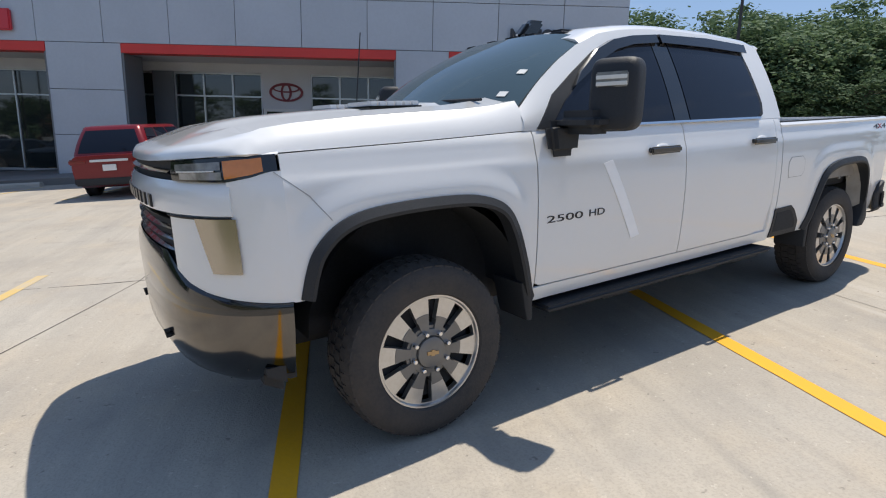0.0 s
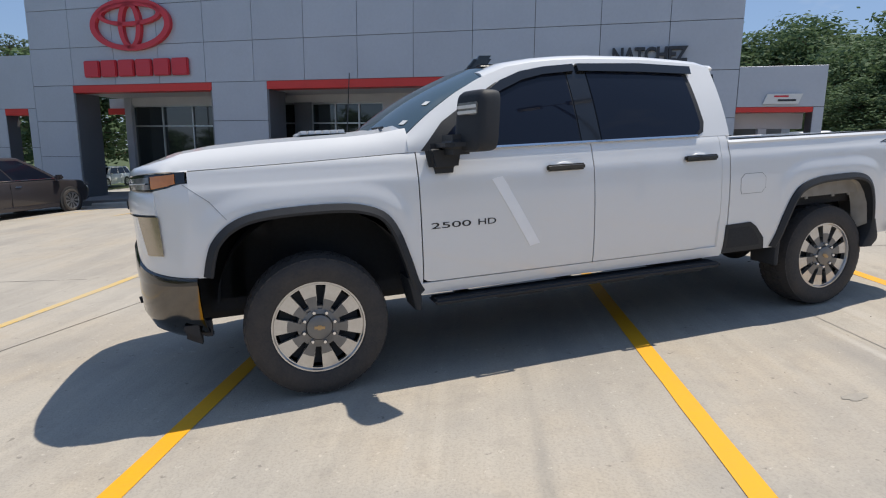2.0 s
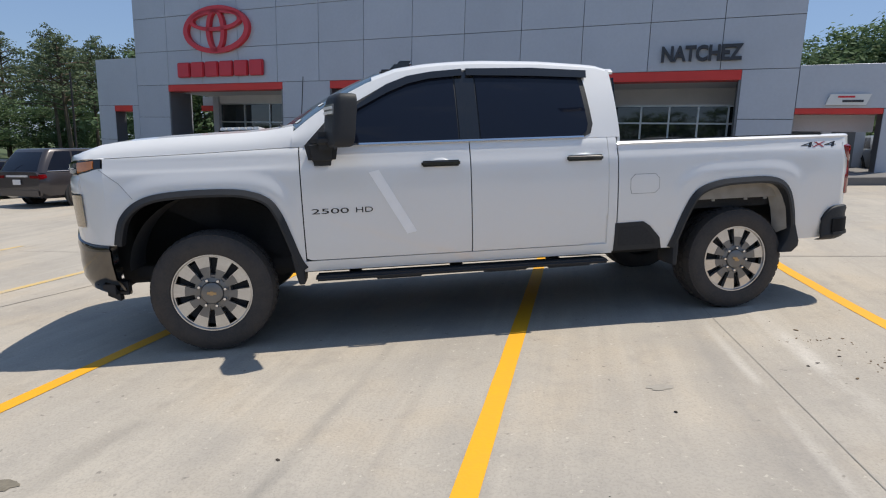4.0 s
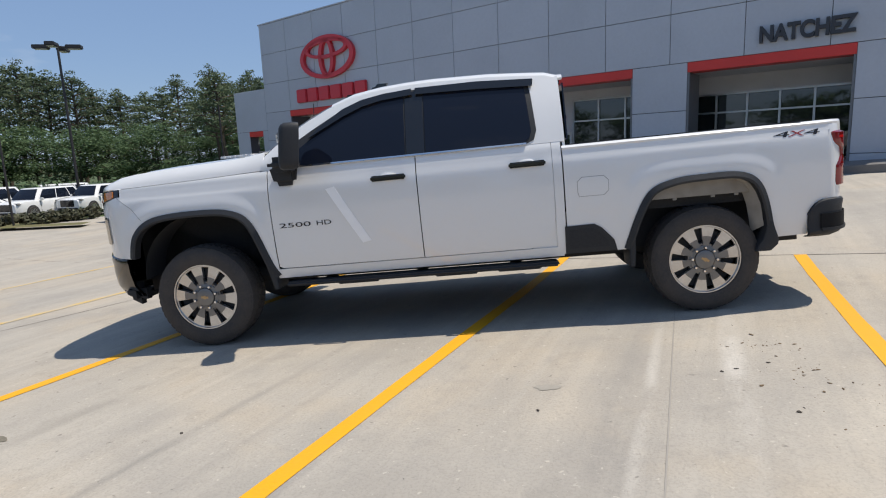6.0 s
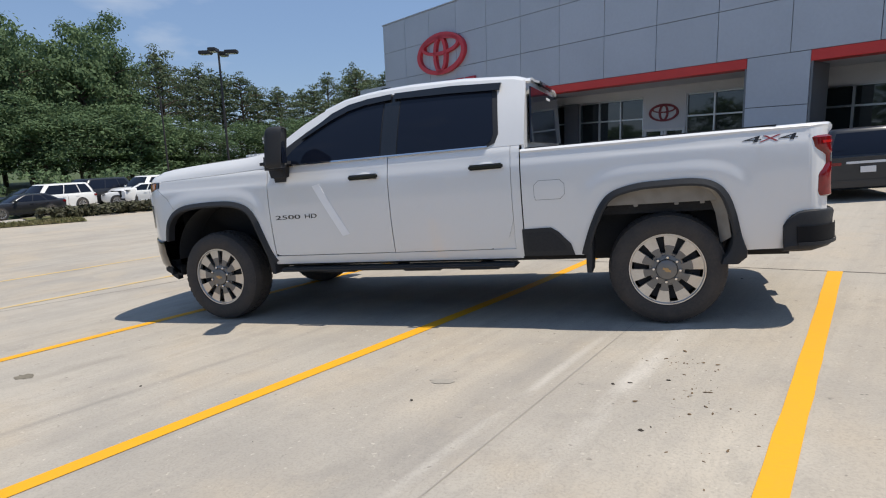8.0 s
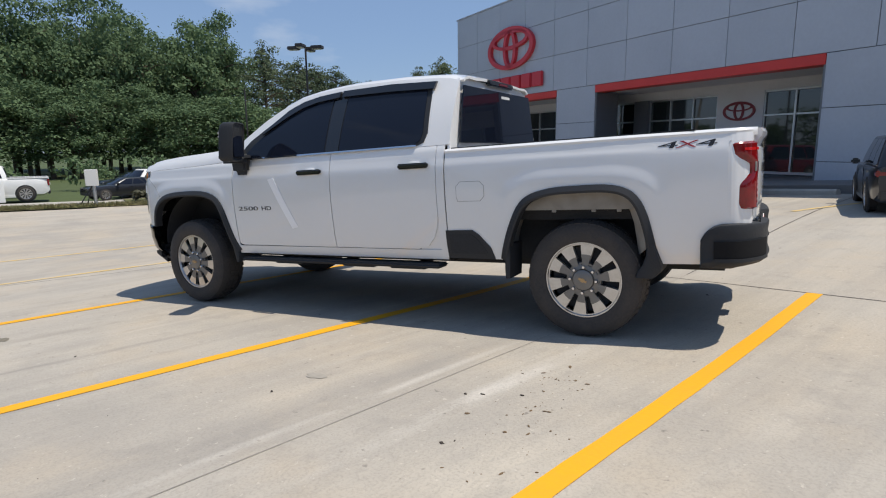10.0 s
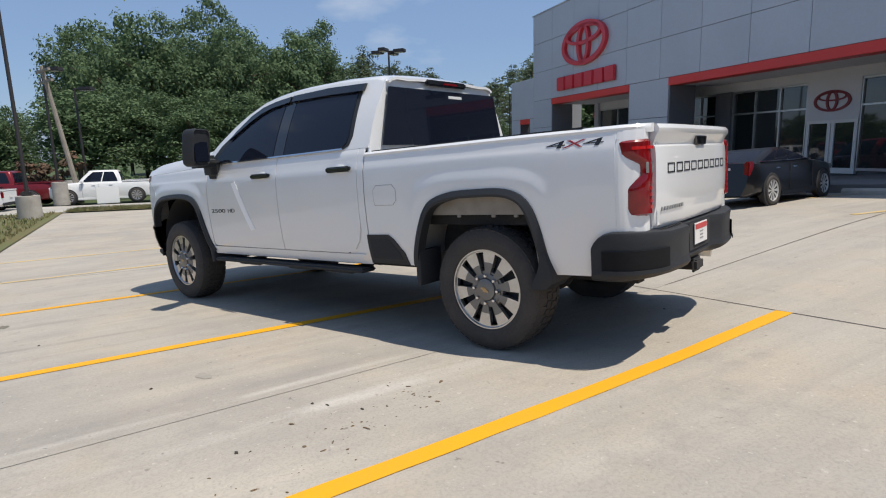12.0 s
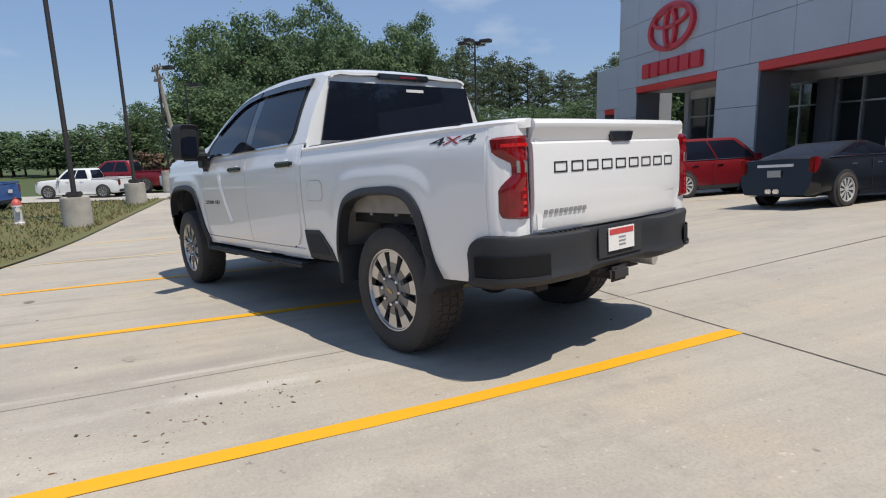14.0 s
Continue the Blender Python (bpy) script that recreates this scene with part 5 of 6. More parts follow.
for z, inset in ((0.525, 0.07), (0.545, 0.02), (0.575, 0.0), (0.60, 0.008), (0.615, 0.012), (0.72, 0.010), (0.765, 0.004), (0.782, 0.010), (0.79, 0.035), (0.792, 0.10)):
    rows.append([(x - inset * (1 if abs(y) < 0.9 else 0.2), y - math.copysign(inset * 0.6, y) if abs(y) > 0.5 else y, z + 0.018 * ease(0.55, 0.92, abs(y)) * (z > 0.7)) for x, y in full])
for row in rows:
    for k, (x, y, z) in enumerate(row):
        if abs(y) > 0.8 and x < 4.92:
            row[k] = (x, y, 0.525 + (z - 0.525) * lerp_table(((4.78, 0.60), (4.795, 0.72), (4.815, 0.82), (4.84, 0.90), (4.87, 0.96), (4.915, 1.0)), x))
rear_bumper = part("rear_bumper", thicken(grid(rows), 0.012), M_BLACK_TRIM, truck, "black rear step bumper")
part("bumper_step", box(4.90, 5.07, -0.72, 0.72, 0.785, 0.797, 0.002), M_BLACK_TRIM, rear_bumper)
for k in range(9):
    part("step_rib", box(5.02, 5.11, -0.70 + 0.04 * k, -0.682 + 0.04 * k, 0.793, 0.801), M_BLACK_GLOSS, rear_bumper)
for sgn in (-1, 1):
    curve = [(4.86, -0.950), (4.91, -0.947), (4.96, -0.934), (5.01, -0.913), (5.058, -0.866), (5.098, -0.808), (5.127, -0.745), (5.143, -0.675)]
    # corner_step lies flat; the pocket's shade is put into its dark colour
    for nm, z0, z1, out, mat in (("corner_step", 0.592, 0.700, 0.003, M_POCKET), ("step_edge", 0.570, 0.592, 0.012, M_BLACK_TRIM)):
        rws = [[(x + out * 0.7, y - out * 0.7, z0 + (z1 - z0) * k / 2) for x, y in curve] for k in range(3)]
        bm = thicken(grid(rws), 0.005)
        part(nm, mirrored(bm) if sgn > 0 else bm, mat, rear_bumper)
part("plate_pocket", box(5.106, 5.112, -0.22, 0.22, 0.60, 0.775, 0.003), M_LINER, rear_bumper)
tag = part("paper_plate", box(5.118, 5.123, -0.140, 0.120, 0.635, 0.768), M_PLATE, rear_bumper, "white paper plate with red print", smooth=0)
part("print_bar", box(5.123, 5.125, -0.13, 0.11, 0.728, 0.760), M_PLATE_RED, tag, smooth=0)
for k in range(3):
    part("print_bar", box(5.123, 5.125, -0.04, 0.03, 0.660 + 0.022 * k, 0.669 + 0.022 * k), M_BADGE_GREY, tag, smooth=0)
part("hitch_receiver", join(box(4.8, 5.10, -0.045, 0.055, 0.45, 0.53, 0.012), box(5.06, 5.11, -0.085, 0.095, 0.44, 0.53, 0.02), box(5.02, 5.06, -0.17, 0.16, 0.50, 0.54, 0.01)), M_UNDER, truck)
part("exhaust_pipe", tube([(4.2, 0.38, 0.54), (4.8, 0.42, 0.53), (5.06, 0.46, 0.51)], 0.05, 16), M_RIM, truck)

# underside
part("frame_rail", join(box(-0.75, 4.9, -0.52, -0.42, 0.44, 0.60), box(-0.75, 4.9, 0.42, 0.52, 0.44, 0.60), box(0.75, 2.95, -0.80, 0.80, 0.50, 0.58)), M_UNDER, truck)
part("engine_block", box(-0.75, 0.62, -0.60, 0.60, 0.55, 1.30, 0.03), M_LINER, truck)
part("cab_shell", box(0.64, 2.97, -0.86, 0.86, 0.56, 1.40, 0.03), M_LINER, truck)
part("axle", join(tube([(0, -0.7, 0.415), (0, 0.7, 0.415)], 0.06), tube([(WB, -0.7, 0.415), (WB, 0.7, 0.415)], 0.07)), M_UNDER, truck)
bm = bmesh.new()
bmesh.ops.create_uvsphere(bm, u_segments=16, v_segments=10, radius=0.17, matrix=Matrix.Translation((WB, 0, 0.40)))
part("differential", bm, M_UNDER, truck)
for sgn in (-1, 1):
    for x0, arch, mat in ((0.03, ARCH_F, M_LINER), (4.02, ARCH_R, M_FRAME)):
        rows = []
        for k in range(25):
            a = math.pi * k / 24
            x, z = x0 - 0.58 * math.cos(a), 0.60 + 0.53 * math.sin(a)
            rows.append([(x, sgn * 0.895, z), (x, sgn * 0.74, z), (x, sgn * 0.60, z)])
        part("arch_liner", grid(rows[8:17]), M_LINER, truck)
        part("arch_liner", grid(rows[:9]), mat, truck)
        part("arch_liner", grid(rows[16:]), mat, truck)
    for x0, x1 in ((-0.62, 0.66), (3.42, 4.62)):
        bm = box(x0, x1, -0.60, -0.585, 0.50, 1.12)
        part("inner_liner", mirrored(bm) if sgn > 0 else bm, M_LINER, truck)
    bm = box(3.56, 4.44, -0.900, -0.890, 0.905, 1.06, 0.003)
    apron = part("bed_apron", mirrored(bm) if sgn > 0 else bm, M_FRAME, truck, "dusty pale bed apron in the wheel arch")
    for x in (3.82, 4.10, 4.27):
        bm = box(x, x + 0.03, -0.901, -0.889, 0.888, 0.907, 0.003)
        part("apron_tab", mirrored(bm) if sgn > 0 else bm, M_FRAME, apron)
    rws = []
    for x, z in ((4.30, 1.03), (4.36, 1.00), (4.40, 0.94), (4.425, 0.86), (4.44, 0.76), (4.455, 0.64)):
        rws.append([(x + 0.010, sgn * 0.935, z + 0.005), (x - 0.02, sgn * 0.90, z - 0.02), (x - 0.05, sgn * 0.85, z - 0.05)])
    part("liner_end", thicken(grid(rws), 0.004), M_FRAME, truck)


# wheels
def lathe(profile, n=48):
    """Turns (radius, y) round the y axis."""
    rows = [[(r * math.cos(2 * math.pi * k / n), y, r * math.sin(2 * math.pi * k / n)) for r, y in profile] for k in range(n + 1)]
    bm = grid(rows)
    bmesh.ops.remove_doubles(bm, verts=bm.verts, dist=1e-5)
    bmesh.ops.recalc_face_normals(bm, faces=bm.faces[:])
    return bm


def sector(r0, r1, a0, a1, y0, y1, n=4, m=None):
    """A solid piece of a ring, from angle a0 to a1 (degrees), y0 outside."""
    bm = bmesh.new()
    rings = []
    for k in range(n + 1):
        a = radians(a0 + (a1 - a0) * k / n)
        c, s_ = math.cos(a), math.sin(a)
        rings.append([bm.verts.new((r * c, y, r * s_)) for r, y in ((r0, y0), (r1, y0), (r1, y1), (r0, y1))])
    for p, q in zip(rings, rings[1:]):
        for i in range(4):
            bm.faces.new((p[i], p[(i + 1) % 4], q[(i + 1) % 4], q[i]))
    bm.faces.new(rings[0])
    bm.faces.new(rings[-1][::-1])
    bmesh.ops.recalc_face_normals(bm, faces=bm.faces[:])
    return bm


def truck_wheel(x, sgn, turn, inset=0.0, size=1.0):
    """Outside faces -y; tyre 0.84 m across on a ten-window wheel; inset: how far it sits in from the flank."""
    flip = Matrix.Rotation(math.pi, 4, "Z") if sgn > 0 else Matrix.Identity(4)
    hub = Matrix.Translation((x, 0, AX_Z * size)) @ flip @ Matrix.Diagonal((size, 1, size, 1)) @ Matrix.Rotation(turn, 4, "Y")

    def put(bm):
        bmesh.ops.transform(bm, matrix=hub, verts=bm.verts)
        return bm

    Y = -0.945 + inset
    tyre = lathe(((0.262, Y - 0.018), (0.275, Y - 0.036), (0.310, Y - 0.044), (0.350, Y - 0.043), (0.385, Y - 0.030), (0.402, Y - 0.012), (0.408, Y + 0.01), (0.410, Y + 0.10), (0.408, Y + 0.20), (0.400, Y + 0.225), (0.36, Y + 0.245), (0.262, Y + 0.235)), 64)
    lugs = []
    for k in range(46):
        for off, y0, y1 in ((0.0, Y - 0.022, Y + 0.045), (0.5, Y + 0.055, Y + 0.105), (0.25, Y + 0.115, Y + 0.165), (0.6, Y + 0.175, Y + 0.235)):
            a = 360 / 46 * (k + off)
            lugs.append((a, y0, y1))
    tread = bmesh.new()
    for a, y0, y1 in lugs:
        c0_, c1_ = radians(a), radians(a + 5.6)
        vs = []
        for r, edge in ((0.402, 0), (0.416, 1)):
            for ang in (c0_, c1_):
                for y in (y0, y1):
                    rr = r - (0.016 if (y < Y - 0.01 or y > Y + 0.23) else 0)
                    vs.append(tread.verts.new((rr * math.cos(ang), y, rr * math.sin(ang))))
        for q in ((4, 5, 7, 6), (0, 1, 5, 4), (2, 6, 7, 3), (0, 4, 6, 2), (1, 3, 7, 5)):
            tread.faces.new([vs[i] for i in q])
    bmesh.ops.recalc_face_normals(tread, faces=tread.faces[:])
    wheel = part("wheel", put(lathe(((0.262, Y + 0.19), (0.245, Y + 0.18), (0.235, Y + 0.06), (0.232, Y + 0.035), (0.05, Y + 0.05), (0.0, Y + 0.05)), 40)), M_LINER, truck, "grey and machined ten-window wheel with a black tyre")
    rubber = part("tyre", put(tyre), M_TYRE, wheel)
    lugs_ob = part("tread", put(tread), M_TYRE, rubber)
    tagged(lugs_ob, "chunky tread blocks", kind="stuff")
    part("rim_lip", put(lathe(((0.247, Y + 0.01), (0.252, Y - 0.012), (0.258, Y - 0.026), (0.266, Y - 0.026), (0.269, Y - 0.010)), 56)), M_RIM, wheel)
    for k in range(10):
        a = 36 * k + 90
        slot = math.degrees(0.025 / 0.21)
        part("spoke", put(sector(0.150, 0.249, a + slot, a + 36 - slot, Y - 0.012, Y + 0.02)), M_RIM, wheel, smooth=20)
        part("spoke_root", put(sector(0.080, 0.165 if k % 2 else 0.180, a + slot * 1.08, a + 36 - slot * 1.08, Y - 0.0145, Y + 0.02)), M_RIM_DARK, wheel, smooth=20)
    part("spoke_ring", put(lathe(((0.246, Y + 0.02), (0.246, Y - 0.0118), (0.254, Y - 0.0118), (0.254, Y + 0.02)), 60)), M_RIM, wheel)
    part("web_ring", put(lathe(((0.078, Y + 0.03), (0.078, Y - 0.006), (0.122, Y - 0.006), (0.126, Y + 0.03)), 48)), M_RIM_DARK, wheel)
    part("hub_disc", put(lathe(((0.110, Y + 0.0), (0.106, Y - 0.014), (0.078, Y - 0.020), (0.07, Y - 0.012)), 32)), M_RIM_DARK, wheel)
    cap = part("centre_cap", put(lathe(((0.074, Y - 0.010), (0.071, Y - 0.030), (0.055, Y - 0.036), (0.0, Y - 0.037)), 32)), M_RIM_DARK, wheel)
    part("emblem", put(join(box(-0.030, 0.030, Y - 0.041, Y - 0.036, -0.008, 0.008), box(-0.010, 0.010, Y - 0.0415, Y - 0.036, -0.014, 0.014))), M_GOLD, cap, smooth=0)
    for k in range(8):
        a = radians(45 * k + 22)
        nut = lathe(((0.013, 0.012), (0.013, -0.016), (0.009, -0.022), (0.0, -0.023)), 8)
        bmesh.ops.translate(nut, vec=(0.092 * math.cos(a), Y - 0.016, 0.092 * math.sin(a)), verts=nut.verts)
        part("lug_nut", put(nut), M_CHROME, wheel)


for x, turn in ((0.0, 0.12), (WB, 0.45)):
    truck_wheel(x, -1, turn, 0.05 if x else -0.01, 1.0 if x else 1.035)
    truck_wheel(x, 1, turn + 0.3, 0.05 if x else -0.01, 1.0 if x else 1.035)


# ---- verge, road, hedge ----
def turf(name, fn, ni, nj, mat, lift, label, category):
    return sheet(name, (ni, nj, fn), mat, lift, label, category)


turf("grass_verge", lambda a, b: (-4.3 - 14.2 * a - 14.0 * b, -2.75 + 6.15 * a - 30.0 * b), 40, 40, M_GRASS, 0.03, "mown green verge beside the car park", "grass")
turf("grass_island", lambda a, b: (-18.5 + 4.0 * a - 1.15 * b, 3.35 + 5.7 * a + 0.80 * b), 20, 4, M_GRASS, 0.025, "narrow grass strip between car park and road", "grass")
turf("road", lambda a, b: (-20.75 - 22.0 * 0.57 + 60 * 0.57 * a - 2.9 * b, 0.8 - 22.0 * 0.82 + 60 * 0.82 * a + 2.0 * b), 40, 6, M_ROAD, -0.02, "pale concrete access road beyond the verge", "road")
turf("kerb_island", lambda a, b: (-14.6 + 2.9 * a - 0.3 * b, 12.05 + 0.5 * a + 0.9 * b), 8, 3, M_GRASS, 0.10, "small raised planted island in the car park", "kerb")
turf("grass_bank", lambda a, b: (-17.4 + 3.5 * a - 1.2 * b, 9.0 + 7.0 * a + 0.6 * b), 20, 4, M_GRASS, 0.02, "grass strip under the low hedge", "grass")
turf("far_lot", lambda a, b: (-18.6 + 3.5 * a - 9.0 * b, 9.6 + 9.0 * a + 5.0 * b), 20, 20, M_ROAD, 0.0, "pale concrete lot behind the hedge", "pavement")


def grass_blades(name, fn, count, seed, label):
    rng = np.random.default_rng(seed)
    verts, faces = [], []
    for a, b in rng.uniform(0.01, 0.99, size=(count, 2)):
        x, y = fn(a, b)
        h, turn, wide = rng.uniform(0.05, 0.13), rng.uniform(0, 6.28), rng.uniform(0.012, 0.03)
        z = ground_z(x, y) + 0.025
        dx, dy = math.cos(turn) * wide, math.sin(turn) * wide
        lean = rng.normal(size=2) * 0.04
        n = len(verts)
        verts += [(x - dx, y - dy, z), (x + dx, y + dy, z), (x + lean[0], y + lean[1], z + h)]
        faces.append((n, n + 1, n + 2))
    me = bpy.data.meshes.new(name)
    me.from_pydata(verts, [], faces)
    me.materials.append(M_BLADE)
    tagged(new(name, me), label, "grass", kind="stuff")


grass_blades("grass", lambda a, b: (-4.3 - 14.2 * a - 9.0 * b, -2.75 + 6.15 * a - 19.0 * b), 26000, 5, "short mown grass blades on the verge")
grass_blades("grass", lambda a, b: (-18.5 + 4.0 * a - 1.15 * b, 3.35 + 5.7 * a + 0.80 * b), 5000, 6, "short mown grass blades beside the road")


def leaf_clumps(spots, count, size, spread_, seed, flat=0.6):
    """Many small four-cornered leaves round the given spots, most of them facing outwards and up."""
    rng = np.random.default_rng(seed)
    verts = []
    for cx, cy, cz, cr in spots:
        d = rng.normal(size=(count, 3))
        d /= np.linalg.norm(d, axis=1)[:, None]
        n = d + rng.normal(size=(count, 3)) * 0.45 + (0, 0, 0.35)
        n /= np.linalg.norm(n, axis=1)[:, None]
        u = np.cross(n, rng.normal(size=(count, 3)))
        u /= np.linalg.norm(u, axis=1)[:, None]
        v = np.cross(n, u)
        reach = cr * spread_ * rng.uniform(0.45, 1.0, size=(count, 1)) * (1 + 0.25 * rng.normal(size=(count, 1)) ** 3 * 0.15)
        c = d * reach * (1, 1, flat) + (cx, cy, cz)
        s_ = size * rng.uniform(0.6, 1.3, size=(count, 1))
        verts.append(np.stack([c - u * s_, c + v * s_ * 0.55, c + u * s_, c - v * s_ * 0.55], 1).reshape(-1, 3))
    verts = np.concatenate(verts)
    return verts.tolist(), np.arange(len(verts)).reshape(-1, 4).tolist()


def leaf_mesh(name, verts, faces, mat):
    me = bpy.data.meshes.new(name)
    me.from_pydata(verts, [], faces)
    me.materials.append(mat)
    return me


def tree_kind(seed, tall, wide, pine=False, leaves=1.0):
    """Trunk with limbs, and a crown of clumps hung on the limbs' ends."""
    rng = random.Random(seed)
    lean = (rng.uniform(-0.3, 0.3), rng.uniform(-0.3, 0.3))
    trunk = [(lean[0] * k / 6, lean[1] * k / 6, tall * (0.92 if pine else 0.72) * k / 6) for k in range(7)]
    limbs = [tube(trunk, [0.16 * (1 - 0.12 * k) * tall / 10 for k in range(7)], 8)]
    spots = []
    n = 34 if pine else 46
    for k in range(n):
        t = (0.46 + 0.54 * (k / n)) if pine else (0.22 + 0.70 * (k / n))
        a = k * 2.4 + rng.uniform(-0.4, 0.4)
        base = Vector((lean[0] * t, lean[1] * t, tall * t * (0.92 if pine else 0.76)))
        if pine:
            reach = wide * math.sin(math.pi * (0.30 + 0.62 * (t - 0.46) / 0.54)) * rng.uniform(0.30, 1.15) + 0.1
        else:
            reach = wide * math.sin(math.pi * min(0.97, 0.16 + 0.80 * t)) ** 0.6 * rng.uniform(0.35, 1.12)
        tip = base + Vector((math.cos(a) * reach, math.sin(a) * reach, rng.uniform(0.1, 0.9) * reach * (0.35 if pine else 0.75)))
        limbs.append(tube([base, (base + tip) / 2 + Vector((0, 0, 0.08 * reach)), tip], [0.05, 0.035, 0.012], 5))
        cr = (0.66 if pine else 0.72) * rng.uniform(0.6, 1.4) * wide / 2.6
        spots.append((tip.x, tip.y, tip.z, cr))
        mid = base.lerp(tip, 0.62)
        spots.append((mid.x, mid.y, mid.z + 0.15, cr * 0.8))
    if not pine:
        for k in range(16):
            a, q, h = rng.uniform(0, 6.28), rng.random() ** 0.5, rng.uniform(0.66, 0.93)
            reach = wide * 0.75 * q * (1.25 - h)
            spots.append((lean[0] + reach * math.cos(a) * 1.6, lean[1] + reach * math.sin(a) * 1.6, tall * h, 0.62 * wide / 2.6))
    top = (lean[0], lean[1], tall * (0.97 if pine else 0.93))
    spots.append((*top, 0.5 * wide / 2.6))
    wood = bpy.data.meshes.new("trunk")
    bm = join(*limbs)
    bm.to_mesh(wood)
    bm.free()
    wood.materials.append(M_BARK)
    v, f = leaf_clumps(spots, int((44 if pine else 74) * leaves), (0.090 if pine else 0.105) / leaves ** 0.5, 1.0, seed, 0.55 if pine else 0.8)
    return wood, leaf_mesh("crown", v, f, M_NEEDLE if pine else M_LEAF)


BROAD = [tree_kind(11, 9.6, 2.9), tree_kind(12, 8.4, 3.2), tree_kind(13, 10.4, 2.6), tree_kind(14, 7.4, 2.4)]
FAR_BROAD = [tree_kind(11, 9.6, 2.9, leaves=0.3), tree_kind(12, 8.4, 3.2, leaves=0.3), tree_kind(13, 10.4, 2.6, leaves=0.3), tree_kind(14, 7.4, 2.4, leaves=0.3)]
PINES = [tree_kind(21, 9.0, 2.1, True), tree_kind(22, 8.2, 2.4, True), tree_kind(23, 10.0, 1.9, True)]


def tree(x, y, kind, size, turn, label, wide=1.0):
    root = thing("tree", pose(x, y, ground_z(x, y) - 0.15, 0, 0, turn) @ Matrix.Diagonal((size * wide, size * wide, size, 1)), label, "tree", "trees round the lot")
    for nm, me in zip(("trunk", "crown"), kind):
        ob = new(nm, me)
        ob.parent = root


def belt(eye, az0, az1, dist0, dist1, n, kinds, tops, label, seed, wide=1.0):
    """A row of trees seen from eye between two bearings; tops gives the skyline's rise in degrees by bearing."""
    rng = random.Random(seed)
    for k in range(n):
        az = az0 + (az1 - az0) * (k + rng.uniform(0.2, 0.8)) / n
        d = rng.uniform(dist0, dist1)
        x, y = eye[0] + d * math.cos(radians(az)), eye[1] + d * math.sin(radians(az))
        want = eye[2] + d * math.tan(radians(lerp_table(tops, az) * (rng.uniform(0.80, 1.14) if kinds is PINES else rng.uniform(0.84, 1.10)))) - ground_z(x, y)
        i = rng.randrange(len(kinds))
        own = (9.0, 8.2, 10.0)[i] if kinds is PINES else (9.6, 8.4, 10.4, 7.4)[i]
        tree(x, y, kinds[i], want / own * (1.03 if kinds is PINES else 1.12), rng.uniform(0, 360), label, wide * rng.uniform(0.9, 1.15) * min(1.6, max(1.0, 1.15 * 9 / max(want, 4))))


EYE_L = (5.0, -4.7, 1.58)
SKYLINE = ((108, 7.4), (114, 7.2), (118, 6.5), (124, 7.1), (128, 6.7), (132, 7.9), (136.4, 8.5), (137.4, 9.8), (139, 11.0), (142, 11.4), (145, 10.3), (148, 11.9), (150.5, 12.2), (153, 10.9), (157, 10.3), (161, 10.2), (163.0, 9.3))
BROAD_LABEL, PINE_LABEL = "tall leafy green tree with an uneven crown", "dark green pine with a bare lower trunk"
belt(EYE_L, 139, 161.2, 62, 70, 11, BROAD, [(a, b * 0.97) for a, b in SKYLINE], BROAD_LABEL, 1, 0.80)
belt(EYE_L, 138, 162, 72, 82, 13, BROAD, [(a, b * 0.96) for a, b in SKYLINE], BROAD_LABEL, 2, 0.85)
belt(EYE_L, 138, 162, 54, 59, 12, BROAD, ((130, 4.5), (165, 5.5)), "low leafy tree at the wood's edge", 3, 1.0)
belt(EYE_L, 112, 137, 66, 74, 12, PINES, SKYLINE, PINE_LABEL, 4, 1.05)
belt(EYE_L, 109, 137.5, 78, 88, 11, PINES, SKYLINE, PINE_LABEL, 5, 1.1)
belt(EYE_L, 110, 140, 58, 64, 14, BROAD, ((105, 2.6), (130, 3.0), (140, 4.4)), "low leafy tree at the wood's edge", 6, 1.0)
belt(EYE_L, 164.2, 166.0, 60, 64, 3, BROAD, ((160, 4.3), (170, 3.6)), "dense dark green tree beside the road", 8, 0.55)
belt(EYE_L, 166, 192, 58, 74, 24, FAR_BROAD, ((164, 2.3), (170, 2.2), (174, 1.4), (180, 2.2), (192, 2.0)), "distant low leafy tree", 7, 1.1)
belt((-1.0, -3.3, 1.45), 14, 34, 28, 34, 15, BROAD, ((10, 9.8), (22, 9.3), (34, 9.0)), BROAD_LABEL, 9, 1.1)
belt((-1.0, -3.3, 1.45), 12, 46, 36, 42, 18, BROAD, ((10, 9.3), (25, 9.4), (36, 9.4), (46, 9.6)), BROAD_LABEL, 10, 1.1)
belt((-1.0, -3.3, 1.45), 12, 36, 25, 28, 13, BROAD, ((10, 6.5), (36, 5.5)), "low leafy tree behind the building", 11, 1.2)
belt((0.3, -4.7, 1.5), 108, 116, 48, 56, 5, PINES, ((100, 8.0), (122, 8.2)), PINE_LABEL, 12, 1.0)
belt((0.3, -4.7, 1.5), 104, 106, 34, 36, 2, BROAD, ((100, 8.0), (122, 7.5)), BROAD_LABEL, 14, 0.9)
# unseen trees behind the camera, added for the glass to reflect
belt((2.5, -5.0, 1.5), 195, 372, 48, 62, 26, FAR_BROAD, ((195, 5.0), (300, 7.0), (372, 7.5)), BROAD_LABEL, 13, 1.3)


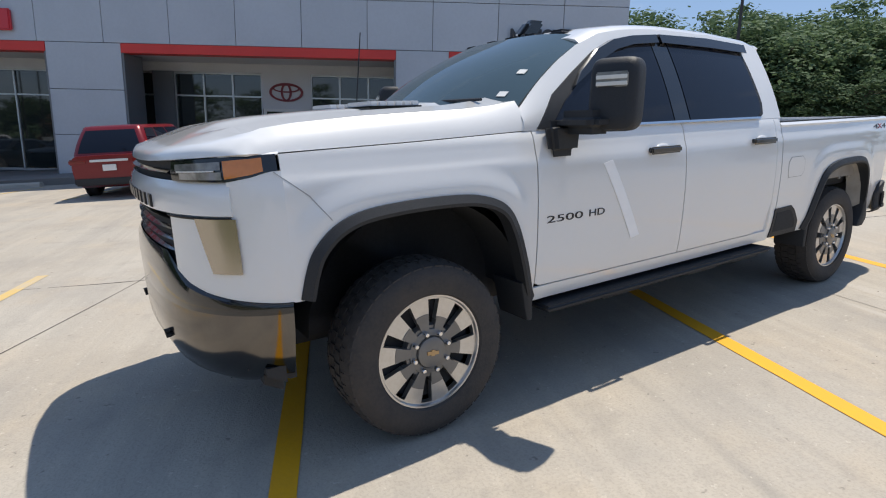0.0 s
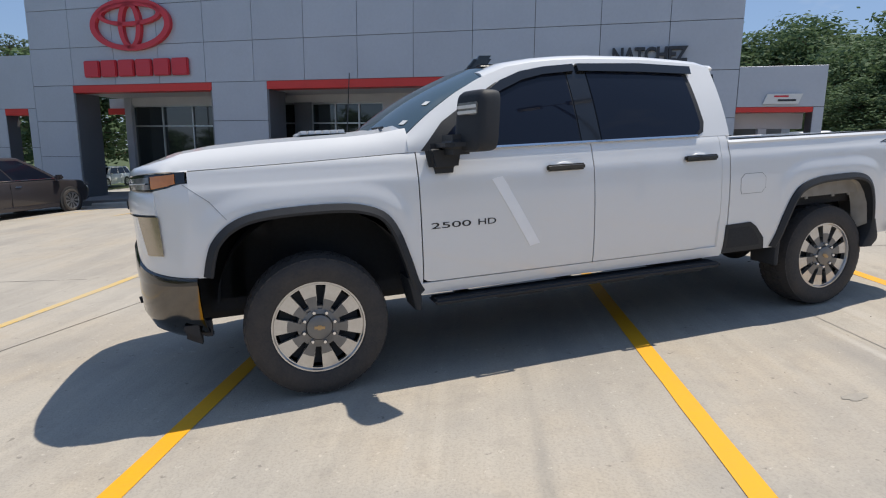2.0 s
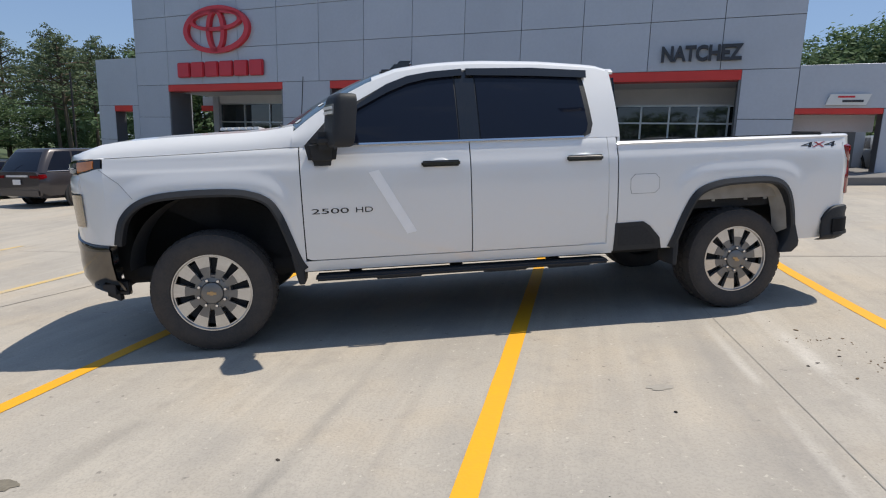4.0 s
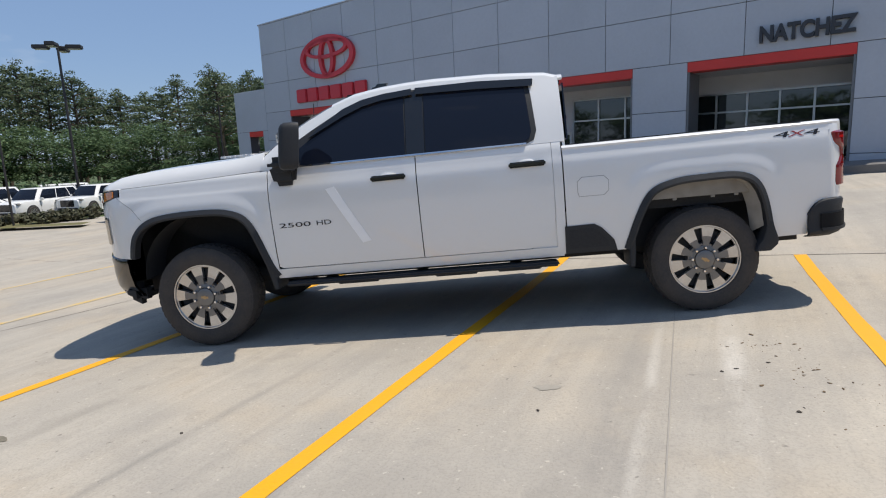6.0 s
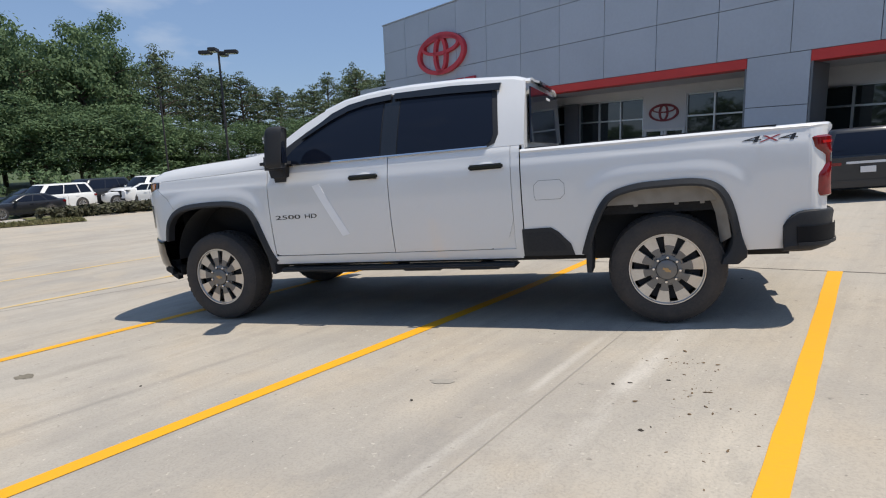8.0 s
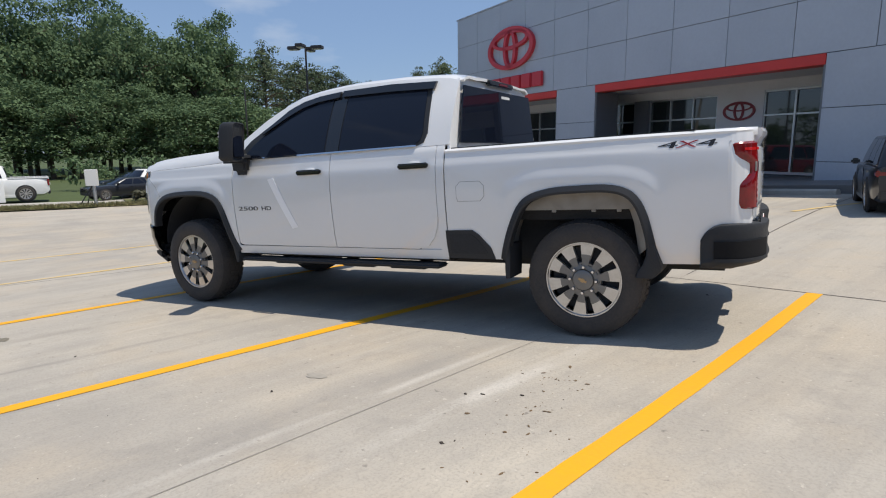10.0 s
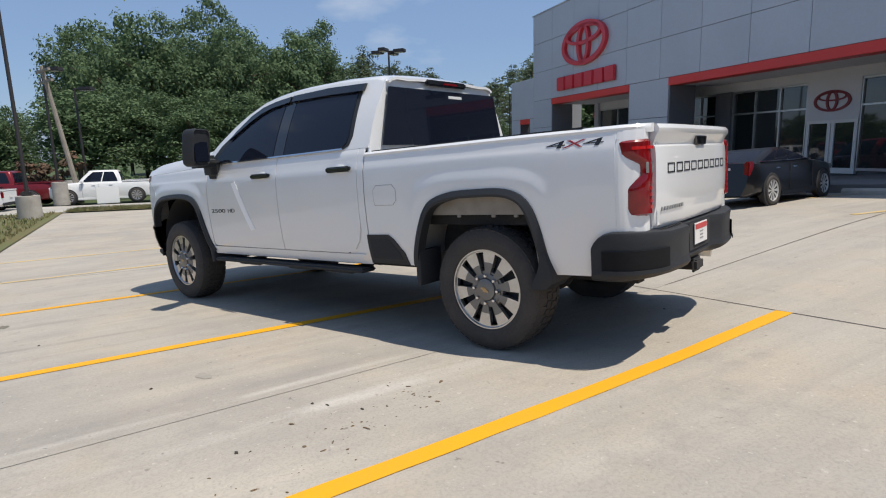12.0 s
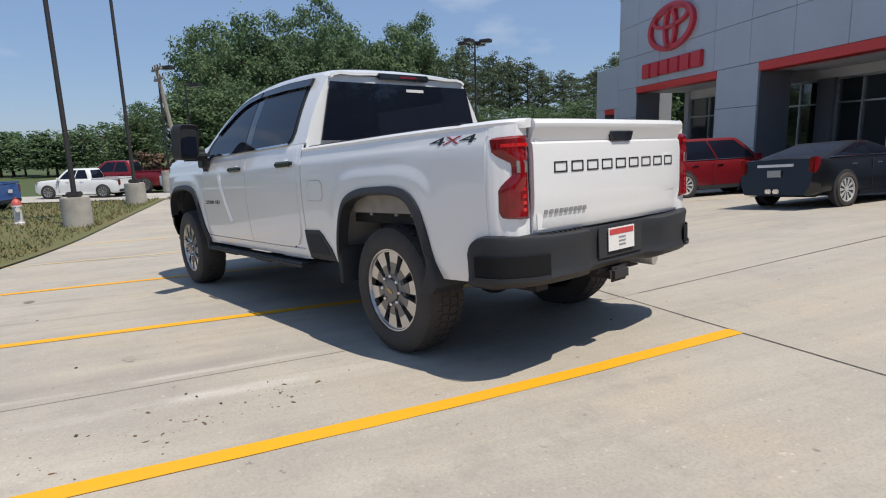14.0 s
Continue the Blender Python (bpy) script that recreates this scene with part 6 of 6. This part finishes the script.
def shrub(name, x, y, r, h, mat, label, seed, category="shrub", group=""):
    rng = random.Random(seed)
    spots = [(rng.uniform(-r, r), rng.uniform(-r, r), rng.uniform(0.25, 0.9) * h, 0.42 * r) for _ in range(12)]
    v, f = leaf_clumps(spots, 40, 0.07 + 0.03 * h, 1.0, seed)
    ob = new(name, leaf_mesh(name, v, f, mat))
    ob.location = (x, y, ground_z(x, y))
    tagged(ob, label, category, group)


for k in range(20):
    u = k / 19
    shrub("hedge_shrub", -17.0 + 3.1 * u, 9.6 + 6.2 * u, 0.40, 0.42, M_SHRUB, "low brownish clipped hedge shrub", 40 + k, group="hedge")
for k in range(2):
    shrub("dry_bush", -27.9 + 0.8 * k, 5.2 + 0.6 * k, 0.9, 2.0 + 0.4 * (k % 2), M_RUST, "reddish dry bush at the wood's edge", 70 + k, group="dry bushes")
shrub("bright_bush", -25.4, 8.4, 1.2, 1.7, M_LEAF, "bright green bush at the wood's edge", 79, group="bushes")
for k in range(5):
    shrub("bright_bush", -27.0 + 2.2 * k, 13.5 + 2.0 * k, 1.3, 1.8, M_LEAF, "bright green bush at the wood's edge", 80 + k, group="bushes")


# ---- street furniture ----
def lamp_pole(x, y, tall, label, heads=2, turn=0.0, base=None, r=0.065):
    z = ground_z(x, y)
    root = thing("light_pole", pose(x, y, z, 0, 0, turn), label, "light pole", "light poles")
    foot = base or 0.0
    if base:
        bm = bmesh.new()
        bmesh.ops.create_cone(bm, cap_ends=True, segments=24, radius1=0.36, radius2=0.35, depth=base, matrix=Matrix.Translation((0, 0, base / 2)))
        bmesh.ops.bevel(bm, geom=[e for e in bm.edges if abs(e.verts[0].co.z - e.verts[1].co.z) < 1e-4], offset=0.02, segments=2, affect="EDGES")
        part("concrete_base", bm, M_BLOCK, root, "stained round concrete base")
        part("base_cover", box(-0.16, 0.16, -0.16, 0.16, base, base + 0.14, 0.03), M_POLE, root)
    part("pole", tube([(0, 0, foot), (0, 0, tall)], [r, r * 0.8], 10), M_POLE, root)
    for k in range(heads):
        out = Matrix.Rotation(2 * math.pi * k / max(heads, 2), 4, "Z")
        head = part("lamp_head", box(0.35, 1.0, -0.20, 0.20, tall - 0.12, tall + 0.06, 0.03, m=out), M_POLE, root)
        part("lens", box(0.42, 0.94, -0.15, 0.15, tall - 0.135, tall - 0.118, m=out), M_LAMPGLASS, head)
        part("arm", tube([out @ Vector((0, 0, tall)), out @ Vector((0.4, 0, tall - 0.03))], 0.03, 6), M_POLE, head)


POLE_LABEL = "tall dark steel light pole with flat lamp heads"
lamp_pole(-17.5, 20.1, 7.55, POLE_LABEL, 4, 20)
lamp_pole(-11.0, -0.72, 9.2, "tall dark light pole on a round concrete base", 2, 60, base=0.80)
lamp_pole(-16.9, 1.95, 9.2, "tall dark light pole on a round concrete base", 2, 60, base=0.80)
lamp_pole(-25.4, 5.4, 6.1, POLE_LABEL, 1, 30)
lamp_pole(-26.2, 6.9, 5.4, POLE_LABEL, 1, 30)
lamp_pole(-14.6, 13.0, 4.6, "thin dark pole in front of the trees", 0, 0, r=0.04)
lamp_pole(-12.3, 24.5, 5.0, "thin dark pole in front of the trees", 0, 0, r=0.05)
lamp_pole(20.5, 10.0, 9.0, POLE_LABEL, 2, 40)
lamp_pole(6.7, -7.0, 9.6, POLE_LABEL, 2, 25)

wood = thing("utility_pole", pose(-23.3, 5.6, ground_z(-23.3, 5.6)), "pale leaning wooden utility pole with two crossarms", "utility pole")
part("pole", tube([(0, 0, 0), (-0.22, -0.75, 6.0)], [0.12, 0.08], 8), M_WOOD, wood)
for z in (5.3, 5.75):
    q = z / 6.0
    part("crossarm", box(-0.8 - 0.22 * q, 0.8 - 0.22 * q, -0.05 - 0.75 * q, 0.05 - 0.75 * q, z, z + 0.10), M_WOOD, wood)
    for k in range(4):
        x = -0.7 - 0.22 * q + 0.46 * k
        part("insulator", tube([(x, -0.75 * q, z + 0.1), (x, -0.75 * q, z + 0.25)], 0.03, 6), M_SIGN_DARK, wood)
for k in range(2):
    x, y = -22.9 - 1.5 * k, 4.7 + 0.95 * k
    bm = bmesh.new()
    bmesh.ops.create_cone(bm, cap_ends=True, segments=20, radius1=0.32, radius2=0.30, depth=1.0, matrix=Matrix.Translation((x, y, ground_z(x, y) + 0.5)))
    tagged(link_mesh("concrete_base", bm, M_BLOCK), "bare round concrete pole base on the verge", "concrete base", "pole bases")

hydrant = thing("fire_hydrant", pose(-12.7, -1.9, ground_z(-12.7, -1.9) + 0.03), "white fire hydrant with a red bonnet on the grass", "fire hydrant")
part("barrel", lathe(((0.14, 0), (0.14, -0.05), (0.10, -0.07), (0.10, -0.48), (0.13, -0.50), (0.13, -0.54)), 20), M_HYDRANT, hydrant)
part("bonnet", lathe(((0.13, -0.54), (0.12, -0.60), (0.08, -0.68), (0.03, -0.71), (0.03, -0.76), (0.0, -0.76)), 20), M_HYDRANT_TOP, hydrant)
for ob in hydrant.children:
    ob.data.transform(Matrix.Rotation(-math.pi / 2, 4, "X"))
part("outlet", tube([(-0.2, 0, 0.42), (0.2, 0, 0.42)], 0.06, 12), M_HYDRANT, hydrant)

cabinet = thing("utility_cabinet", pose(-16.6, 7.3, ground_z(-16.6, 7.3), 0, 0, 50), "small white utility cabinet on a metal stand", "utility box")
part("cabinet_box", box(-0.2, 0.2, -0.12, 0.12, 0.75, 1.35, 0.01), M_SIGN_WHITE, cabinet)
part("conduit", tube([(0.05, 0, 0), (0.05, 0, 0.76)], 0.06, 8), M_MULLION, cabinet)
for x in (-0.5, -0.25):
    part("brace", tube([(x, 0, 0), (-0.02, 0, 0.75)], 0.02, 6), M_POLE, cabinet)
for i, (x, y) in enumerate(((-22.67, 6.78),)):
    bm = box(-0.45, 0.45, -0.02, 0.02, 0.0, 0.75, 0.01)
    ob = link_mesh("lot_sign", bm, M_SIGN_WHITE)
    ob.matrix_world = pose(x + 0.9, y - 0.6, ground_z(x, y), -8, 0, 60)
    tagged(ob, "plain white sign board leaning by a parked pickup", "sign")


# ---- other vehicles ----
def small_wheel(parent, x, y, r, sgn, wide=0.21, rim=None, spokes=10):
    """Tyre, barrel and spokes; the outside faces sgn * y."""
    place = Matrix.Translation((x, y, r)) @ (Matrix.Rotation(math.pi, 4, "Z") if sgn > 0 else Matrix.Identity(4))
    q = r * 0.72
    prof = ((q, -0.01), (r * 0.80, -0.03), (r * 0.95, -0.02), (r, 0.01), (r, wide - 0.03), (r * 0.92, wide), (q, wide))

    def put(bm):
        bmesh.ops.transform(bm, matrix=place, verts=bm.verts)
        return bm

    wheel = part("wheel", put(lathe(((q, 0.15), (q * 0.96, 0.05), (0.03, 0.06), (0.0, 0.06)), 28)), M_LINER, parent)
    part("tyre", put(lathe(prof, 32)), M_TYRE, wheel)
    bits = [lathe(((q * 0.92, 0.02), (q * 0.95, -0.012), (q * 1.01, -0.016), (q * 1.02, 0.0)), 32), lathe(((q * 0.26, 0.03), (q * 0.24, -0.004), (0.0, -0.008)), 16)]
    for k in range(spokes):
        bits.append(sector(q * 0.2, q * 0.95, 360 / spokes * k - 9, 360 / spokes * k + 9, 0.0, 0.03, 1))
    part("rim", put(join(*bits)), rim or M_RIM, wheel)


def vehicle(name, label, category, paint, m, L, W, H, wb, fo, belt, hood, tail, house, r=0.35, bed=None, tail_red=None, group="", rim=None, cladding=False, chrome=False):
    """A car: x ahead from the rear axle. house: x of rear base, rear top, front top, front base of the glasshouse; bed: x where a pickup's box begins."""
    root = thing(name, m, label, category, group)
    x0, x1, hw = wb + fo - L, wb + fo, W / 2
    deck = tail if bed is None else belt
    tops = [(x0, deck * 0.93), (x0 + 0.10, deck), (house[0], max(belt, deck)), (house[0] + 0.01, belt), (house[3], belt), (wb, hood), (x1 - 0.25, hood - 0.05), (x1, hood - 0.22)]
    wide = [(x0, 0.86), (x0 + 0.12, 0.94), (x0 + 0.45, 1.0), (wb - 0.2, 1.0), (x1 - 0.35, 0.95), (x1 - 0.08, 0.84), (x1, 0.70)]
    low = [(x0, 0.42), (x0 + 0.25, 0.27), (wb, 0.22), (x1 - 0.3, 0.24), (x1, 0.34)]
    rows = []
    for k in range(41):
        x = x0 + (x1 - x0) * k / 40
        near = [min(x1, max(x0, x + d)) for d in (-0.18, -0.09, 0.0, 0.09, 0.18)]
        zt, w, zb = sum(lerp_table(tops, q) for q in near) / 5, hw * sum(lerp_table(wide, q) for q in near) / 5, lerp_table(low, x)
        half = [(0, zb), (w * 0.84, zb), (w * 0.97, zb + 0.09), (w * 0.995, zb + 0.26), (w, zb + (zt - zb) * 0.58), (w * 0.985, zt - 0.14), (w * 0.945, zt - 0.04), (w * 0.86, zt), (0, zt + 0.015)]
        rows.append([(x, -y, z) for y, z in half] + [(x, y, z) for y, z in half[-2:0:-1]])
    bm = grid(rows, close=True)
    for end in (rows[0], rows[-1]):
        bm.faces.new([bm.verts.new(p) for p in end])
    bmesh.ops.remove_doubles(bm, verts=bm.verts, dist=1e-4)
    bmesh.ops.recalc_face_normals(bm, faces=bm.faces[:])
    sport = tail_red == "tall"
    if sport:
        for v in bm.verts:
            k = max(0.0, 1 - (v.co.x - x0) / 0.35)
            if v.co.z < 0.85:
                v.co.x -= 0.11 * k * ease(0.85, 0.58, v.co.z)
            v.co.x += 0.10 * k * (v.co.y / hw) ** 4
            if v.co.z < 0.5:
                v.co.z -= 0.12 * k
    part("body", bm, paint, root, smooth=40)
    # glasshouse: a painted shell with panes set on it
    b0, t0, t1, b1 = house
    zb, zt = belt - 0.03, H - 0.05

    def side_at(u, grow=0.0):
        bow = math.sin(math.pi * u)
        return hw * (0.905 - 0.215 * u) + 0.018 * bow + grow

    def back_at(u):
        return b0 + (t0 - b0) * u - 0.035 * math.sin(math.pi * u)

    def front_at(u):
        return b1 + (t1 - b1) * u + 0.04 * math.sin(math.pi * u)

    rows = []
    levels = [(k / 8, 0.0) for k in range(9)] + [(1.0, 0.030), (1.0, 0.045), (1.0, 0.052)]
    for k, (u, up) in enumerate(levels):
        shrink = (0.0, 0.05, 0.22, 0.62)[max(0, k - 8)] if k >= 8 else 0.0
        xa, xb, w = back_at(u), front_at(u), side_at(u)
        xa, xb, w = xa + shrink, xb - shrink, w * (1 - shrink)
        z = zb + (zt - zb) * u + up
        c = min(0.13, w * 0.3)
        half = [(xa - 0.03, 0.0), (xa - 0.015, w * 0.5), (xa, w - c), (xa + 0.02, w - c * 0.35), (xa + c * 0.9, w)]
        half += [(xa + (xb - xa) * q, w + 0.004) for q in (0.3, 0.5, 0.7)]
        half += [(xb - c * 1.8, w), (xb - c * 0.8, w - c * 0.3), (xb - c * 0.2, w - c * 1.2), (xb + 0.03, w * 0.4), (xb + 0.045, 0.0)]
        rows.append([(x, -y, z) for x, y in half] + [(x, y, z) for x, y in half[-2:0:-1]])
    bm = grid(rows, close=True)
    bm.faces.new([bm.verts.new(p) for p in rows[-1]])
    bmesh.ops.remove_doubles(bm, verts=bm.verts, dist=1e-4)
    bmesh.ops.recalc_face_normals(bm, faces=bm.faces[:])
    part("cabin", bm, paint, root, smooth=50)

    def pane_of(fn, n=8, m=8):
        bm = grid([[fn(i / n, j / m) for j in range(m + 1)] for i in range(n + 1)])
        return thicken(bm, 0.008)

    u0, u1 = 0.10, 0.90
    part("windshield", pane_of(lambda a, b: (front_at(u0 + (0.97 - u0) * a) + 0.052 - 0.05 * (2 * b - 1) ** 2 - 0.03 * (2 * b - 1) ** 4, (2 * b - 1) * (side_at(u0 + (0.97 - u0) * a) - 0.10), zb + (zt - zb) * (u0 + (0.97 - u0) * a))), M_TINT, root, "dark windshield")
    part("rear_window", pane_of(lambda a, b: (back_at(u0 + (u1 - u0) * a) - 0.036 + 0.03 * (2 * b - 1) ** 2, (2 * b - 1) * (side_at(u0 + (u1 - u0) * a) - 0.14), zb + (zt - zb) * (u0 + (u1 - u0) * a))), M_TINT, root, "dark back window")
    mids = (0.0, 0.47, 1.0) if bed is not None or b1 - b0 < 3.0 else (0.0, 0.25, 0.60, 1.0)
    for sgn in (-1, 1):
        for q0, q1 in zip(mids, mids[1:]):
            def side_pane(a, b, q0=q0, q1=q1, sgn=sgn):
                u = u0 + (0.93 - u0) * a
                xa, xb = back_at(u) + 0.20 + 0.05 * a, front_at(u) - 0.27 - 0.03 * a
                x = xa + (xb - xa) * q0 + 0.03 * (q0 > 0) + ((xb - xa) * (q1 - q0) - 0.03 * (q0 > 0) - 0.03 * (q1 < 1)) * b
                return (x, sgn * (side_at(u) + 0.010), zb + (zt - zb) * u)
            part("side_window", pane_of(side_pane), M_TINT, root, "dark tinted side window")
        if chrome:
            part("window_strip", tube([(back_at(0.05) + 0.2, sgn * (side_at(0.05) + 0.008), zb + 0.05), (front_at(0.05) - 0.25, sgn * (side_at(0.05) + 0.008), zb + 0.05)], 0.012, 6), M_CHROME, root)
    mid = b0 + (b1 - b0) * 0.52
    for sgn in (-1, 1):
        part("side_mirror", box(b1 - 0.42, b1 - 0.22, sgn * hw * 0.96, sgn * (hw * 0.96 + 0.20), belt - 0.02, belt + 0.13, 0.04), paint, root)
        for hx in (mid - 0.75, mid + 0.15):
            if hx > b0 - 0.3:
                part("door_handle", box(hx, hx + 0.2, sgn * (hw * 0.985), sgn * (hw * 0.985 + 0.03), belt - 0.17, belt - 0.135, 0.01), M_CHROME if chrome else paint, root)
        for sx in (mid, b1 - 0.28):
            part("door_gap", box(sx, sx + 0.008, sgn * (hw - 0.012), sgn * (hw + 0.003), 0.34, belt - 0.06), M_LINER, root, smooth=0)
        part("sill", box(0.45, wb - 0.45, sgn * (hw * 0.90), sgn * (hw * 1.002), 0.21, 0.34, 0.02), M_BLACK_TRIM if cladding else paint, root)
        part("headlight", box(x1 - 0.34, x1 - 0.07, sgn * hw * 0.55, sgn * hw * 0.90, hood - 0.24, hood - 0.11, 0.04), M_LAMP_CLEAR, root)
        if sport:
            bm = box(x0 + 0.0, x0 + 0.24, sgn * hw * 0.78, sgn * hw * 0.92, tail - 0.38, tail - 0.01, 0.03)
            for v in bm.verts:
                v.co.y += sgn * 0.10 * (v.co.z - tail + 0.2)
            part("tail_light", bm, M_LAMP_RED, root, "tall narrow red tail light")
        elif bed is not None:
            part("tail_light", box(x0 - 0.012, x0 + 0.10, sgn * hw * 0.78, sgn * hw * 0.93, belt - 0.42, belt - 0.06, 0.02), M_LAMP_RED, root)
        else:
            part("tail_light", box(x0 - 0.015, x0 + 0.24, sgn * hw * 0.52, sgn * hw * 0.95, tail - 0.26, tail - 0.12, 0.03), M_LAMP_RED, root)
        for wx in (0.0, wb):
            bm = lathe(((0.0, 0.0), (r * 1.17, 0.0), (r * 1.20, 0.012), (r * 1.20, 0.05)), 30)
            bmesh.ops.transform(bm, matrix=Matrix.Translation((wx, sgn * (hw + 0.004), r)) @ (Matrix.Rotation(math.pi, 4, "Z") if sgn > 0 else Matrix.Identity(4)), verts=bm.verts)
            part("wheel_well", bm, M_LINER, root)
            small_wheel(root, wx, sgn * (hw + 0.012), r, sgn, rim=rim)
    if not sport:
        part("rear_bumper", box(x0 - 0.03, x0 + 0.12, -hw * 0.88, hw * 0.88, 0.34, 0.56, 0.04), M_BLACK_TRIM if cladding or bed is not None else paint, root)
    part("front_bumper", box(x1 - 0.12, x1 + 0.02, -hw * 0.74, hw * 0.74, 0.32, 0.52, 0.04), M_BLACK_TRIM, root)
    part("grille", box(x1 - 0.08, x1 + 0.012, -hw * 0.48, hw * 0.48, 0.52, hood - 0.16, 0.02), M_BLACK_GLOSS, root)
    part("licence_plate", box(x0 - 0.045, x0 - 0.02, -0.16, 0.16, (tail if bed is None else belt) - 0.42, (tail if bed is None else belt) - 0.27, 0.004), M_BADGE_GREY if sport else M_PLATE, root)
    if bed is not None:
        part("bed_opening", box(x0 + 0.10, bed, -hw * 0.80, hw * 0.80, belt - 0.35, belt + 0.018), M_BEDLINER, root, smooth=0)
        for sgn in (-1, 1):
            part("bed_rail", box(x0 + 0.02, bed, sgn * hw * 0.80, sgn * hw * 0.965, belt - 0.02, belt + 0.055, 0.02), paint, root)
        part("tailgate_top", box(x0 - 0.005, x0 + 0.09, -hw * 0.80, hw * 0.80, belt - 0.02, belt + 0.055, 0.02), paint, root)
    if sport:
        for y in (-0.09, 0.09):
            part("exhaust_tip", box(x0 - 0.13, x0 + 0.05, y - 0.075, y + 0.075, 0.33, 0.43, 0.02), M_CHROME, root)
    if chrome:
        part("chrome_bar", box(x0 - 0.025, x0 + 0.02, -hw * 0.45, hw * 0.45, tail - 0.20, tail - 0.14, 0.008), M_SILVER, root)
    return root


def park(x, y, heading, size):
    """Stands a vehicle's rear axle at x, y on the ground, nose along heading (degrees), leaning with the ground."""
    a = radians(heading)
    f = Vector((math.cos(a), math.sin(a), 0))
    s_ = Vector((-f.y, f.x, 0))
    z = ground_z(x, y)
    f.z = (ground_z(x + 2 * f.x, y + 2 * f.y) - z) / 2
    s_.z = (ground_z(x + s_.x, y + s_.y) - ground_z(x - s_.x, y - s_.y)) / 2
    f.normalize()
    u = f.cross(s_).normalized()
    s_ = u.cross(f)
    m = Matrix(((f.x, s_.x, u.x, x), (f.y, s_.y, u.y, y), (f.z, s_.z, u.z, z + 0.002), (0, 0, 0, 1)))
    return m @ Matrix.Scale(size, 4)


SUV = dict(L=5.19, W=2.0, H=1.80, wb=3.07, fo=0.98, belt=1.10, hood=1.12, tail=1.12, house=(-1.02, -0.72, 2.15, 2.75), r=0.38)
PICKUP = dict(L=5.6, W=2.0, H=1.92, wb=3.55, fo=0.95, belt=1.22, hood=1.18, tail=1.22, house=(0.75, 0.92, 2.45, 3.10), r=0.40, bed=0.72)
SEDAN = dict(L=4.8, W=1.86, H=1.44, wb=2.85, fo=0.95, belt=0.98, hood=0.95, tail=1.05, house=(-0.75, 0.0, 1.55, 2.35), r=0.34)


VAN = dict(L=5.17, W=2.0, H=1.74, wb=3.06, fo=1.0, belt=1.05, hood=1.02, tail=1.10, house=(-1.06, -0.62, 1.80, 2.95), r=0.36)
COUPE = dict(L=4.75, W=1.86, H=1.42, wb=2.85, fo=0.92, belt=1.05, hood=0.98, tail=1.11, house=(-0.70, 0.50, 1.45, 2.45), r=0.36)

vehicle("coupe", "black coupe with tall red tail lights and chrome bar", "car", P_BLACK, park(3.58, 7.55, 75, 0.71), tail_red="tall", chrome=True, rim=M_ALLOY, group="parked cars", **COUPE)
vehicle("red_suv", "dark red crossover with black lower cladding", "car", P_RED, park(-0.30, 10.2, 65, 0.76), cladding=True, chrome=True, rim=M_ALLOY, group="parked cars", **dict(SUV, L=5.45, wb=3.33, house=(-1.02, -0.72, 2.25, 2.95)))
vehicle("minivan", "grey-brown minivan parked facing the building", "minivan", P_GREY, park(-7.75, 12.95, 62, 0.93), chrome=True, group="parked cars", **VAN)
vehicle("dark_suv", "dark grey SUV parked before the shopfront", "car", P_DARK, park(7.0, 5.6, 88, 0.61), chrome=True, group="parked cars", **SUV)
vehicle("silver_car", "silver sedan parked at the far end", "car", P_SILVER, park(14.6, 8.0, 60, 0.72), group="parked cars", **SEDAN)
vehicle("dark_car", "dark sedan parked beside the minivan", "car", P_DARK, park(-11.0, 14.6, 62, 0.85), group="parked cars", **SEDAN)
vehicle("white_pickup", "white pickup parked on the far verge", "pickup truck", P_WHITE, park(-22.5, 2.1, 233, 0.66), group="far pickups", **PICKUP)
vehicle("white_pickup", "white pickup parked on the far verge", "pickup truck", P_WHITE, park(-22.3, 7.7, 244, 0.76), group="far pickups", **PICKUP)
vehicle("red_pickup", "bright red pickup parked by the woods", "pickup truck", P_RED, park(-24.6, 4.3, 235, 0.80), group="far pickups", **PICKUP)
vehicle("blue_pickup", "bright blue pickup parked on the verge", "pickup truck", P_BLUE, park(-18.6, -2.5, 240, 0.78), group="far pickups", **PICKUP)
vehicle("white_sedan", "white sedan parked behind the low hedge", "car", P_WHITE, park(-18.3, 16.3, 221, 0.70), group="cars behind the hedge", **SEDAN)
for x, y, turn, paint, tone, size in ((-17.3, 18.5, 268, P_WHITE, "white", 0.70), (-15.9, 20.2, 268, P_WHITE, "white", 0.70), (-19.4, 17.6, 268, P_WHITE, "white", 0.74), (-21.2, 15.8, 268, P_DARK, "dark grey", 0.72), (-20.3, 13.0, 268, P_WHITE, "white", 0.66)):
    vehicle("row_suv", tone + " SUV parked behind the low hedge", "car", paint, park(x, y, turn, size), group="cars behind the hedge", **SUV)
vehicle("white_suv", "small white SUV seen beyond the covered drive", "car", P_WHITE, park(-7.6, 30.5, 250, 0.55), group="parked cars", **SUV)
vehicle("row_sedan", "dark sedan parked behind the low hedge", "car", P_DARK, park(-19.2, 10.9, 262, 0.62), group="cars behind the hedge", **SEDAN)
vehicle("row_suv", "white SUV parked behind the low hedge", "car", P_WHITE, park(-18.9, 21.7, 221, 0.72), group="cars behind the hedge", **SUV)
vehicle("row_sedan", "black sedan parked behind the low hedge", "car", P_BLACK, park(-22.6, 13.6, 262, 0.68), group="cars behind the hedge", **SEDAN)
